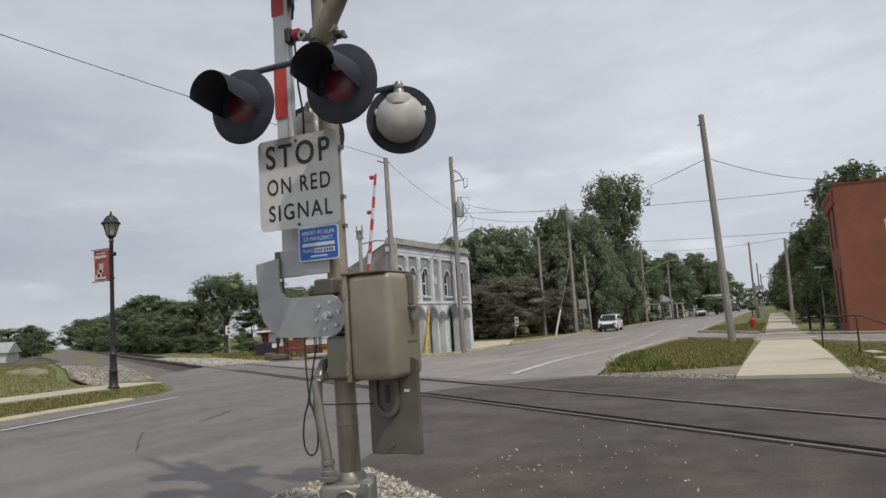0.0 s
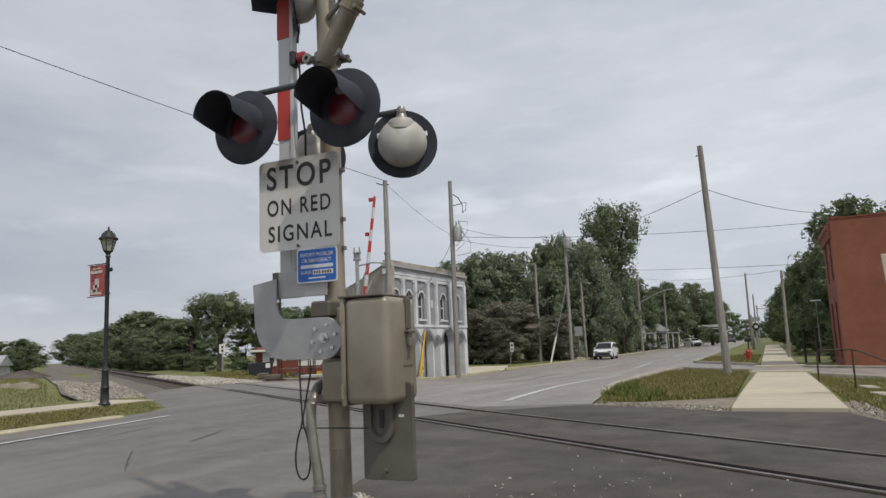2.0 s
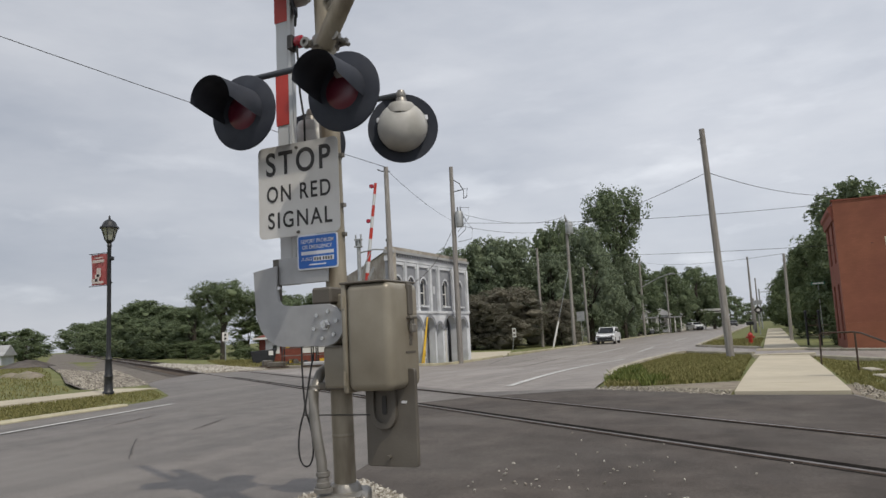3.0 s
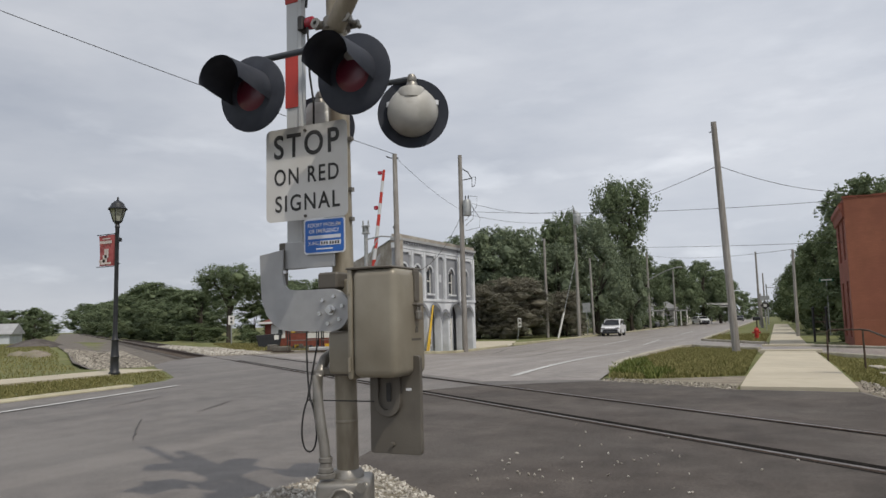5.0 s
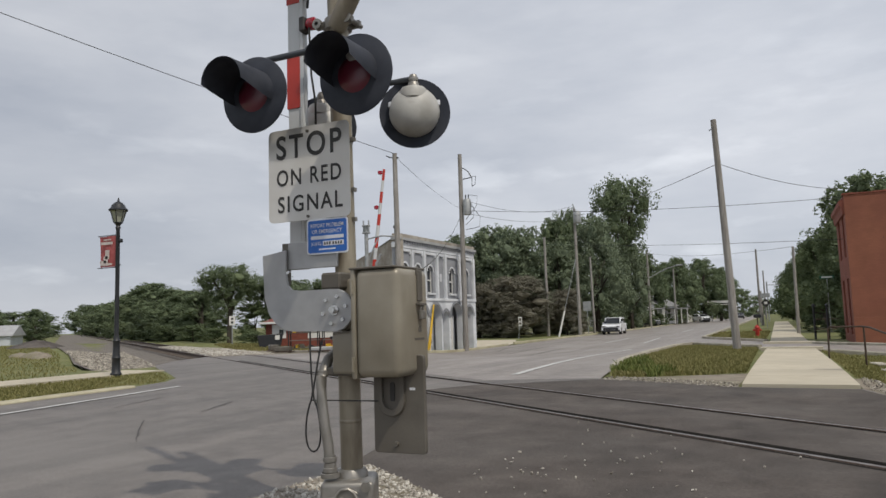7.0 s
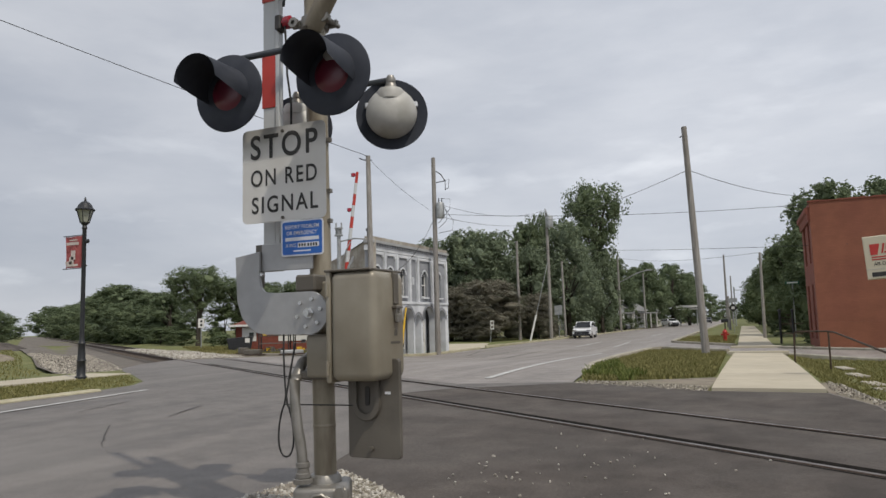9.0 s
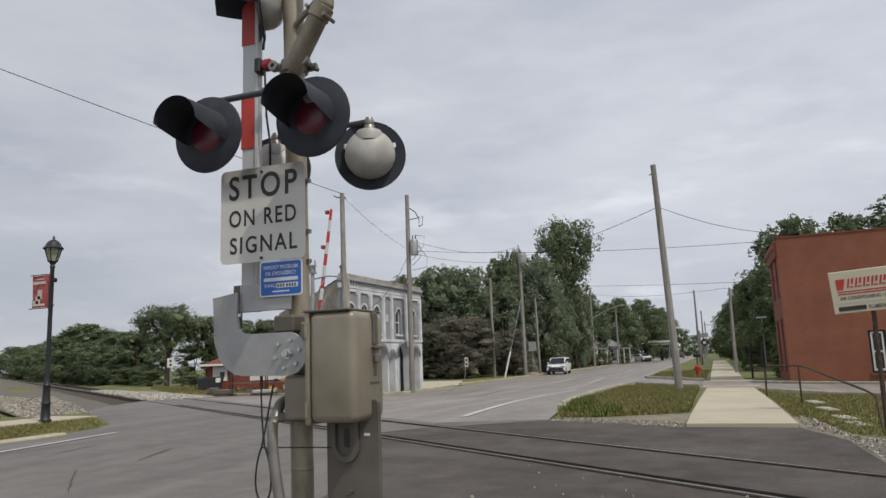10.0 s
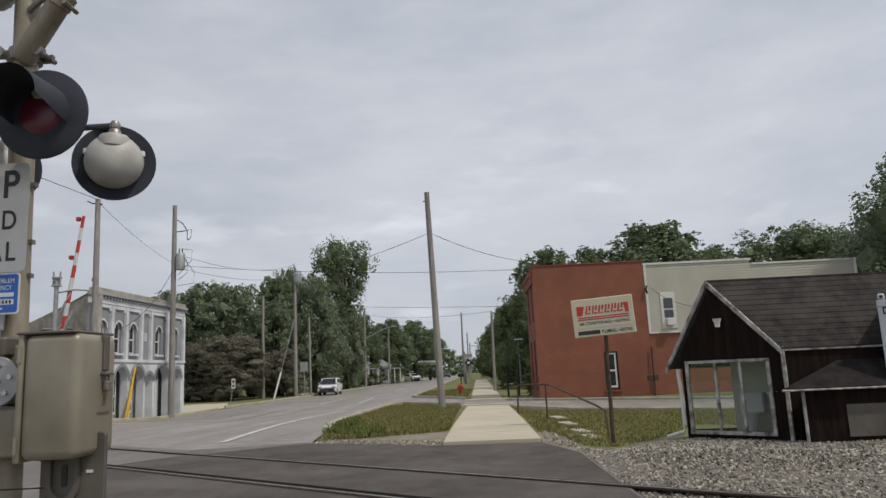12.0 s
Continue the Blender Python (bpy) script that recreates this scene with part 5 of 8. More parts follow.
# ---- painted brick shop with a sided wing ----
def build_shop():
    s = thing("brick_shop", "two-storey rust-red painted brick shop building", "building", 3.07, 36.96, -0.42)
    W, D, Ht = 5.75, 5.2, 6.78
    bm = B()
    prism(bm, [(0, 0), (W, 0), (W, Ht), (0, Ht), (0, 1.2), (3.35, 1.2), (3.35, 2.25), (4.05, 2.25), (4.05, 0.33), (3.35, 0.33), (3.35, 1.197), (0, 1.197)], (0, 0.3, 0), (1, 0, 0), (0, 0, 1), 0.3)
    part("wall", bm, RED_BRICK, s, "rust-red painted brick side wall")
    # street front, seen on edge, with tall openings
    cuts = [(0.9, 1.7), (3.2, 4.2)]
    for a, c in zip([0.3] + [c[1] for c in cuts], [c[0] for c in cuts] + [D]):
        for z0, z1 in ((0.4, 3.0), (4.0, 6.0)):
            part("brick_pier", box(B(), 0, 0.3, a, c, z0, z1), RED_DARK, s, "darker brick shop front")
    for z0, z1 in ((0.0, 0.4), (3.0, 4.0), (6.0, Ht)):
        part("brick_band", box(B(), 0, 0.3, 0.3, D, z0, z1), RED_DARK, s, "darker brick shop front")
    bm = B()
    prism(bm, [(-0.08, 5.9), (0, 5.9), (0, Ht - 0.2), (-0.2, Ht - 0.25), (-0.2, Ht - 0.45), (-0.12, Ht - 0.55)], (0, 0.05, 0), (1, 0, 0), (0, 0, 1), -(D - 0.1))
    part("cornice", bm, RED_DARK, s, "projecting brick cornice")
    for a, c in cuts:
        w = part("window", box(B(), 0.12, 0.18, a, c, 4.0, 6.0), TRIM_W, s, "tall upper window")
        part("pane", box(B(), 0.10, 0.12, a + 0.08, c - 0.08, 4.08, 5.92), PANE, w)
        w = part("window", box(B(), 0.12, 0.18, a, c, 0.4, 3.0), IRON, s, "dark shop window")
        part("pane", box(B(), 0.10, 0.12, a + 0.08, c - 0.08, 0.5, 2.92), PANE, w)
    part("wall", box(B(), W - 0.3, W, 0.3, D, 0, Ht - 0.3), RED_BRICK, s)
    part("wall", box(B(), 0.3, W - 0.3, D - 0.3, D, 0, Ht - 0.3), RED_BRICK, s)
    part("roof", box(B(), 0.3, W - 0.3, 0.3, D - 0.3, Ht - 0.7, Ht - 0.6), SHINGLE, s)
    rnd = random.Random(6)
    for i in range(24):
        part("coping", box(B(), -0.05 + i * W / 24, -0.053 + (i + 1) * W / 24, -0.04, 0.34, Ht + 0.002, Ht + 0.04 + 0.04 * rnd.random()), RED_DARK, s, "uneven brick coping")
    w = part("window", box(B(), 3.35, 4.05, 0.10, 0.16, 1.05 - 0.72, 2.25), IRON, s, "narrow window with white sash and dark surround")
    part("sash", box(B(), 3.45, 3.95, 0.06, 0.10, 0.45, 2.18), TRIM_W, w, "white sash")
    part("pane", box(B(), 3.53, 3.87, 0.045, 0.061, 0.55, 1.25), PANE, w)
    part("pane", box(B(), 3.53, 3.87, 0.045, 0.061, 1.35, 2.1), PANE, w)
    part("sill", box(B(), 3.28, 4.12, -0.08, 0.1, 0.24, 0.34), RED_DARK, w)
    bm = B()
    cyl(bm, (5.75, -0.1, 0), (5.75, -0.1, 2.4), 0.03, seg=8)
    part("pipe", bm, IRON, s, "dark wall pipe")
    m = thing("meter_post", "rusty utility meter pair on a post by the brick wall", "meter", 8.6, 36.2, -0.42)
    part("post", box(B(), -0.05, 0.05, -0.05, 0.05, 0, 1.0), RAIL, m)
    part("meter", box(B(), -0.26, -0.05, -0.1, 0.1, 0.75, 1.0, 0.02), RAIL, m)
    part("meter", box(B(), 0.05, 0.26, -0.1, 0.1, 0.75, 1.0, 0.02), RAIL, m)

    v = thing("sided_wing", "cream lap-sided wing on a red brick base", "building", 8.82, 36.96, -0.42)
    L = 10.7
    part("wall", box(B(), 0, L, 0.05, 0.3, 0, 3.12), RED_BRICK, v, "rust-red painted brick base wall")
    n = 26
    for i in range(n):
        z0, z1 = 3.1 + i * 3.5 / n, 3.1 + (i + 1) * 3.5 / n
        for u0, u1 in (((0, L),) if not (3.2 < (z0 + z1) / 2 < 5.15) else ((0, 0.72), (1.42, L))):
            if z1 > 6.37 and u1 > 5.4:
                u1 = 5.4
            bm = B()
            prism(bm, [(0, 0), (-0.028, 0), (-0.004, z1 - z0), (0, z1 - z0)], (u0, 0.05, z0), (0, 1, 0), (0, 0, 1), u1 - u0)
            part("siding_board", bm, SIDING, v)
    part("backing", box(B(), 0.02, L - 0.02, 0.055, 0.3, 3.12, 6.35), SIDING, v)
    part("backing", box(B(), 0.02, 5.38, 0.055, 0.3, 6.35, 6.58), SIDING, v)
    part("top_trim", box(B(), -0.05, 5.45, -0.02, 0.36, 6.58, 6.68), TRIM_W, v, "white coping")
    part("top_trim", box(B(), 5.45, L + 0.05, -0.02, 0.36, 6.34, 6.43), TRIM_W, v, "white coping")
    part("corner_trim", box(B(), -0.02, 0.10, -0.02, 0.08, 3.05, 6.58), TRIM_W, v)
    part("corner_trim", box(B(), L - 0.1, L + 0.02, -0.02, 0.08, 3.05, 6.34), TRIM_W, v)
    part("bottom_trim", box(B(), 0, L, -0.015, 0.05, 3.05, 3.11), TRIM_W, v)
    part("wall", box(B(), L - 0.3, L, 0.3, 8.5, 0, 6.4), SIDING, v)
    part("wall", box(B(), 0, L - 0.3, 8.2, 8.5, 0, 6.0), SIDING, v)
    part("roof", box(B(), 0, L - 0.3, 0.3, 8.2, 5.9, 6.0), SHINGLE, v)
    w = part("window", box(B(), 0.70, 1.44, 0.0, 0.06, 3.28, 5.12), TRIM_W, v, "white sash window with a small air conditioner")
    part("pane", box(B(), 0.84, 1.30, -0.012, 0.001, 4.3, 4.82), PANE, w)
    part("pane", box(B(), 0.84, 1.30, -0.012, 0.001, 3.82, 4.22), PANE, w)
    part("air_conditioner", box(B(), 0.88, 1.26, -0.3, 0.0, 3.42, 3.76, 0.02), TRIM_W, w, "window air conditioner")
    bm = B()
    tube(bm, [(0.05, -0.1, 5.5), (-0.02, -0.12, 5.3), (0.05, -0.1, 5.1)], 0.05)
    part("service_head", bm, IRON, v, "dark cable service head")


build_shop()


# ---- old plank-sided showroom shed ----
def build_shed():
    A, C = Vector((4.28, 15.56, 0)), Vector((5.62, 14.36, 0))
    d = (C - A).normalized()
    rz = math.degrees(math.atan2(d.y, d.x))
    s = thing("showroom_shed", "old dark plank shed with a glazed showroom front", "shed", 4.33, 15.55, -0.40, rz)
    # u along the front, v up, depth y away from the street; the body runs off at an angle
    W = 2.07
    ridge, apex_u, eave_l, eave_r = 3.19, 0.79, 1.74, 1.81

    def slope(u):
        return eave_l + (u + 0.0) / apex_u * (ridge - eave_l) if u < apex_u else ridge - (u - apex_u) / (W - apex_u) * (ridge - eave_r)
    bm = B()
    wl_, wr_, wb_, wt_ = 0.11, 1.80, 0.19, 1.59
    prism(bm, [(0, 0), (W, 0), (W, eave_r), (apex_u, ridge - 0.04), (0, eave_l), (0, wb_ + 0.003), (wl_, wb_ + 0.003), (wl_, wt_), (wr_, wt_), (wr_, wb_), (0, wb_)], (0, 0, 0), (1, 0, 0), (0, 0, 1), -0.1)
    part("front_wall", bm, DARK_WOOD, s, "dark stained board gable front")
    K = Vector((0.75, 0.66, 0))            # the body's long direction, in the shed's own axes
    Lb = 7.5
    bm = B()

    def skew(u, w, v):
        return Vector((u, 0, v)) + K * w
    vs = [bm.verts.new(skew(W, w, v)) for w in (0, Lb) for v in (0, eave_r)]
    vs2 = [bm.verts.new(skew(W, w, v) + Vector((-0.08, 0.08, 0))) for w in (0.1, Lb) for v in (0, eave_r)]
    bm.faces.new((vs[0], vs[2], vs[3], vs[1]))
    bm.faces.new((vs2[0], vs2[1], vs2[3], vs2[2]))
    part("side_wall", bm, DARK_WOOD, s, "dark board side wall")
    bm = B()
    for w0, w1, v0, v1 in ((0, 1.5, 0, 0.2), (0, 1.5, 1.5, eave_l), (1.5, Lb, 0, eave_l), (0, 0.08, 0.2, 1.5)):
        bm.faces.new([bm.verts.new(skew(0, w, v)) for w, v in ((w0, v0), (w0, v1), (w1, v1), (w1, v0))])
    vs = [bm.verts.new(skew(u, Lb, v)) for u, v in ((0, 0), (W, 0), (W, eave_r), (apex_u, ridge), (0, eave_l))]
    bm.faces.new(vs)
    part("side_wall", bm, DARK_WOOD, s)
    # roof: two slopes in courses of shingles
    for side, e, ev, run in (("r", W + 0.07, eave_r - 0.06, 1), ("l", -0.27, eave_l - 0.30, 0)):
        courses = 13
        for i in range(courses):
            bm = B()
            f0, f1 = i / courses, (i + 1) / courses + 0.02
            a0, a1 = e + (apex_u - e) * f0, e + (apex_u - e) * f1
            z0, z1 = ev + (ridge - ev) * f0 + 0.035, ev + (ridge - ev) * f1 + 0.012
            p = [skew(a0, -0.07, z0), skew(a0, Lb, z0), skew(a1, Lb, z1), skew(a1, -0.07, z1)]
            lo = [q - Vector((0, 0, 0.03)) for q in p]
            t, l = [bm.verts.new(q) for q in p], [bm.verts.new(q) for q in lo]
            bm.faces.new(t)
            bm.faces.new(l[::-1])
            for k in range(4):
                bm.faces.new((t[k], t[(k + 1) % 4], l[(k + 1) % 4], l[k]))
            part("roof_course", bm, SHINGLE, s, "worn dark grey shingles")
    # white barge boards
    for e, ev in ((W + 0.07, eave_r - 0.08), (-0.27, eave_l - 0.32)):
        bm = B()
        p = [skew(e, -0.1, ev - 0.06), skew(apex_u, -0.1, ridge - 0.06), skew(apex_u, -0.1, ridge + 0.05), skew(e, -0.1, ev + 0.05)]
        q = [v + Vector((0.02, 0.03, 0)) for v in p]
        a, b_ = [bm.verts.new(v) for v in p], [bm.verts.new(v) for v in q]
        bm.faces.new(a)
        bm.faces.new(b_[::-1])
        for k in range(4):
            bm.faces.new((a[k], a[(k + 1) % 4], b_[(k + 1) % 4], b_[k]))
        part("barge_board", bm, PEEL, s, "peeling white barge board")
    part("corner_board", box(B(), W - 0.02, W + 0.04, -0.03, 0.04, 0.0, eave_r), PEEL, s, "peeling white corner board")
    bm = B()
    p = [skew(W + 0.06, 0, eave_r - 0.09), skew(W + 0.06, Lb, eave_r - 0.09), skew(W + 0.06, Lb, eave_r - 0.04), skew(W + 0.06, 0, eave_r - 0.04)]
    bm.faces.new([bm.verts.new(v) for v in p])
    part("fascia", bm, PEEL, s, "thin pale fascia under the eave")
    # glazed front: frame, mullions and panes
    f = part("show_window", box(B(), wl_ - 0.02, wr_ + 0.02, -0.05, 0.02, wb_ - 0.07, wb_), PEEL, s, "three-pane shop window in a peeling white frame")
    for u0, u1, v0, v1 in ((wl_ - 0.02, wr_ + 0.02, wt_ - 0.05, wt_ + 0.01), (wl_ - 0.02, wl_ + 0.05, wb_, wt_), (wr_ - 0.05, wr_ + 0.02, wb_, wt_), (0.70, 0.75, wb_, wt_), (1.21, 1.26, wb_, wt_)):
        part("window_bar", box(B(), u0, u1, -0.045, 0.03, v0, v1, 0.006), PEEL, f)
    for u0, u1 in ((wl_ + 0.05, 0.68), (0.76, 1.19), (1.28, wr_ - 0.05)):
        g = part("pane", box(B(), u0, u1, -0.005, 0.003, wb_, wt_ - 0.05), GLASS, f, "clear shop window glass")
        g.visible_shadow = False
    bm = B()
    p = [skew(0.05, 0.1, 0.14), skew(W - 0.1, 0.1, 0.14), skew(W - 0.1, 3.2, 0.14), skew(0.05, 3.2, 0.14)]
    bm.faces.new([bm.verts.new(v) for v in p])
    part("showroom_floor", bm, CONCRETE, s)
    bm = B()
    p = [skew(0.06, 0.95, 0.14), skew(W - 0.1, 0.95, 0.14), skew(W - 0.1, 0.95, 1.75), skew(0.06, 0.95, 1.75)]
    bm.faces.new([bm.verts.new(v) for v in p])
    part("showroom_back", bm, SIDING, s, "pale showroom back wall")
    bm = B()
    bm.faces.new([bm.verts.new(v) for v in (skew(W - 0.12, 0.12, 0.14), skew(W - 0.12, 1.5, 0.14), skew(W - 0.12, 1.5, 1.75), skew(W - 0.12, 0.12, 1.75))])
    part("showroom_lining", bm, SIDING, s, "pale showroom lining")
    bm = B()
    lathe(bm, [(0.0, 0.0), (0.05, 0.0), (0.06, 0.08), (0.09, 0.17), (0.0, 0.17)], pose(0.92, -0.12, 2.26), 10)
    part("gable_lamp", bm, TRIM_W, s, "small white gable lamp")
    bm = B()
    tube(bm, [(-0.06, -0.05, eave_l - 0.3), (-0.07, -0.04, eave_l - 0.42), (-0.05, -0.04, 1.1), (-0.03, -0.05, 0.3), (-0.05, -0.08, 0.16), (-0.35, -0.25, 0.06)], 0.04, 8)
    part("downspout", bm, TRIM_W, s, "white downspout")
    # lean-to against the side wall
    bm = B()
    o = skew(W, 0.1, 0)
    nrm = Vector((0.60, -0.80, 0))
    hi = [skew(W + 0.01, 1.0, 1.5), skew(W + 0.01, 6.0, 1.5)]
    lo = [skew(W, -0.25, 1.02) + nrm * 0.55, skew(W, 6.0, 1.02) + nrm * 0.55]
    t = [bm.verts.new(v) for v in (lo[0], lo[1], hi[1], hi[0])]
    l = [bm.verts.new(v - Vector((0, 0, 0.05))) for v in (lo[0], lo[1], hi[1], hi[0])]
    bm.faces.new(t)
    bm.faces.new(l[::-1])
    for k in range(4):
        bm.faces.new((t[k], t[(k + 1) % 4], l[(k + 1) % 4], l[k]))
    lean = part("lean_to_roof", bm, TAR_ROOF, s, "dark lean-to roof with a white edge")
    for a, b_ in ((lo[0], lo[1]), (lo[0], hi[0])):
        part("edge_board", cyl(B(), a - Vector((0, 0, 0.03)), b_ - Vector((0, 0, 0.03)), 0.020, seg=6), PEEL, lean)
    bm = B()
    vs = [bm.verts.new(v) for v in (skew(W, 0.15, 0) + nrm * 0.4, skew(W, 6, 0) + nrm * 0.4, skew(W, 6, 1.0) + nrm * 0.4, skew(W, 0.15, 1.0) + nrm * 0.4)]
    bm.faces.new(vs)
    part("lean_to_wall", bm, DARK_WOOD, s, "dark board lean-to wall")
    bm = B()
    vs = [bm.verts.new(v) for v in (skew(W, 0.9, 0.12) + nrm * 0.42, skew(W, 3.0, 0.12) + nrm * 0.42, skew(W, 3.0, 0.70) + nrm * 0.42, skew(W, 0.9, 0.70) + nrm * 0.42)]
    bm.faces.new(vs)
    part("panel", bm, PLATE, lean, "grey panel on the wall")
    part("post", cyl(B(), skew(W, 0.15, 0) + nrm * 0.42, skew(W, 0.15, 1.02) + nrm * 0.42, 0.03, seg=8), PEEL, lean, "pale corner post")
    # sanitary ware on show
    M = s.matrix_world
    for u, w, nm in ((1.55, 0.9, "sink"),):
        c = M @ skew(u, 0.42, 0.14)
        k = thing("pedestal_sink", "white ceramic pedestal sink behind the shop window", "sink", c.x, c.y, c.z)
        bm = B()
        lathe(bm, [(0, 0), (0.13, 0), (0.10, 0.06), (0.065, 0.3), (0.075, 0.6), (0.11, 0.68), (0, 0.68)], seg=16)
        part("pedestal", bm, CERAMIC, k, "", True)
        bm = B()
        lathe(bm, [(0, 0.66), (0.12, 0.66), (0.25, 0.74), (0.28, 0.82), (0.26, 0.82), (0.2, 0.74), (0, 0.70)], seg=20)
        part("basin", bm, CERAMIC, k, "", True)
    c = M @ skew(0.88, 0.45, 0.14)
    k = thing("toilet", "pale toilet with a tank behind the shop window", "toilet", c.x, c.y, c.z, rz)
    part("tank", box(B(), -0.24, 0.24, 0.1, 0.3, 0.38, 0.78, 0.03, 2), CERAMIC, k)
    bm = B()
    lathe(bm, [(0, 0), (0.14, 0), (0.11, 0.12), (0.14, 0.28), (0.2, 0.38), (0.19, 0.41), (0, 0.41)], seg=16)
    part("bowl", bm, CERAMIC, k, "", True)
    return s


build_shed()


# ---- white steel container at the edge of the gravel ----
def build_container():
    c = thing("shipping_container", "pale grey steel shipping container on crushed stone", "container", 7.52, 13.70, -0.38, -30)
    L, W, Ht = 6.06, 2.44, 2.55
    part("side_panel", box(B(), 0.15, L - 0.15, 0.02, 0.06, 0.12, Ht - 0.12), CONTAINER, c, "smooth pale steel side")
    part("end_panel", box(B(), 0.03, 0.08, 0.15, W - 0.15, 0.16, Ht - 0.12), CONTAINER, c)
    part("end_panel", box(B(), L - 0.08, L - 0.03, 0.15, W - 0.15, 0.16, Ht - 0.12), CONTAINER, c)
    part("side_panel", box(B(), 0.15, L - 0.15, W - 0.08, W - 0.03, 0.16, Ht - 0.12), CONTAINER, c)
    part("roof_panel", box(B(), 0.05, L - 0.05, 0.05, W - 0.05, Ht - 0.14, Ht - 0.08), CONTAINER, c)
    part("floor_panel", box(B(), 0.05, L - 0.05, 0.05, W - 0.05, 0.02, 0.14), CONTAINER, c)
    for x in (0.0, L - 0.15):
        for y in (0.0, W - 0.15):
            part("corner_post", box(B(), x, x + 0.15, y, y + 0.15, 0.12, Ht - 0.12, 0.01), CONTAINER, c)
            for z in (0.0, Ht - 0.12):
                part("corner_casting", box(B(), x - 0.01, x + 0.17, y - 0.01, y + 0.17, z, z + 0.12, 0.012), CONTAINER, c)
    for y in (0.0, W - 0.1):
        for z in (0.0, Ht - 0.12):
            part("side_rail", box(B(), 0.16, L - 0.16, y, y + 0.1, z, z + 0.12), CONTAINER, c)
    bm = B()
    box(bm, 0.02, 0.14, -0.004, 0.05, Ht, Ht + 0.12, 0.02)
    part("lifting_eye", bm, CONTAINER, c, "pale steel lifting eye")
    # black disc on the solid eye, painted shade of its hole
    bm = B()
    cyl(bm, (0.08, -0.012, Ht + 0.06), (0.08, -0.002, Ht + 0.06), 0.03, seg=12)
    part("eye_hole_shade", bm, INK, c)
    part("marking_plate", box(B(), 0.08, 0.22, -0.006, 0.0, Ht - 0.27, Ht - 0.13), INK, c, "dark square marking")
    part("mark", box(B(), 0.105, 0.195, -0.008, -0.006, Ht - 0.24, Ht - 0.16), CONTAINER, c)


build_container()


# ---- poles, wires, lamps ----
def wood_pole(x, y, h, top=(0, 0), r=0.15, label="weathered grey wooden utility pole", base=None):
    z = ground_z(x, y) if base is None else base
    p = thing("utility_pole", label, "utility pole", x, y, z - 0.05, group="utility poles")
    bm = B()
    tube(bm, [(0, 0, 0), (top[0] * 0.5, top[1] * 0.5, h / 2), (top[0], top[1], h)], [r, r * 0.86, r * 0.7], 14)
    part("shaft", bm, POLE_WOOD, p, "", True)
    return p


def wire(a, b, sag, label="thin dark overhead wire", r=0.012, group="overhead wires"):
    a, b = Vector(a), Vector(b)
    w = thing("overhead_wire", label, "wire", *a, group=group)
    bm = B()
    tube(bm, [(b - a) * (i / 14) - Vector((0, 0, sag * 4 * (i / 14) * (1 - i / 14))) for i in range(15)], r, 5)
    part("strand", bm, RUBBER, w)


main_pole = wood_pole(-1.47, 28.8, 8.85, (-0.27, 0), 0.15, "tall weathered wooden utility pole leaning beside the sidewalk")
bm = B()
cyl(bm, (-0.05, -0.12, 0.0), (-0.21, -0.10, 7.0), 0.012, seg=6)
part("ground_wire", bm, STEEL_G, main_pole)
bm = B()
tube(bm, [(-0.45, 0, 8.45), (-0.25, 0, 8.55), (-0.2, 0, 8.6)], 0.02)
part("pole_hook", bm, IRON, main_pole)
arc_pole = wood_pole(-16.9, 39.2, 11.95, (0, 0), 0.17, "wooden utility pole with a transformer before the arcade building", -0.62)
bm = B()
lathe(bm, [(0, 0), (0.24, 0), (0.25, 0.05), (0.25, 0.85), (0.2, 0.95), (0, 0.98)], pose(0.38, 0, 8.2), 16)
tr = part("transformer", bm, STEEL_G, arc_pole, "grey pole transformer", True)
for dx in (-0.08, 0.1):
    part("bushing", cyl(B(), (0.38 + dx, 0, 9.15), (0.38 + dx, 0, 9.42), 0.035, seg=8), IRON, tr)
bm = B()
tube(bm, [(0.15, 0, 11.1), (0.5, 0, 10.85), (0.7, 0, 10.5)], 0.03)
tube(bm, [(0.15, 0, 10.4), (0.75, 0, 10.45)], 0.03)
tube(bm, [(0.75, 0, 9.9), (0.95, 0, 10.0), (1.0, 0, 10.5), (0.75, 0, 10.5), (0.75, 0, 9.9)], 0.025)
part("switch_gear", bm, IRON, arc_pole, "dark fuse switch and brackets")
for k, (w_, z_) in enumerate(((1.05, 9.3), (0.8, 8.6), (1.2, 8.0))):
    bm = B()
    tube(bm, [(0.45, 0.02 * k, 9.4 - 0.2 * k), (w_, 0, z_), (w_ * 0.95, 0, z_ - 0.6), (0.25, 0, 7.9 - 0.3 * k)], 0.014)
    part("drop_cable", bm, RUBBER, arc_pole, "looping black drop cable")
left_pole = wood_pole(-14.37, 26.45, 8.6, (-0.08, 0), 0.14, "plain grey pole beside the crossing")
bm = B()
tube(bm, [(-0.5, 0, 8.55), (-0.3, 0, 8.45), (0.1, 0, 8.4)], 0.025)
part("pole_hook", bm, IRON, left_pole)
far_pole_b = wood_pole(-17.4, 68.3, 12.5, (0, 0), 0.17, "wooden utility pole with a transformer and street lamp", -0.62)
bm = B()
lathe(bm, [(0, 0), (0.36, 0), (0.38, 0.05), (0.38, 1.0), (0.3, 1.15), (0, 1.2)], pose(0.3, -0.1, 11.0), 16)
part("transformer", bm, STEEL_G, far_pole_b, "grey pole transformer", True)
part("bushing", cyl(B(), (0.2, -0.1, 12.1), (-0.1, -0.1, 12.9), 0.06, seg=8), STEEL_G, far_pole_b)
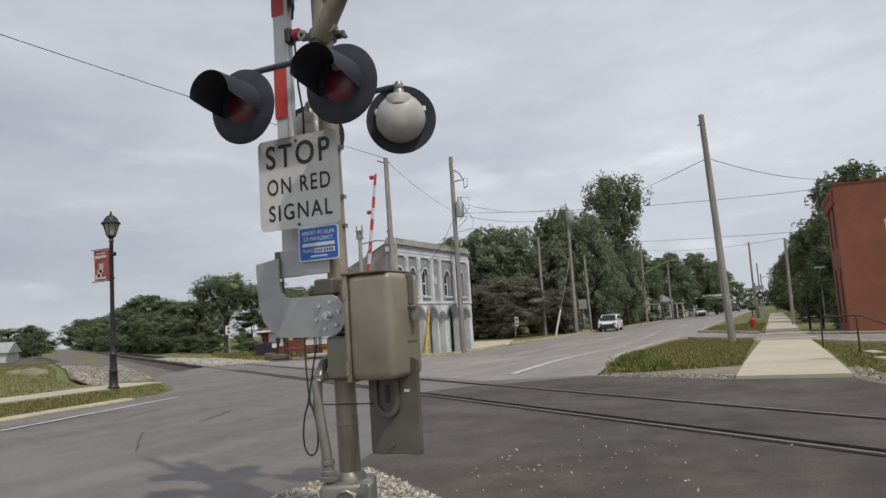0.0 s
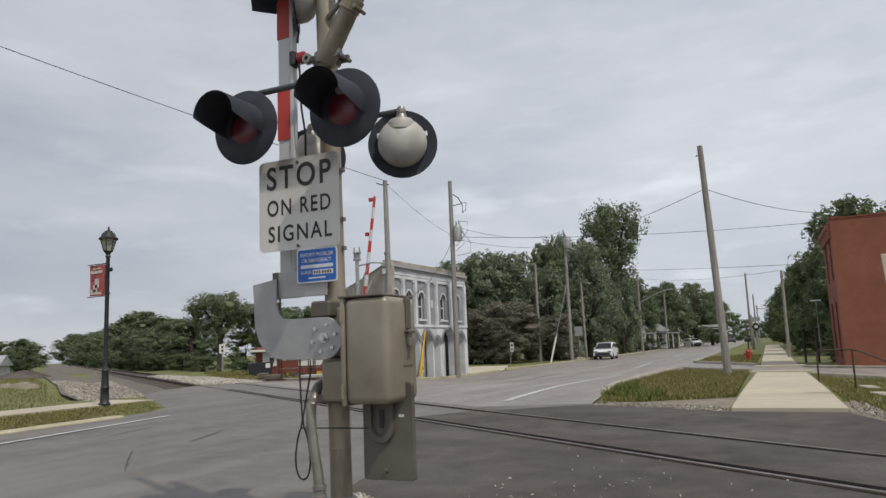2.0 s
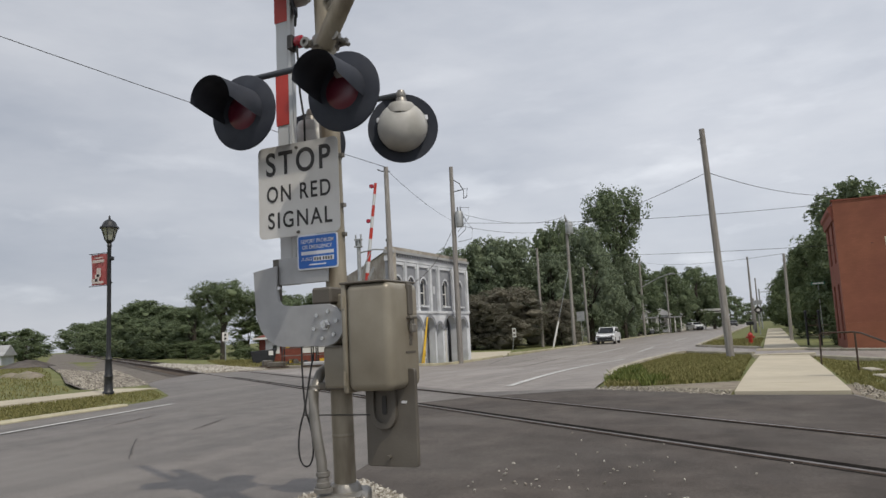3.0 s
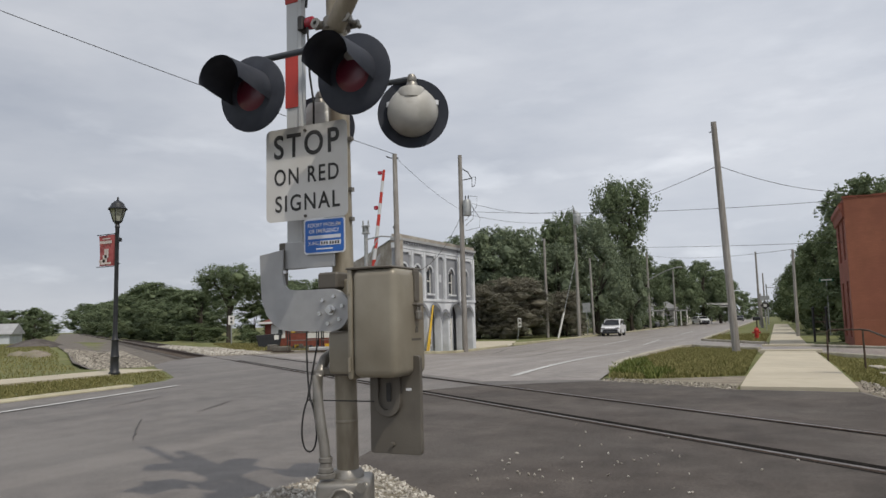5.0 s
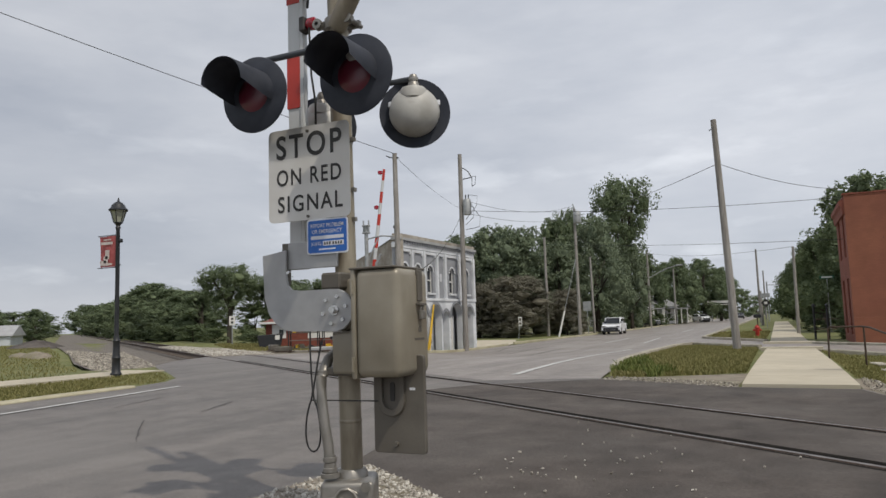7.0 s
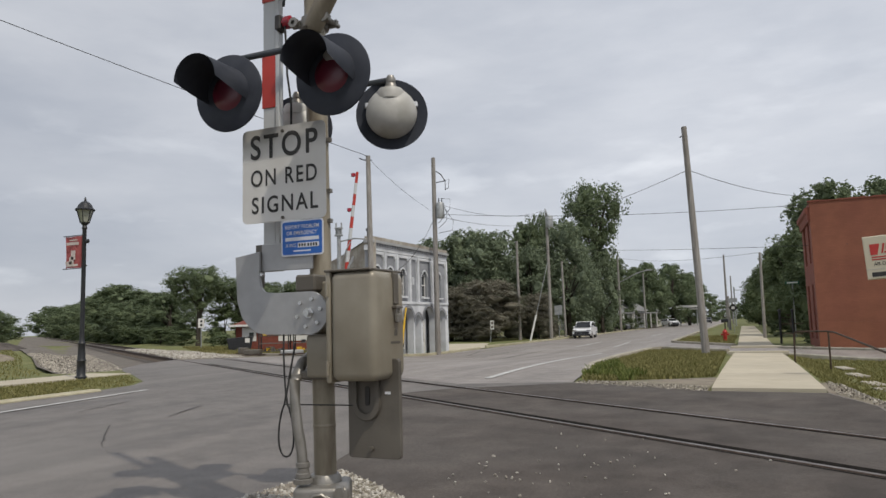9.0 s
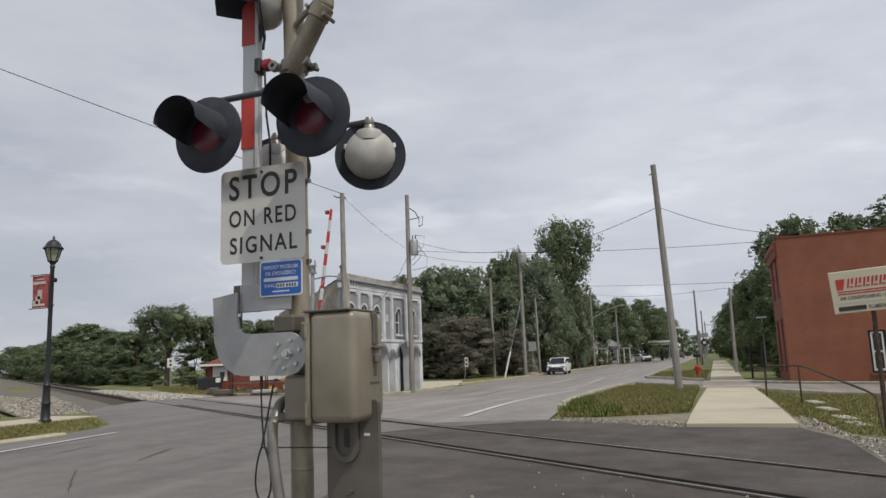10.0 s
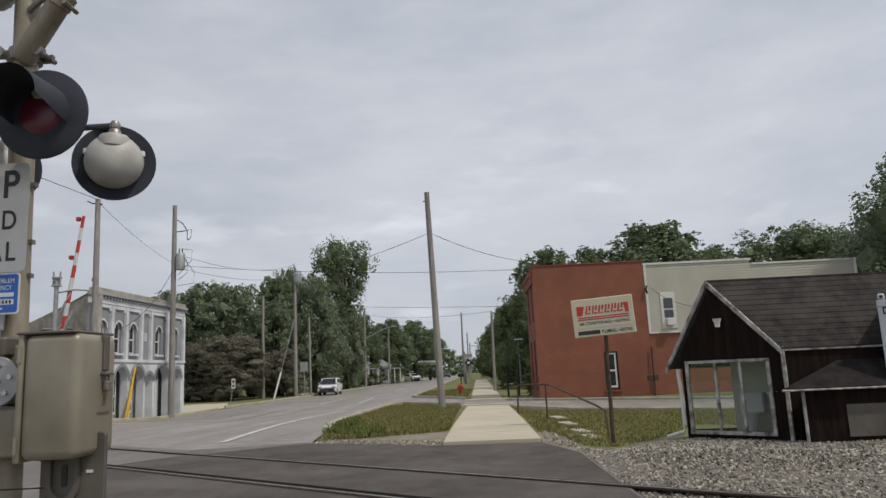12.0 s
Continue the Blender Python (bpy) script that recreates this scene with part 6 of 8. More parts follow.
guy = thing("guy_wire", "pale guarded guy wire staked beside a pole", "guy wire", -19.0, 66.5, -0.62)
part("stay", cyl(B(), (0, 0, 0), (1.55, 1.7, 7.5), 0.03, seg=6), STEEL_G, guy)
part("guard", cyl(B(), (0, 0, 0), (0.5, 0.55, 2.4), 0.09, seg=8), TRIM_W, guy, "white plastic guy guard")
wood_pole(-21.4, 71.1, 10.2, base=-0.62, r=0.16)
wood_pole(-17.6, 75.2, 8.2, (-0.1, 0), base=-0.62, r=0.14)
lamp_pole = wood_pole(-16.2, 103.4, 11.0, base=-0.62, r=0.18, label="wooden utility pole with a street lamp arm")
bm = B()
tube(bm, [(0, 0, 7.0), (2.5, 0, 8.2), (4.0, 0, 8.6)], 0.07)
part("lamp_arm", bm, STEEL_G, lamp_pole, "curved grey lamp arm")
part("lamp_head", box(B(), 3.9, 4.7, -0.15, 0.15, 8.5, 8.7, 0.04), STEEL_G, lamp_pole)
wood_pole(1.13, 51.4, 5.7, (0.05, 0), base=-0.35, r=0.11, label="slim grey pole beside the far sidewalk")
for x, y, h in ((-15.8, 128, 9.5), (-15.6, 160, 10.5), (-15.4, 185, 9.5), (-15.4, 215, 9.5), (-2.2, 110, 10.5), (-2.0, 150, 9.5), (-1.6, 88, 4.0)):
    wood_pole(x, y, h, base=-0.5, r=0.17)

wire((-14.4, 26.4, 8.4), (-20.1, 6.1, 10.6), 0.12)
wire((-1.68, 28.8, 6.86), (-17.4, 68.3, 11.1), 0.35)
wire((-1.68, 28.8, 6.86), (2.98, 37.3, 6.70), 0.22)
wire((-16.8, 39.2, 8.47), (-17.5, 68.3, 12.1), 0.7)
wire((-16.8, 39.2, 7.80), (3.1, 37.1, 6.28), 0.30)
wire((-16.8, 39.2, 7.70), (-17.4, 68.3, 11.0), 0.55)
wire((-21.4, 71.1, 8.8), (4.5, 36.9, 4.30), 0.25)
wire((-16.2, 103.4, 9.9), (1.13, 51.4, 5.3), 0.5)
wire((-17.4, 68.3, 9.2), (-16.2, 103.4, 8.2), 0.7)
wire((-17.4, 68.3, 7.6), (-16.2, 103.4, 6.6), 0.8)
wire((-14.4, 26.4, 8.3), (-16.9, 39.2, 7.9), 0.2, r=0.008)
wire((8.9, 36.8, 5.1), (6.0, 15.0, 2.3), 0.5, r=0.008)
wire((-16.9, 39.2, 7.6), (-17.5, 34.2, 3.9), 0.6, r=0.014)


def build_lantern():
    p = thing("street_lamp", "black iron lantern street lamp with a red banner", "street lamp", -16.39, 13.95, 0.0)
    bm = B()
    lathe(bm, [(0, 0), (0.15, 0), (0.15, 0.06), (0.115, 0.10), (0.105, 0.45), (0.125, 0.48), (0.10, 0.54), (0.085, 0.9), (0.10, 0.94), (0.075, 0.98), (0.060, 1.1), (0.052, 4.0), (0.07, 4.05), (0.05, 4.1), (0.09, 4.16), (0, 4.16)], seg=16)
    part("post", bm, IRON, p, "fluted black iron post", True)
    bm = B()
    lathe(bm, [(0.095, 4.16), (0.11, 4.18), (0.115, 4.2)], seg=6)
    for k in range(6):
        a = radians(60 * k)
        cyl(bm, (0.11 * math.cos(a), 0.11 * math.sin(a), 4.18), (0.215 * math.cos(a), 0.215 * math.sin(a), 4.54), 0.012, seg=5)
    lan = part("lantern_frame", bm, IRON, p, "black lantern frame")
    part("lantern_glass", lathe(B(), [(0.10, 4.19), (0.20, 4.53)], seg=6), FROST, lan, "frosted lantern glass")
    bm = B()
    lathe(bm, [(0.25, 4.52), (0.255, 4.55), (0.20, 4.60), (0.17, 4.68), (0.10, 4.75), (0.03, 4.79), (0.025, 4.86), (0.0, 4.9)], seg=18)
    part("lantern_roof", bm, IRON, lan, "domed black lantern roof", True)
    for z in (3.86, 2.96):
        part("banner_arm", cyl(B(), (0.0, 0, z), (-0.78, 0, z), 0.012, seg=6), IRON, p)
    bm = B()
    g = [[bm.verts.new((-0.06 - 0.64 * i / 8, 0.03 * math.sin(i * 0.9 + j * 0.3), 2.98 + 0.86 * j / 8)) for j in range(9)] for i in range(9)]
    for a, b in zip(g, g[1:]):
        for j in range(8):
            bm.faces.new((a[j], b[j], b[j + 1], a[j + 1]))
    ban = part("banner", bm, BANNER, p, "faded red fabric banner")
    for u0, u1, v0, v1 in ((-0.62, -0.16, 3.60, 3.68), (-0.52, -0.22, 3.72, 3.75), (-0.60, -0.18, 3.02, 3.08), (-0.50, -0.34, 3.08, 3.28), (-0.44, -0.28, 3.2, 3.45), (-0.64, -0.40, 3.08, 3.16)):
        part("print", box(B(), u0, u1, -0.042, -0.036, v0, v1), BANNER_W, ban, "pale printed shape")
    bm = B()
    lathe(bm, [(0, -0.06), (0.05, -0.05), (0.06, 0), (0.05, 0.05), (0, 0.06)], pose(0.11, 0, 3.68), 10)
    lathe(bm, [(0, -0.03), (0.04, 0), (0, 0.03)], pose(0.08, 0, 3.02), 8)
    part("speaker", bm, IRON, p, "small black loudspeaker")


build_lantern()


# ---- the crossing gate on the other side of the street ----
def build_far_gate():
    g = thing("crossing_gate", "far railway crossing gate with raised striped arm", "crossing gate", -14.35, 24.05, 0.0)
    part("mast", cyl(B(), (-0.15, 0, 0), (-0.15, 0, 5.0), 0.075, seg=12), STEEL_G, g, "grey steel mast")
    part("housing", box(B(), -0.35, 0.25, -0.2, 0.2, 1.0, 1.75, 0.05, 2), STEEL_G, g, "grey gate mechanism")
    a, b = Vector((-0.05, 0, 1.9)), Vector((0.58, 0.25, 7.26))
    n = 12
    for i in range(n):
        p, q = a + (b - a) * (i / n), a + (b - a) * ((i + 1) / n)
        part("arm_band", cyl(B(), p, q, 0.09 - 0.003 * i, 0.09 - 0.003 * (i + 1), seg=8), STRIPE_R if i % 2 else STRIPE_W, g)
    for f in (0.72, 0.98):
        p = a + (b - a) * f
        bm = B()
        lathe(bm, [(0, -0.09), (0.09, -0.06), (0.09, 0.06), (0, 0.09)], pose(p.x - 0.17, p.y, p.z), 10)
        part("arm_lamp", bm, RED_LAMP, g)
    for x in (-0.62, 0.32):
        m = pose(x, 0.15, 3.0, -90)
        bm = B()
        lathe(bm, [(0, 0.02), (0.25, 0.015), (0.25, -0.01), (0, -0.01)], m, 20)
        li = part("light", bm, BLACK, g, "black signal disc seen from behind")
        part("lamp_housing", lathe(B(), [(0.14, -0.01), (0.13, -0.08), (0.07, -0.14), (0, -0.15)], m, 14), STEEL_G, li)
    part("cross_arm", cyl(B(), (-0.62, 0.1, 3.28), (0.32, 0.1, 3.28), 0.03, seg=8), STEEL_G, g)
    bm = B()
    tube(bm, [(-0.15, 0, 4.5), (0.5, 0.1, 4.6), (0.95, 0.2, 4.55)], 0.03)
    tube(bm, [(-0.1, 0, 3.6), (0.2, 0, 4.2), (0.32, 0.1, 4.5)], 0.025)
    part("stay", bm, STEEL_G, g, "grey stay arm")
    for z in (4.72, 5.0):
        part("top_bracket", box(B(), -0.29, -0.01, -0.1, 0.1, z, z + 0.06, 0.01), STEEL_G, g, "grey mast top bracket")
    for x in (-0.27, -0.03):
        part("bracket_rod", cyl(B(), (x, 0, 4.75), (x, 0, 5.25), 0.03, seg=8), STEEL_G, g)
    part("brace", cyl(B(), (-0.15, 0, 2.5), (0.42, 0.1, 3.9), 0.05, seg=8), STEEL_G, g, "slanting grey brace")
    part("brace", cyl(B(), (-0.15, 0, 3.1), (0.40, 0.1, 3.75), 0.04, seg=8), STEEL_G, g, "slanting grey brace")
    bm = B()
    prism(bm, [(-0.75, 1.5), (-0.35, 1.35), (0.1, 1.45), (0.1, 1.75), (-0.35, 1.7), (-0.4, 2.1), (-0.75, 2.1)], (0, -0.25, 0), (1, 0, 0), (0, 0, 1), 0.04)
    part("counterweight", bm, GALV, g, "flat galvanised counterweight arm")
    for x, z in ((-0.45, 2.35), (0.12, 2.4)):
        bm = B()
        lathe(bm, [(0, 0.1), (0.1, 0.08), (0.13, 0.0), (0.1, -0.1), (0, -0.12)], pose(x, -0.1, z), 12)
        part("lamp", bm, IRON, g, "small dark lamp")


build_far_gate()


# ---- shop sign on its post ----
def build_shop_sign():
    s = thing("shop_sign", "cream and red shop sign box on a rusty post", "sign", 2.72, 15.13, -0.40, -9)
    part("post", cyl(B(), (-0.02, 0, 0), (0.0, 0.0, 2.3), 0.045, 0.04, seg=10), RAIL, s, "rusty steel post")
    sx, cz = 1.27, 2.58
    tilt = radians(3.0)
    X, Z = Vector((math.cos(tilt), 0, math.sin(tilt))), Vector((-math.sin(tilt), 0, math.cos(tilt)))
    o = Vector((-0.02, -0.09, 2.6))

    def panel(name, u0, u1, v0, v1, d, material, parent, label="", bevel=0.0):
        return part(name, prism(B(), [(u0, v0), (u1, v0), (u1, v1), (u0, v1)], o + Vector((0, -d, 0)), X, Z, -(0.2 + d) if name == "sign_box" else -0.002, bevel), material, parent, label)
    bx = panel("sign_box", -0.63, 0.63, -0.39, 0.40, 0.0, CREAM, s, "cream plastic sign box", 0.012)
    panel("divider", -0.63, 0.63, -0.215, -0.20, 0.004, SIDING, bx)
    # red device: two slanted blocks and a row of bars where a trade name stands
    for poly in ([(-0.53, 0.25), (-0.37, 0.25), (-0.42, 0.05), (-0.53, 0.05)], [(0.43, 0.25), (0.53, 0.25), (0.53, 0.05), (0.46, 0.05)]):
        part("red_block", prism(B(), poly, o + Vector((0, -0.003, 0)), X, Z, 0.002), SHOP_RED, bx, "red slanted block")
    for k in range(6):
        u = -0.36 + k * 0.131
        part("red_bar", prism(B(), [(u, 0.075), (u + 0.032, 0.075), (u + 0.072, 0.25), (u + 0.040, 0.25)], o + Vector((0, -0.003, 0)), X, Z, 0.002), SHOP_RED, bx)
        part("red_bar", prism(B(), [(u + 0.045, 0.075), (u + 0.105, 0.075), (u + 0.112, 0.105), (u + 0.052, 0.105)], o + Vector((0, -0.003, 0)), X, Z, 0.002), SHOP_RED, bx)
        part("red_bar", prism(B(), [(u + 0.075, 0.145), (u + 0.112, 0.145), (u + 0.136, 0.25), (u + 0.099, 0.25)], o + Vector((0, -0.003, 0)), X, Z, 0.002), SHOP_RED, bx)
    for v in (0.0, -0.045):
        part("red_line", prism(B(), [(-0.52, v), (0.53, v), (0.53, v + 0.022), (-0.52, v + 0.022)], o + Vector((0, -0.003, 0)), X, Z, 0.002), SHOP_RED, bx)
    letters("AIR CONDITIONING \u2022 HEATING", 1.02, 0.062, o + X * -0.50 + Z * -0.145 + Vector((0, -0.004, 0)), X, Z, INK, bx, bold=0.02)
    part("bar", prism(B(), [(-0.55, -0.345), (-0.10, -0.345), (-0.10, -0.265), (-0.55, -0.265)], o + Vector((0, -0.003, 0)), X, Z, 0.002), INK, bx)
    letters("PLUMBING \u2022 HEATING", 0.62, 0.08, o + X * -0.06 + Z * -0.345 + Vector((0, -0.004, 0)), X, Z, INK, bx, bold=0.012)


build_shop_sign()


# ---- handrail and steps beside the sidewalk ----
h = thing("handrail", "rusty pipe handrail beside the sidewalk steps", "handrail", 0, 0, 0)
bm = B()
tube(bm, [(1.22, 23.2, -0.25), (1.24, 23.2, 0.62), (1.30, 23.18, 0.68), (2.05, 22.95, 0.68), (2.2, 22.4, 0.66), (2.72, 17.0, 0.28), (2.80, 16.4, 0.2), (2.80, 16.1, -0.42)], 0.026, 8)
part("top_pipe", bm, RAIL, h)
part("post", cyl(B(), (2.1, 22.9, -0.42), (2.1, 22.9, 0.68), 0.026, seg=8), RAIL, h)
for k, (x, y) in enumerate(((2.46, 23.2), (2.47, 20.8), (2.5, 18.4), (2.52, 17.0))):
    st = thing("stone_step", "small weathered concrete step in the grass", "step", x, y, -0.42, 8, group="garden steps")
    part("step_block", box(B(), -0.16, 0.16, -0.5, 0.5, 0.0, 0.07 - 0.01 * k, 0.015), KERB, st)

# ---- hydrant, mailbox, small signs, fence ----
hy = thing("fire_hydrant", "red cast iron fire hydrant in the grass", "hydrant", -1.23, 48.4, -0.36)
bm = B()
lathe(bm, [(0, 0), (0.17, 0), (0.17, 0.06), (0.12, 0.08), (0.12, 0.48), (0.16, 0.5), (0.16, 0.54), (0.13, 0.62), (0.05, 0.68), (0.04, 0.73), (0, 0.73)], seg=16)
part("barrel", bm, HYDRANT, hy, "", True)
part("nozzle", cyl(B(), (-0.25, 0, 0.4), (0.25, 0, 0.4), 0.06, seg=10), HYDRANT, hy)
part("nozzle", cyl(B(), (0, -0.24, 0.36), (0, 0, 0.36), 0.08, seg=10), HYDRANT, hy)


def post_sign(name, label, x, y, h, w, hh, face, back=None, z=None, diamond=False, lean=0.0, rz=0.0, bars=()):
    z = ground_z(x, y) if z is None else z
    s = thing(name, label, "sign", x, y, z, rz)
    part("post", cyl(B(), (0, 0, -0.05), (lean, 0, h), 0.035, seg=8), STEEL_G, s)
    poly = [(0, -hh / 2), (w / 2, 0), (0, hh / 2), (-w / 2, 0)] if diamond else rounded(w, hh, 0.03, 3)
    p = part("sign_face", prism(B(), poly, (lean, -0.04, h - hh / 2), (1, 0, 0), (0, 0, 1), 0.01), face, s)
    for u0, u1, v0, v1, mm in bars:
        part("bar", box(B(), lean + u0, lean + u1, -0.056, -0.051, h - hh / 2 + v0, h - hh / 2 + v1), mm, p)
    return s


post_sign("parking_sign", "small white parking sign on a leaning post", -22.1, 63.7, 2.0, 0.35, 0.85, TRIM_W, lean=0.25, bars=((-0.1, 0.1, 0.05, 0.3, PLATE), (-0.1, 0.1, -0.3, -0.1, PLATE)))
post_sign("road_sign", "grey back of a square road sign", -17.4, 71.6, 3.35, 0.8, 0.95, STEEL_G)
post_sign("number_sign", "small white trackside sign with dark marks", -33.8, 38.2, 2.1, 0.4, 0.62, TRIM_W, z=-0.1, rz=40, bars=((-0.07, 0.07, 0.05, 0.2, INK), (-0.07, 0.07, -0.2, -0.05, INK)))
ss = post_sign("street_sign", "green street name sign on a grey post", 3.27, 56.5, 3.9, 0.9, 0.2, GREEN_SIGN, z=-0.38, bars=((-0.35, 0.35, -0.05, 0.05, TRIM_W),))
rt = post_sign("route_sign", "black and white diamond route sign under a white panel", -0.98, 75.0, 2.75, 0.85, 0.85, INK, z=-0.36, diamond=True, bars=((-0.14, 0.14, -0.12, 0.12, TRIM_W),))
part("upper_panel", box(B(), -0.42, 0.42, -0.05, -0.03, 2.85, 3.25), STEEL_G, rt)
mb = thing("mailbox", "dark mailbox on a wooden post", "mailbox", -1.6, 66.0, -0.36)
part("post", box(B(), -0.05, 0.05, -0.05, 0.05, 0, 1.0), BARK, mb)
part("box", box(B(), -0.3, 0.3, -0.15, 0.15, 1.0, 1.3, 0.06, 2), IRON, mb)
for k, (x, y) in enumerate(((1.75, 43.5), (2.35, 42.8))):
    fp = thing("fence_post", "dark iron fence post beside the sidewalk", "post", x, y, -0.4, group="iron posts")
    part("post", cyl(B(), (0, 0, 0), (0, 0, 1.75), 0.06, seg=8), IRON, fp)
    part("cap", lathe(B(), [(0, 1.9), (0.09, 1.82), (0.09, 1.75), (0, 1.75)], seg=8), IRON, fp)
fe = thing("pipe_fence", "dark pipe fence along the yard", "fence", 1.6, 44, -0.4)
for z in (0.5, 1.05):
    part("fence_rail", cyl(B(), (0.2, 0.5, z), (7.0, 0.5, z), 0.025, seg=6), RAIL, fe)
for x in (0.2, 2.0, 3.8, 5.6, 7.0):
    part("fence_post", cyl(B(), (x, 0.5, 0), (x, 0.5, 1.1), 0.03, seg=6), RAIL, fe)
ar = thing("sign_arm", "far traffic arm over the verge", "signal arm", -1.2, 118.0, -0.4)
part("post", cyl(B(), (0, 0, 0), (0, 0, 6.0), 0.1, seg=8), STEEL_G, ar)
part("arm", cyl(B(), (0, 0, 5.5), (4.6, 0, 5.4), 0.06, seg=6), STEEL_G, ar)
ym = thing("utility_marker", "small yellow utility marker in the grass", "marker", -18.7, 11.3, -0.05)
part("marker_body", box(B(), -0.07, 0.07, -0.04, 0.04, 0, 0.17, 0.02), YELLOW, ym)


# ---- vehicles ----
def car(name, label, x, y, z, rz, paint, L=4.55, W=1.82, Ht=1.66):
    c = thing(name, label, "car", x, y, z, rz)
    # side outline, front at -y
    low = [(-L / 2, 0.42), (-L / 2 + 0.05, 0.78), (-L / 2 + 0.25, 0.93), (-L / 2 + 1.15, 1.06), (L / 2 - 0.1, 1.06), (L / 2, 0.85), (L / 2, 0.38), (L / 2 - 0.2, 0.26), (-L / 2 + 0.2, 0.26)]
    body = part("body", prism(B(), low, (-W / 2, 0, 0), (0, 1, 0), (0, 0, 1), W, 0.05), paint, c)
    cab = [(-L / 2 + 1.0, 1.04), (-L / 2 + 1.75, Ht - 0.06), (-L / 2 + 2.3, Ht), (L / 2 - 0.55, Ht - 0.04), (L / 2 - 0.12, 1.04)]
    part("roof", prism(B(), cab, (-W / 2 + 0.1, 0, 0), (0, 1, 0), (0, 0, 1), W - 0.2, 0.08), paint, c)
    gl = [(-L / 2 + 1.12, 1.07), (-L / 2 + 1.74, Ht - 0.14), (L / 2 - 0.68, Ht - 0.16), (L / 2 - 0.3, 1.07)]
    part("side_glass", prism(B(), gl, (-W / 2 + 0.075, 0, 0), (0, 1, 0), (0, 0, 1), W - 0.15), CAR_GLASS, c, "dark side windows")
    bm = B()
    ws = [(-0.76, -L / 2 + 0.98, 1.05), (0.76, -L / 2 + 0.98, 1.05), (0.64, -L / 2 + 1.70, Ht - 0.09), (-0.64, -L / 2 + 1.70, Ht - 0.09)]
    bm.faces.new([bm.verts.new((a, b - 0.05, d + 0.03)) for a, b, d in ws])
    part("windscreen", bm, CAR_GLASS, c, "dark windscreen")
    part("grille", box(B(), -0.5, 0.5, -L / 2 - 0.02, -L / 2 + 0.1, 0.70, 0.77, 0.02), CHROME, c, "bright grille bar")
    part("air_intake", box(B(), -0.72, 0.72, -L / 2 - 0.03, -L / 2 + 0.1, 0.46, 0.66, 0.02), CAR_DARK, c, "dark air intake")
    part("bumper", box(B(), -W / 2 + 0.05, W / 2 - 0.05, -L / 2 - 0.04, -L / 2 + 0.2, 0.26, 0.45, 0.04), CAR_DARK, c, "dark lower bumper")
    for k in (-1, 1):
        part("headlight", box(B(), k * 0.68 - 0.2, k * 0.68 + 0.2, -L / 2 - 0.01, -L / 2 + 0.25, 0.70, 0.86, 0.04), CHROME, c, "clear headlight")
        part("mirror", box(B(), k * (W / 2 + 0.02) - 0.1, k * (W / 2 + 0.02) + 0.1, -L / 2 + 1.35, -L / 2 + 1.5, 1.05, 1.2, 0.03), paint, c)
        for yy in (-L / 2 + 0.85, L / 2 - 0.85):
            wh = part("wheel", cyl(B(), (k * (W / 2 - 0.22), yy, 0.34), (k * (W / 2 + 0.01), yy, 0.34), 0.34, seg=20), TYRE, c, "black tyre")
            part("rim", cyl(B(), (k * (W / 2 - 0.1), yy, 0.34), (k * (W / 2 + 0.018), yy, 0.34), 0.22, seg=14), CHROME, wh, "alloy rim")
    return c


car("white_suv", "white sport utility car at the kerb", -15.0, 72.6, -0.62, 3, CAR_WHITE)
car("dark_car", "dark car parked far beyond the pole", -18.6, 112.0, -0.55, 80, CAR_DARK, Ht=1.5)
car("dark_car", "dark car far down the street", -8.4, 190.0, -0.5, 0, CAR_DARK, Ht=1.45)
car("pale_car", "pale car parked under the far canopy", -13.5, 147.0, -0.5, 30, CAR_WHITE, Ht=1.5)


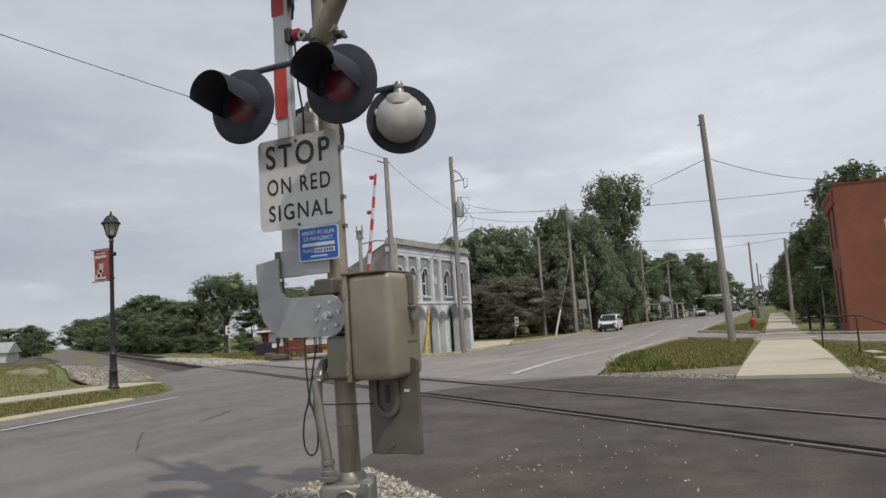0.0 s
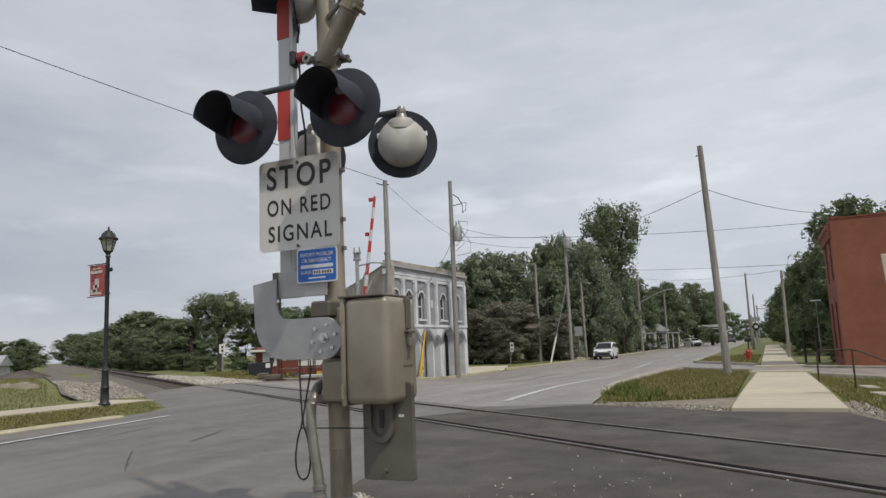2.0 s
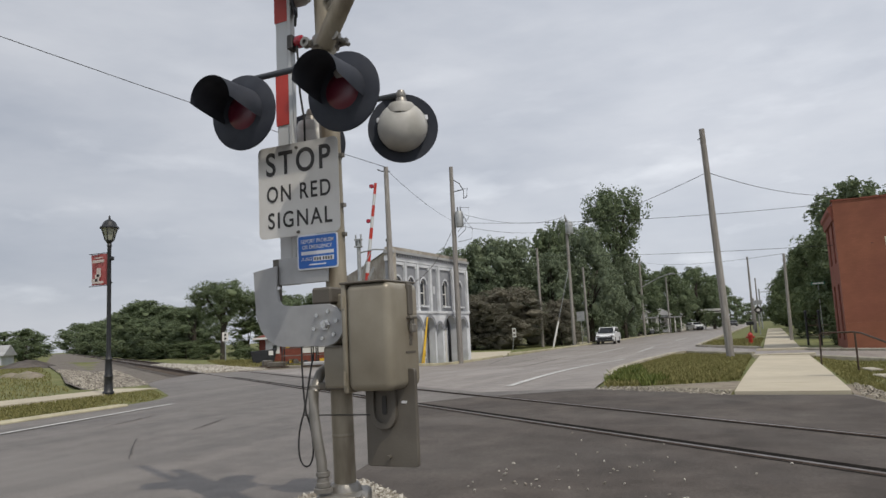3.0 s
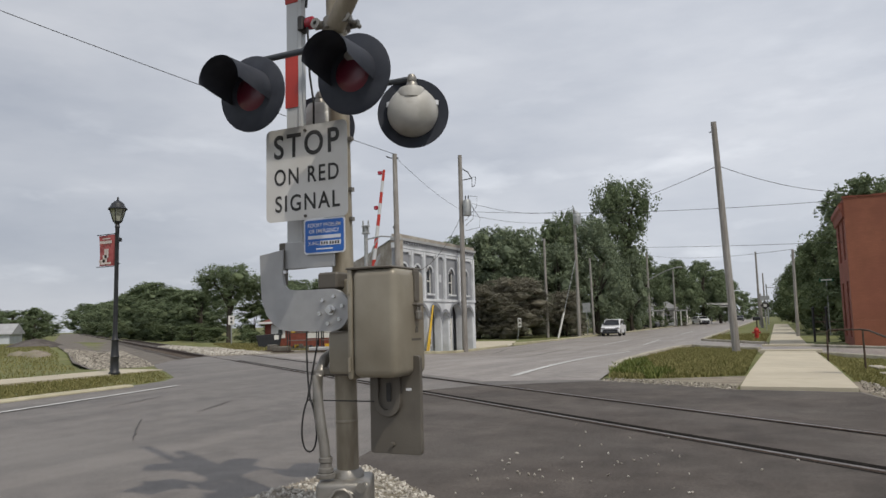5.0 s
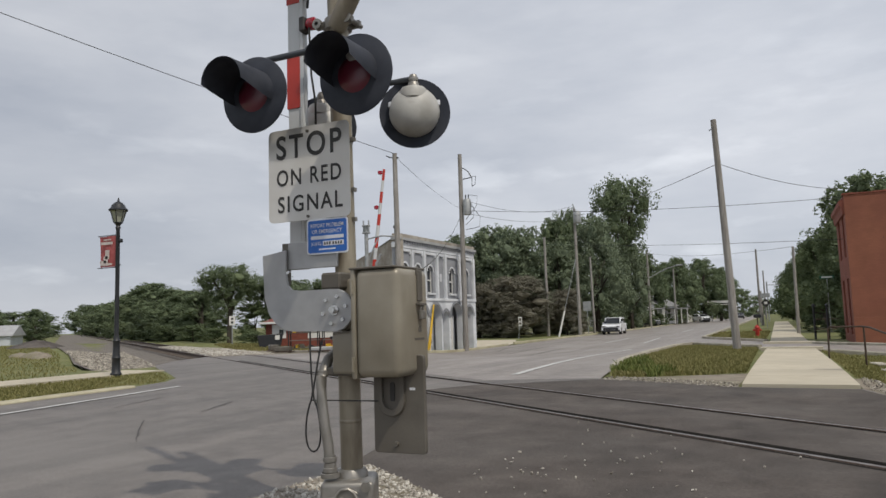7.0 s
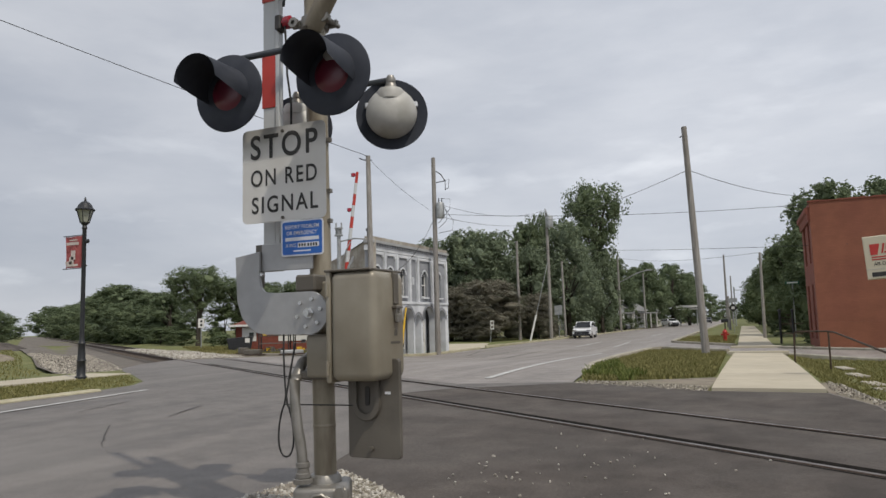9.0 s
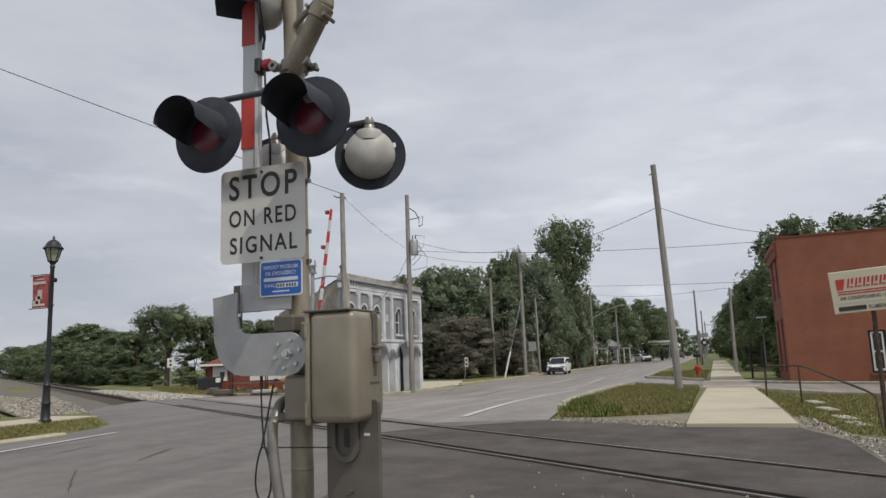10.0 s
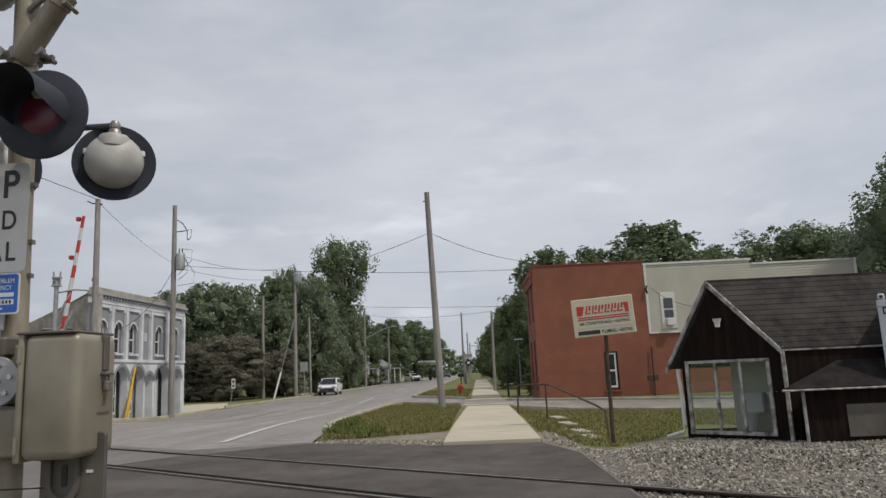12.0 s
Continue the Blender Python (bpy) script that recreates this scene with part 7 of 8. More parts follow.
# ---- small brick hut, bin and racks beyond the track ----
def build_hut():
    h = thing("brick_hut", "small red brick hut with a hipped red roof", "hut", -27.2, 33.6, -0.05, 36)
    part("wall", box(B(), 0, 5.6, 0, 3.4, 0, 1.45), BRICK_R, h, "red brick walls")
    bm = B()
    e = [(-0.35, -0.35, 1.45), (5.95, -0.35, 1.45), (5.95, 3.75, 1.45), (-0.35, 3.75, 1.45)]
    vs = [bm.verts.new(v) for v in e] + [bm.verts.new((1.5, 1.7, 2.2)), bm.verts.new((4.1, 1.7, 2.2))]
    for f in ((0, 1, 5, 4), (1, 2, 5), (2, 3, 4, 5), (3, 0, 4), (0, 3, 2, 1)):
        bm.faces.new([vs[i] for i in f])
    part("roof", bm, SHINGLE_R, h, "red shingle hipped roof")
    for a in ((-0.37, 5.97, -0.37, -0.33), (-0.37, -0.33, -0.33, 3.77)):
        part("gutter", box(B(), a[0], a[1], a[2], a[3], 1.40, 1.52), TRIM_W, h, "white gutter")
    w = part("wall_panel", box(B(), 0.35, 1.15, -0.03, 0.0, 0.55, 1.35), TRIM_W, h, "white panel with a small dark window")
    part("pane", box(B(), 0.75, 1.0, -0.045, -0.03, 0.75, 1.05), PANE, w)
    part("wall", box(B(), 2.4, 5.4, -0.02, 0.0, 0.5, 1.35), TRIM_W, h, "pale boarded panel")
    b = thing("waste_bin", "black steel waste bin with a white label", "bin", -26.6, 32.3, -0.05, 38)
    bm = B()
    prism(bm, [(0, 0.05), (1.15, 0.05), (1.3, 0.85), (-0.15, 0.75)], (0, 0, 0), (1, 0, 0), (0, 0, 1), -0.9, 0.02)
    part("bin_body", bm, IRON, b)
    part("label_plate", box(B(), 0.85, 1.1, -0.03, -0.005, 0.5, 0.75), TRIM_W, b)
    rnd = random.Random(4)
    for k in range(3):
        r = thing("metal_rack", "grey metal storage rack heaped with scrap", "rack", -20.6 + k * 1.5, 27.0 + k * 0.55, -0.1, 25, group="scrap racks")
        for x in (0, 1.35):
            for y in (0, 0.5):
                part("upright", box(B(), x, x + 0.05, y, y + 0.05, 0, 1.35), IRON, r)
        for z in (0.25, 0.6, 0.95, 1.3):
            part("shelf", box(B(), 0, 1.4, 0, 0.55, z, z + 0.03), PLATE, r)
        for i in range(9):
            x, z = rnd.uniform(0.1, 1.1), rnd.choice((0.28, 0.63, 0.98))
            s = rnd.uniform(0.08, 0.2)
            part("scrap", box(B(), x, x + s * 1.4, 0.05, 0.05 + s, z, z + s, 0.01), rnd.choice((TRIM_W, GALV, PLATE, YELLOW, IRON)), r)
    for k, (x, y, w, hh) in enumerate(((-20.9, 26.2, 0.9, 0.35), (-19.2, 26.6, 1.2, 0.3), (-22.2, 27.6, 0.6, 0.4))):
        s = thing("scrap_pallet", "stacked weathered pallet of scrap metal", "pallet", x, y, -0.08, 20 + 15 * k, group="scrap pallets")
        for i in range(4):
            part("board", box(B(), 0, w, i * 0.17, i * 0.17 + 0.12, 0.1, 0.14), RAIL, s)
        part("load", box(B(), 0.08, w - 0.1, 0.05, 0.5, 0.14, hh, 0.03), GALV if k % 2 else PLATE, s)
    sh = thing("far_shed", "long pale metal shed with a low roof", "shed", -91.0, 50.5, -0.6, 40)
    part("shed_wall", box(B(), 0, 9, 0, 5, 0, 1.7), CONTAINER, sh)
    bm = B()
    prism(bm, [(-0.3, 1.7), (5.3, 1.7), (2.5, 3.0)], (-0.3, 0, 0), (0, 1, 0), (0, 0, 1), 9.6)
    part("shed_roof", bm, ROOF_W, sh)
    hp = thing("gravel_heap", "grey gravel heap beside the track", "heap", -60.7, 43.0, -0.2)
    bm = B()
    lathe(bm, [(2.8, 0), (1.7, 0.5), (0.8, 0.9), (0, 1.05)], seg=20)
    for v in bm.verts:
        v.co.z *= 0.85 + 0.3 * noise.noise(v.co * 0.6)
    part("heap_body", bm, APRON, hp)
    for x, y, r in ((-35.5, 25.2, 0.9), (-33.5, 24.0, 0.6), (-38.0, 26.0, 0.7)):
        d = thing("dirt_heap", "low pale dirt heap in the grass", "heap", x, y, -0.1, group="dirt heaps")
        bm = B()
        lathe(bm, [(r, 0), (r * 0.6, r * 0.3), (0, r * 0.45)], seg=12)
        for v in bm.verts:
            v.co += Vector((noise.noise(v.co * 3), noise.noise(v.co * 3 + Vector((5, 0, 0))), 0)) * 0.2
        part("heap_body", bm, DIRT, d)


build_hut()


# ---- houses and canopy far down the street ----
def house(label, x, y, z, rz, W, D, wall_h, roof_h, wall_m, roof_m, porch=True):
    h = thing("house", label, "house", x, y, z, rz)
    part("wall", box(B(), 0, W, 0, D, 0, wall_h), wall_m, h)
    bm = B()
    prism(bm, [(-0.4, wall_h - 0.1), (W + 0.4, wall_h - 0.1), (W / 2, wall_h + roof_h)], (0, -0.4, 0), (1, 0, 0), (0, 0, 1), -(D + 0.8))
    part("roof", bm, roof_m, h)
    bm = B()
    prism(bm, [(0, wall_h - 0.1), (W, wall_h - 0.1), (W / 2, wall_h + roof_h - 0.35)], (0, -0.42, 0), (1, 0, 0), (0, 0, 1), -0.03)
    part("gable", bm, wall_m, h)
    for u, v in ((0.6, 0.9), (W - 1.6, 0.9), (W / 2 - 0.5, wall_h - 1.0)):
        w = part("window", box(B(), u, u + 1.0, -0.06, 0.0, v, v + 1.3), TRIM_W, h)
        part("pane", box(B(), u + 0.1, u + 0.9, -0.08, -0.06, v + 0.1, v + 1.2), PANE, w)
    for v in (0.9,):
        for yy in (1.0, D - 2.2):
            w = part("window", box(B(), W, W + 0.06, yy, yy + 1.0, v, v + 1.3), TRIM_W, h)
            part("pane", box(B(), W + 0.06, W + 0.08, yy + 0.1, yy + 0.9, v + 0.1, v + 1.2), PANE, w)
    if porch:
        part("porch_roof", box(B(), -0.2, W + 0.2, -2.2, 0, 2.4, 2.55), roof_m, h)
        for u in (0, W / 2, W - 0.15):
            part("porch_post", box(B(), u, u + 0.15, -2.1, -1.95, 0, 2.4), TRIM_W, h)
        part("porch_roof", box(B(), W, W + 2.0, 0.3, D - 0.3, 2.4, 2.6), roof_m, h)
        for v in (0.4, D / 2, D - 0.55):
            part("porch_post", box(B(), W + 1.8, W + 1.95, v, v + 0.15, 0, 2.4), TRIM_W, h)
    return h


house("white two-storey house with a grey gable roof", -27.2, 113.0, -0.4, -20, 7.0, 8.0, 3.4, 2.0, HOUSE_W, SHINGLE_L)
house("pale house with a low grey roof", -22.6, 123.0, -0.4, -10, 5.5, 8.0, 3.0, 1.8, HOUSE_W, SHINGLE_L)
house("small tan house behind trees", -20.0, 138.0, -0.4, 0, 5.0, 7.0, 2.8, 1.8, SIDING, SHINGLE_L, False)
house("pale house beyond the trees down the street", 5.5, 66.0, -0.4, 0, 6.0, 8.0, 2.8, 2.0, HOUSE_W, SHINGLE_L, False)
ca = thing("station_canopy", "flat white forecourt canopy on posts", "canopy", -12.4, 150.0, -0.5)
part("canopy_roof", box(B(), 0, 4.4, 0, 6, 3.2, 4.0), TRIM_W, ca)
part("fascia_band", box(B(), -0.03, 4.43, -0.03, 0.0, 3.35, 3.55), INK, ca)
for x in (0.5, 3.7):
    part("canopy_post", box(B(), x, x + 0.2, 0.6, 0.8, 0, 3.2), STEEL_G, ca)


# ---- trees: unit trees, one high and one wide, scaled into place ----
def leaf_mesh(name, centres, normals, sizes, rnd, squash=0.62):
    n = len(centres)
    t = np.cross(normals, rnd.normal(size=(n, 3)))
    t /= np.linalg.norm(t, axis=1)[:, None] + 1e-9
    b = np.cross(normals, t)
    s = sizes[:, None]
    bend = normals * s * 0.25
    flat = np.array([1.0, 1.0, squash])
    t, b, bend = t * flat, b * flat, bend * flat
    v = np.stack([centres - t * s - b * s * 0.2, centres - b * s * 0.75 + bend, centres + t * s - b * s * 0.1, centres + b * s * 0.8 + bend * rnd.uniform(-1, 1, (n, 1))], 1).reshape(-1, 3)
    me = bpy.data.meshes.new(name)
    me.from_pydata(v.tolist(), [], [(4 * i, 4 * i + 1, 4 * i + 2, 4 * i + 3) for i in range(n)])
    return me


def crown_points(seed, blobs, leaves, low, airy, shape):
    """Boughs filling the crown's outline, each of many small clumps that carry the leaves."""
    rnd = np.random.default_rng(seed)
    cs, rs, sub, sr = [], [], [], []
    for i in range(blobs):
        f = (i + 0.5) / blobs
        wide = shape(f)
        a = i * 2.4 + rnd.uniform(-0.5, 0.5)
        r = min(rnd.uniform(0.10, 0.165) * (0.75 + wide), 0.07 + wide * 0.5)
        d = max(0.0, wide - r * 0.85) * np.sqrt(rnd.uniform(0.12, 1.0))
        c = np.array((d * np.cos(a), d * np.sin(a), min(low + (1 - low) * f, 0.985 - r * 0.95)))
        cs.append(c)
        rs.append(r)
        for _ in range(11):
            v = rnd.normal(size=3) + np.array((0.5 * np.cos(a), 0.5 * np.sin(a), 0.35))
            v /= np.linalg.norm(v)
            q = r * rnd.uniform(0.26, 0.50)
            sub.append(c + v * (r * 1.08 - q * rnd.uniform(0.4, 1.0)) * np.array((1, 1, 0.85)))
            sr.append(q)
    cs, rs, sub, sr = np.array(cs), np.array(rs), np.array(sub), np.array(sr)
    k = rnd.choice(len(sub), leaves, p=sr ** 1.7 / (sr ** 1.7).sum())
    d = rnd.normal(size=(leaves, 3))
    d /= np.linalg.norm(d, axis=1)[:, None]
    d[:, 2] = np.where(rnd.random(leaves) < 0.45, np.abs(d[:, 2]), d[:, 2])
    rad = sr[k] * (1 - airy * rnd.random(leaves) ** 1.5) * (1 + np.clip(rnd.normal(size=leaves) * 0.16, -0.3, 0.38))
    p = sub[k] + d * rad[:, None] * np.array([1.0, 1.0, 0.72])
    nrm = d + rnd.normal(size=(leaves, 3)) * 0.5 + np.array((0, 0, 0.25))
    nrm /= np.linalg.norm(nrm, axis=1)[:, None]
    return p, nrm, rnd, cs, rs


def unit_tree(name, label, seed, leaf, leaves=11500, blobs=30, low=0.10, airy=0.35, size=0.0155, shape=None, trunk=0.045, wood=True, core=0.5):
    shape = shape or (lambda f: 0.5 * math.sin(math.pi * min(1, 0.18 + 0.80 * f)) ** 0.7)
    t = thing(name, label, "tree" if wood else "shrub")
    p, nrm, rnd, cs, rs = crown_points(seed, blobs, leaves, low, airy, shape)
    me = leaf_mesh("crown", p, nrm, rnd.uniform(0.6, 1.3, leaves) * size, rnd)
    bm = bmesh.new()
    for c, r in zip(cs, rs):
        q = bmesh.ops.create_icosphere(bm, subdivisions=2, radius=1.0, matrix=Matrix.LocRotScale(Vector(c), None, (r * core, r * core, r * core * 0.75)))
        for v in q["verts"]:
            v.co += (v.co - Vector(c)) * (0.45 * noise.noise(v.co * 22) + 0.25 * noise.noise(v.co * 55))
    bm.from_mesh(me)
    bm.to_mesh(me)
    bm.free()
    me.materials.append(leaf)
    cr = new("crown", me)
    cr.parent = t
    bm = B()
    tube(bm, [(0, 0, -0.02), (0.01, 0, 0.25), (-0.01, 0.01, 0.5), (0, 0, 0.8)], [trunk, trunk * 0.75, trunk * 0.5, trunk * 0.15], 8)
    part("trunk", bm, BARK, t)
    for i in range(0, blobs, 3):
        c = cs[i]
        z0 = max(0.12, c[2] * 0.55)
        bm = B()
        tube(bm, [(0, 0, z0), (c[0] * 0.5, c[1] * 0.5, z0 + (c[2] - z0) * 0.6), tuple(c)], [trunk * 0.4, trunk * 0.25, trunk * 0.08], 5)
        part("limb", bm, BARK, t)
    return t


def plant(proto, rows, first=None):
    for i, (x, y, h, w) in reversed(list(enumerate(rows))):
        z = ground_z(x, y) - 0.1
        m = Matrix.LocRotScale((x, y, z), Euler((0, 0, (x * 7.3 + y * 3.1) % 6.28)), (w * 0.94, w * 0.94, h * 0.975))
        if i == 0:
            proto.matrix_world = m
        else:
            copy_thing(proto, m)


oak = unit_tree("tree", "broad leafy deciduous tree in full summer green", 11, LEAF_A)
maple = unit_tree("tree", "dense dark green maple in the wood edge", 12, LEAF_B, leaves=12000, blobs=34, low=0.06, airy=0.25, shape=lambda f: 0.5 * (1 - abs(f - 0.4) ** 1.8 * 1.6))
tall = unit_tree("tree", "tall ragged tree with open airy crown", 13, LEAF_A, leaves=11000, blobs=26, low=0.50, airy=0.5, size=0.0125, core=0.35, shape=lambda f: 0.10 + 0.40 * math.sin(math.pi * (0.12 + 0.80 * f)) ** 0.9)
fresh = unit_tree("tree", "light green roadside tree", 14, LEAF_D, leaves=10000, blobs=30, low=0.06, airy=0.3)
bush = unit_tree("shrub", "large bronze-leaved shrub spreading over grass", 15, LEAF_C, leaves=22000, blobs=40, low=0.05, airy=0.4, size=0.011, core=0.5, shape=lambda f: 0.5 * (1 - f * 0.45) ** 0.8, trunk=0.02, wood=False)
scrub = unit_tree("shrub", "low green trackside scrub", 16, LEAF_D, leaves=3600, blobs=18, low=0.08, airy=0.3, size=0.02, shape=lambda f: 0.5 * (1 - f * 0.5), trunk=0.015, wood=False)
fir = unit_tree("tree", "slender dark conifer behind the roofs", 17, LEAF_B, leaves=2600, blobs=30, low=0.05, airy=0.4, size=0.014, shape=lambda f: 0.45 * (1 - f) + 0.02, trunk=0.02)

plant(maple, [(-28.6, 75.0, 13.0, 9.5), (-32.0, 74.0, 12.0, 9.0), (-26.6, 78.0, 13.0, 9.5), (-22.5, 80.0, 11.0, 8.0), (-19.2, 84.0, 14.4, 8.0), (-23.5, 85.0, 12.5, 8.0), (-19.6, 93.0, 12.5, 7.0), (-17.6, 97.0, 11.6, 6.5), (-27.0, 104.0, 13.5, 7.0), (-30.0, 86.0, 11.0, 9.0),
              (-38.0, 84.0, 11.5, 9.0)])
plant(oak, [(-24.0, 84.0, 14.8, 7.0), (-19.4, 122.0, 12.8, 8.0), (-16.2, 136.0, 12.8, 9.5), (-13.2, 152.0, 13.5, 11.0), (-11.0, 164.0, 12.2, 9.0), (-20.0, 150.0, 13.0, 10.0), (6.0, 57.6, 11.7, 8.5), (9.6, 59.0, 11.8, 9.0), (14.8, 58.5, 13.6, 14.0), (20.0, 60.0, 11.5, 9.0)])
plant(tall, [(-23.4, 88.5, 16.4, 5.0), (-18.4, 98.0, 21.8, 11.0), (25.2, 57.0, 12.4, 11.0), (28.6, 58.6, 12.4, 9.0), (-47.9, 53.8, 8.0, 7.5), (-46.0, 57.5, 7.4, 7.0)])
plant(oak_b := unit_tree("tree", "broad green tree beyond the railway", 21, LEAF_A, leaves=11500, blobs=34, low=0.04, airy=0.25), [(-59.5, 62.2, 6.0, 9.0), (-65.0, 65.1, 6.4, 9.0), (-70.5, 69.0, 6.0, 9.0), (-76.4, 73.5, 7.4, 12.0), (-86.8, 80.0, 9.0, 14.0), (-98.0, 90.0, 7.6, 12.0), (-112.3, 99.5, 9.2, 14.0), (-136.3, 117.6, 9.4, 15.0), (-170.0, 143.0, 10.0, 18.0),
              (-215.6, 178.7, 12.0, 22.0), (-345.0, 273.1, 17.5, 26.0), (-113.8, 80.5, 5.8, 6.5), (-127.0, 82.5, 6.0, 6.0), (-48.5, 66.0, 7.4, 9.0), (-43.0, 62.0, 7.0, 8.0)])
plant(fresh, [(4.6, 58.5, 9.2, 6.0), (3.9, 70.5, 9.2, 6.5), (3.4, 85.0, 9.3, 7.0), (3.2, 110.0, 9.4, 9.0), (2.6, 140.0, 9.2, 10.0), (6.5, 70.0, 10.0, 8.0), (7.0, 90.0, 11.0, 9.0), (5.5, 100.0, 10.0, 8.0)])
plant(oak_c := unit_tree("tree", "large dark tree towering beyond the container", 23, LEAF_B, leaves=19000, blobs=44, low=0.10, airy=0.3, size=0.0125), [(22.9, 35.7, 12.6, 9.0), (24.6, 42.5, 10.6, 7.0), (28.5, 53.0, 11.2, 8.0), (27.0, 33.0, 13.0, 10.0), (30.0, 44.0, 11.5, 9.0), (34.0, 58.0, 12.5, 10.0), (21.5, 47.0, 8.0, 7.0)])
plant(bush, [(-24.2, 69.8, 6.7, 11.0), (-28.8, 70.5, 6.2, 8.5), (-20.2, 74.0, 5.2, 5.5)])
plant(scrub, [(-38.6, 46.0, 1.2, 3.4), (-47.7, 51.3, 1.6, 4.4), (-55.9, 57.2, 1.9, 5.0), (-64.5, 62.8, 2.0, 6.0), (-79.1, 73.5, 2.4, 8.0), (-100.7, 89.9, 2.8, 9.0), (-129.1, 110.7, 3.2, 11.0), (3.4, 43.6, 1.6, 1.8), (4.0, 47.0, 2.4, 2.6), (5.6, 48.0, 2.2, 2.6),
             (2.4, 60.0, 1.4, 2.4), (-20.8, 76.0, 2.0, 4.0), (-17.8, 108.0, 4.6, 5.0), (-21.5, 107.0, 4.0, 6.0), (-16.9, 117.0, 2.2, 4.0), (-17.2, 124.5, 3.4, 4.0), (-47.0, 56.5, 4.4, 7.0), (-44.0, 58.0, 3.6, 6.0), (-16.6, 132.0, 4.5, 6.0)])
plant(fir, [(-36.5, 82.3, 13.3, 3.2), (-40.0, 83.0, 11.5, 3.4)])
plant(wood := unit_tree("tree", "distant hazy tree at the end of the street", 25, LEAF_A, leaves=3000, blobs=22, low=0.02, airy=0.2, size=0.02), [(-11.9, 219.7, 12.4, 12.0), (-18.0, 230.0, 13.0, 14.0), (-10.5, 262.0, 10.2, 12.0), (-7.9, 320.0, 8.8, 14.0), (-3.5, 380.0, 7.6, 14.0), (4.0, 180.0, 9.5, 10.0), (5.0, 230.0, 9.5, 12.0), (3.0, 290.0, 8.5, 12.0), (8.0, 330.0, 9.5, 18.0),
             (-24.0, 180.0, 13.0, 16.0), (-190.0, 128.0, 8.0, 22.0), (-230.0, 166.0, 8.5, 24.0)])


# ---- loose stones, gravel and grass ----
def scatter_stones(name, label, pts, smin, smax, material, seed):
    rnd = np.random.default_rng(seed)
    n = len(pts)
    g = (1 + 5 ** 0.5) / 2
    ico_v = np.array([(-1, g, 0), (1, g, 0), (-1, -g, 0), (1, -g, 0), (0, -1, g), (0, 1, g), (0, -1, -g), (0, 1, -g), (g, 0, -1), (g, 0, 1), (-g, 0, -1), (-g, 0, 1)]) / 1.9
    bm = bmesh.new()
    hull = bmesh.ops.convex_hull(bm, input=[bm.verts.new(p) for p in ico_v])
    bm.verts.index_update()
    ico_f = np.array([[v.index for v in f.verts] for f in bm.faces])
    bm.free()
    s = rnd.uniform(smin, smax, (n, 1, 1)) * rnd.uniform(0.7, 1.2, (n, 12, 1)) * rnd.uniform(0.65, 1.25, (n, 1, 3))
    a = rnd.uniform(0, 2 * np.pi, n)
    R = np.zeros((n, 3, 3))
    R[:, 0, 0], R[:, 0, 1], R[:, 1, 0], R[:, 1, 1], R[:, 2, 2] = np.cos(a), -np.sin(a), np.sin(a), np.cos(a), 1
    tip = rnd.normal(size=(n, 3, 3)) * 0.25
    v = np.einsum("nij,nkj->nki", R + tip, ico_v[None] * s) + np.array(pts)[:, None, :]
    f = (ico_f[None] + 12 * np.arange(n)[:, None, None]).reshape(-1, 3)
    me = bpy.data.meshes.new(name)
    me.from_pydata(v.reshape(-1, 3).tolist(), [], f.tolist())
    me.materials.append(material)
    return tagged(new(name, me), label, "stones", "", "stuff")


def inside(poly, x, y):
    c, j = False, len(poly) - 1
    for i in range(len(poly)):
        if (poly[i][1] > y) != (poly[j][1] > y) and x < (poly[j][0] - poly[i][0]) * (y - poly[i][1]) / (poly[j][1] - poly[i][1]) + poly[i][0]:
            c = not c
        j = i
    return c


def fill(poly, n, seed, zf):
    rnd = random.Random(seed)
    x0, x1, y0, y1 = min(p[0] for p in poly), max(p[0] for p in poly), min(p[1] for p in poly), max(p[1] for p in poly)
    out = []
    while len(out) < n:
        x, y = rnd.uniform(x0, x1), rnd.uniform(y0, y1)
        if inside(poly, x, y):
            out.append((x, y, zf(x, y)))
    return out


def bank_z(x, y):
    return ground_z(x, y) + ballast_lift(x, y) + 0.008


scatter_stones("ballast_stones", "angular grey and white crushed stone", fill([(1.45, 10.6), (1.5, 7.2), (3.5, 5.4), (7.0, 4.2), (10.5, 5.0), (10.5, 11.5), (7.6, 14.3), (4.4, 15.4), (3.0, 14.4), (2.0, 12.6)], 38000, 1, bank_z), 0.008, 0.021, STONE, 1)
scatter_stones("ballast_stones", "grey crushed stone beside the far track", fill([(-19.3, 17.6), (-21.5, 20.4), (-30.0, 27.2), (-44, 38), (-44, 33.2), (-37.5, 28.6), (-25.0, 19.5), (-20.9, 16.9), (-19.3, 15.9)], 11000, 2, lambda x, y: ground_z(x, y) + bed_lift(x, y)), 0.02, 0.05, STONE, 2)
scatter_stones("ballast_stones", "pale crushed stone verge beyond the track", fill([(-20.0, 25.4), (-22.4, 24.0), (-30, 30.0), (-40, 37.6), (-41, 39.5), (-30, 33)], 3000, 3, lambda x, y: ground_z(x, y) + 0.0), 0.02, 0.055, PEBBLE, 3)
PATCH = [(-3.5, 2.6), (-3.42, 4.04), (-3.33, 4.94), (-3.2, 5.27), (-2.73, 4.92), (-2.14, 4.42), (-1.55, 3.5), (-1.9, 2.3), (-3.2, 2.0)]
tagged(drape("ground_patch", PATCH, 0.012, DIRT, step=0.4), "gravel patch round the signal base", "gravel", "", "structure")
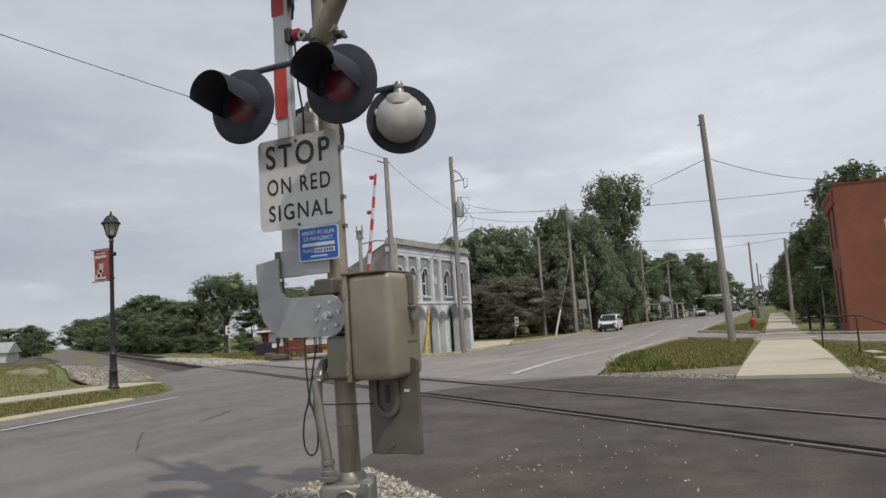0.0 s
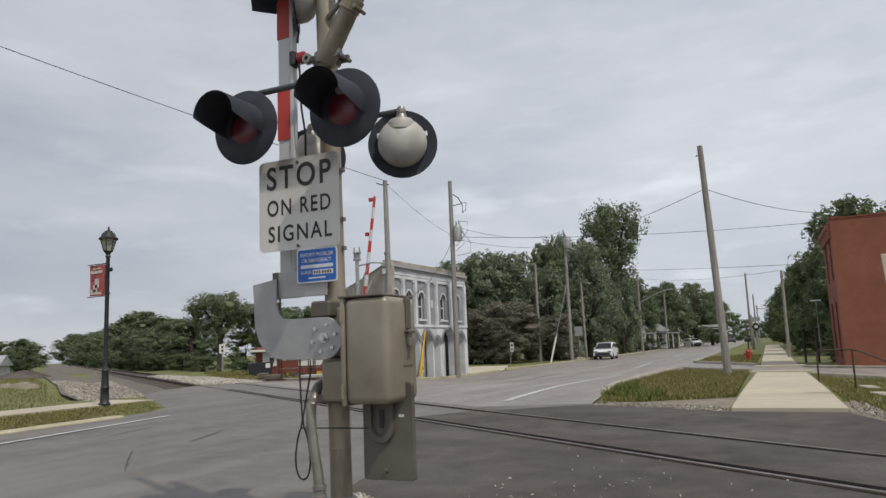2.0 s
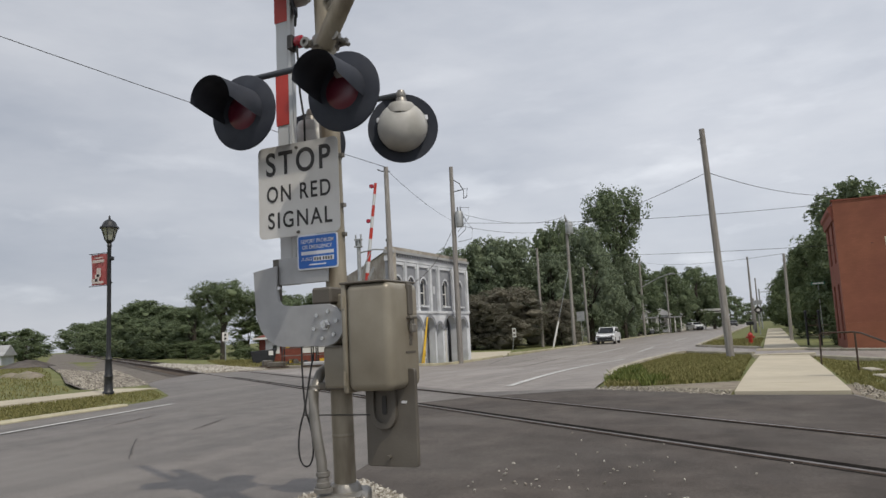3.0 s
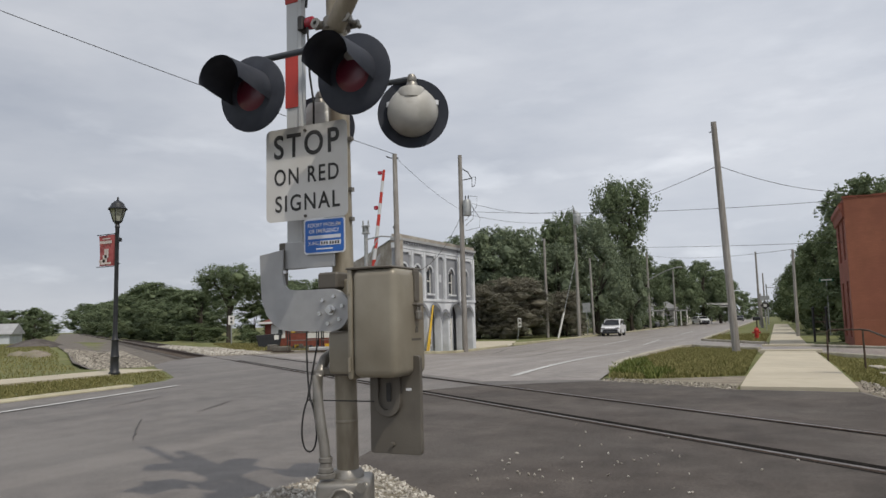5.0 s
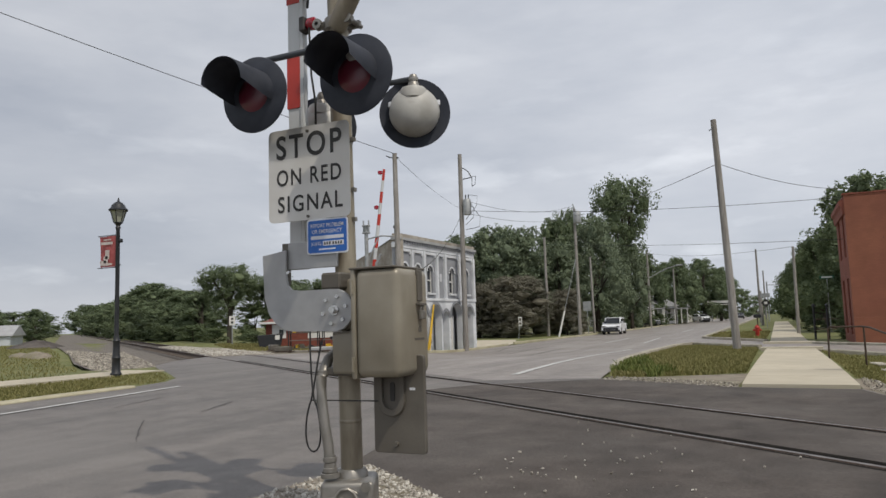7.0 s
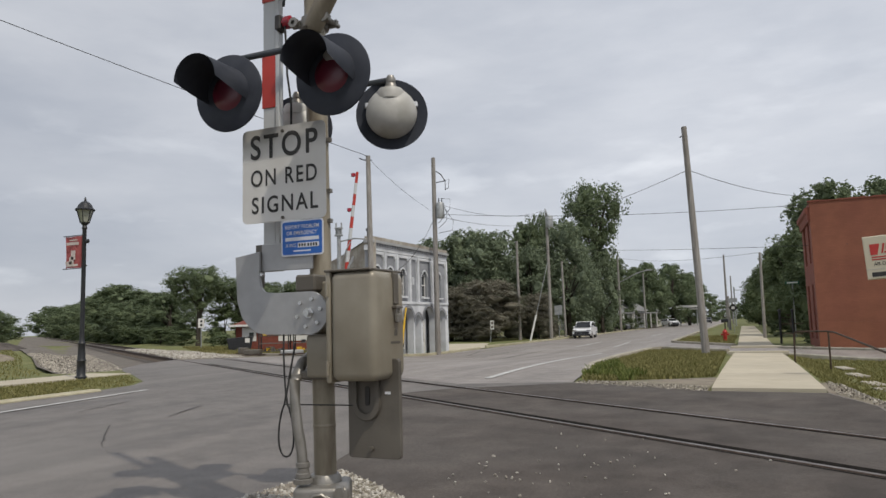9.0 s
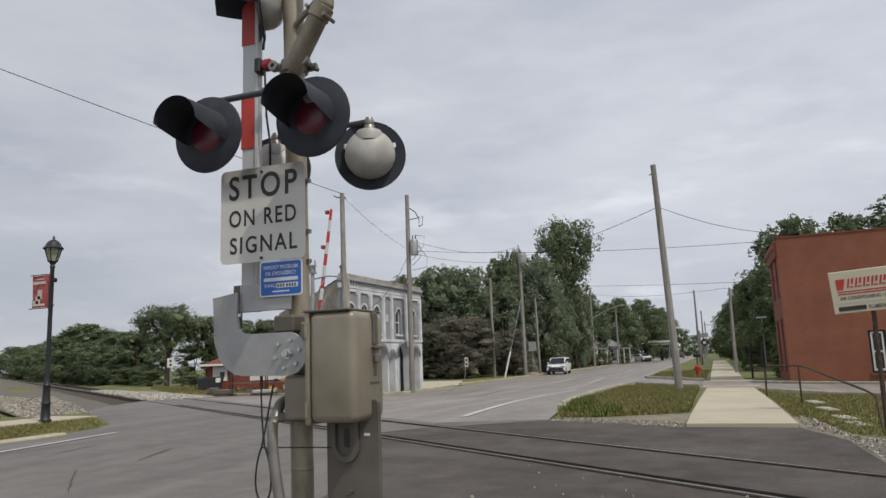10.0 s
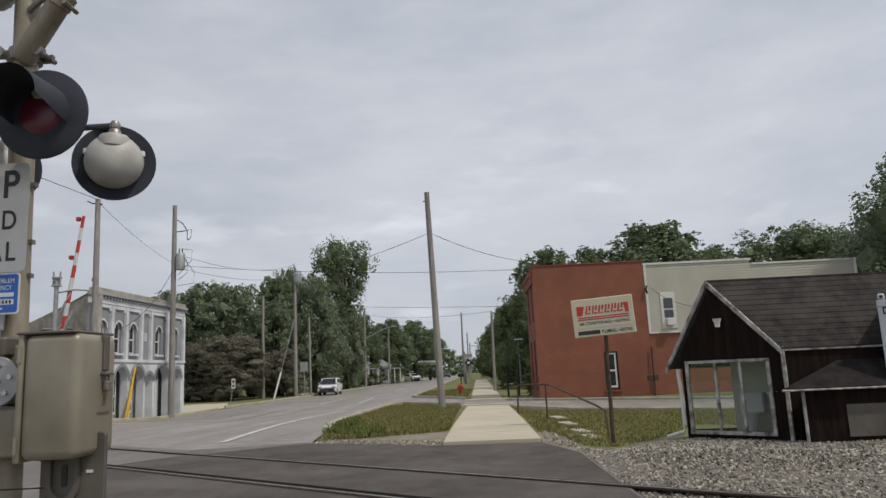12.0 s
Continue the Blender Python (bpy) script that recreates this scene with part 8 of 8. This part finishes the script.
scatter_stones("loose_gravel", "small pale gravel round the signal base", fill(PATCH, 5200, 5, lambda x, y: 0.016), 0.006, 0.018, PEBBLE, 5)
rs_ = random.Random(8)
near = [(-2.3 + abs(rs_.gauss(0, 0.9)) * 1.2, 4.7 + rs_.gauss(0.5, 0.9), 0.016) for _ in range(75)]
scatter_stones("loose_gravel", "loose pale pebbles on the asphalt", [p for p in near if p[1] < 8], 0.005, 0.013, PEBBLE, 6)
scatter_stones("loose_gravel", "stony rubble at the grass corner", fill([(-3.2, 13.6), (-1.9, 12.9), (-0.7, 12.3), (-0.7, 13.2), (-2.0, 13.9), (-3.1, 14.3)], 700, 9, lambda x, y: ground_z(x, y) + 0.004), 0.006, 0.018, STONE, 9)
scatter_stones("loose_gravel", "stony rubble beside the sidewalk", fill([(1.1, 12.2), (1.5, 10.9), (2.2, 12.9), (1.9, 15.0), (1.2, 14.5)], 700, 10, lambda x, y: ground_z(x, y) + 0.0), 0.006, 0.018, STONE, 10)


def grass(name, label, poly, n, h, seed, material, clump=0.0):
    rnd = np.random.default_rng(seed)
    pts = np.array(fill(poly, n, seed, lambda x, y: ground_z(x, y) - 0.028))
    if clump:
        dens = np.array([noise.noise((p[0] * 0.9, p[1] * 0.9, 3.0)) for p in pts])
        pts = pts[dens > -clump]
        n = len(pts)
    a = rnd.uniform(0, 2 * np.pi, n)
    hh = rnd.uniform(0.5, 1.3, n) * h
    w = rnd.uniform(0.006, 0.016, n) * (1 + 6 * h)
    side = np.stack([np.cos(a), np.sin(a), np.zeros(n)], 1) * w[:, None]
    lean = np.stack([np.cos(a + 1.5), np.sin(a + 1.5), np.zeros(n)], 1) * (hh * rnd.uniform(0.1, 0.7, n))[:, None]
    up = np.zeros((n, 3))
    up[:, 2] = hh
    v = np.stack([pts - side, pts + side, pts + up * 0.6 + lean * 0.4 + side * 0.7, pts + up + lean], 1).reshape(-1, 3)
    me = bpy.data.meshes.new(name)
    me.from_pydata(v.tolist(), [], [(4 * i, 4 * i + 1, 4 * i + 2, 4 * i + 3) for i in range(n)])
    me.materials.append(material)
    return tagged(new(name, me), label, "grass", "", "stuff")


ISLAND = [(-3.1, 14.3), (-3.55, 18.0), (-3.95, 25.0), (-4.3, 34.6), (-3.6, 36.0), (-2.5, 33.4), (-0.8, 31.0), (-0.68, 16.0), (-1.4, 15.2), (-2.4, 14.6)]
grass("grass_blades", "tall dry grass on the street corner", ISLAND, 30000, 0.10, 31, BLADE)
grass("weeds", "leafy weeds at the corner of the grass", [(-3.15, 13.9), (-3.6, 18.0), (-3.7, 22), (-2.9, 18), (-2.0, 15.2), (-2.4, 14.4)], 3500, 0.17, 32, WEED, 0.1)
grass("grass_blades", "mown grass beside the sidewalk", [(1.15, 14.6), (1.9, 15.4), (2.6, 14.6), (4.0, 16.2), (5.5, 19.0), (14, 12), (18, 16), (6, 25.4), (1.3, 28.6)], 34000, 0.06, 33, BLADE)
grass("grass_blades", "dry grass verge across the street", [(-12.7, -4), (-12.95, 12.2), (-13.6, 13.2), (-15.8, 15.0), (-16.25, 15.3), (-16.3, -4)], 26000, 0.06, 34, BLADE)
grass("grass_blades", "dry grass beyond the far sidewalk", [(-18.1, -2), (-18.1, 13.5), (-20.4, 16.0), (-25.2, 18.9), (-38, 28.4), (-49.5, 36.4), (-72, 52.2), (-90, 42), (-60, 10), (-40, -2)], 60000, 0.08, 35, BLADE)
grass("grass_blades", "grass strip beyond the side street", [(-4.2, 48), (-3.4, 45.8), (-0.7, 40.2), (-0.6, 60), (-4.2, 60)], 5000, 0.14, 36, BLADE)
grass("weeds", "weeds along the arcade kerb", [(-17.2, 32.5), (-17.5, 32.5), (-17.25, 44.0), (-17.1, 44.0)], 1500, 0.12, 37, WEED)
grass("grass_blades", "grass beyond the track", [(-23.5, 28.6), (-28, 31.5), (-38, 41), (-30, 48), (-20, 33)], 12000, 0.16, 38, BLADE)


# ---- seams and worn cracks in the asphalt ----
def crack(pts, w, seed):
    rnd = random.Random(seed)
    bm = B()
    rows = []
    fine = []
    for (x0, y0), (x1, y1) in zip(pts, pts[1:]):
        n = max(2, int(math.hypot(x1 - x0, y1 - y0) / 0.25))
        fine += [(x0 + (x1 - x0) * i / n, y0 + (y1 - y0) * i / n) for i in range(n)]
    for i, p in enumerate(fine):
        a, b = Vector(fine[max(0, i - 1)]), Vector(fine[min(len(fine) - 1, i + 1)])
        d = (b - a).normalized()
        s = Vector((d.y, -d.x))
        c = Vector(p) + s * rnd.gauss(0, 0.008)
        ww = w * rnd.uniform(0.3, 1.0) * math.sin(math.pi * (i + 0.6) / (len(fine) + 0.2)) ** 0.4
        rows.append([bm.verts.new((c.x + k * s.x * ww / 2, c.y + k * s.y * ww / 2, ground_z(c.x, c.y) + 0.011)) for k in (1, -1)])
    for a, b in zip(rows, rows[1:]):
        bm.faces.new((a[0], b[0], b[1], a[1]))
    tagged(part("road_crack", bm, SEAM), "dark worn crack in the asphalt", "crack", "", "structure")


for i, (pts, w) in enumerate((([(-9.5, 8.0), (-10.1, 9.8)], 0.045), ([(-7.6, 7.9), (-8.2, 9.4)], 0.04), ([(-6.4, 5.7), (-7.9, 7.2)], 0.03),
                              ([(-11.0, 30.0), (-11.6, 44.0)], 0.10), ([(-12.8, 33.0), (-13.4, 46.0)], 0.08), ([(-5.25, 15.3), (-5.22, 16.0)], 0.14), ([(-14.0, 36.0), (-15.4, 42.0), (-15.6, 52.0)], 0.08))):
    crack(pts, w, i)
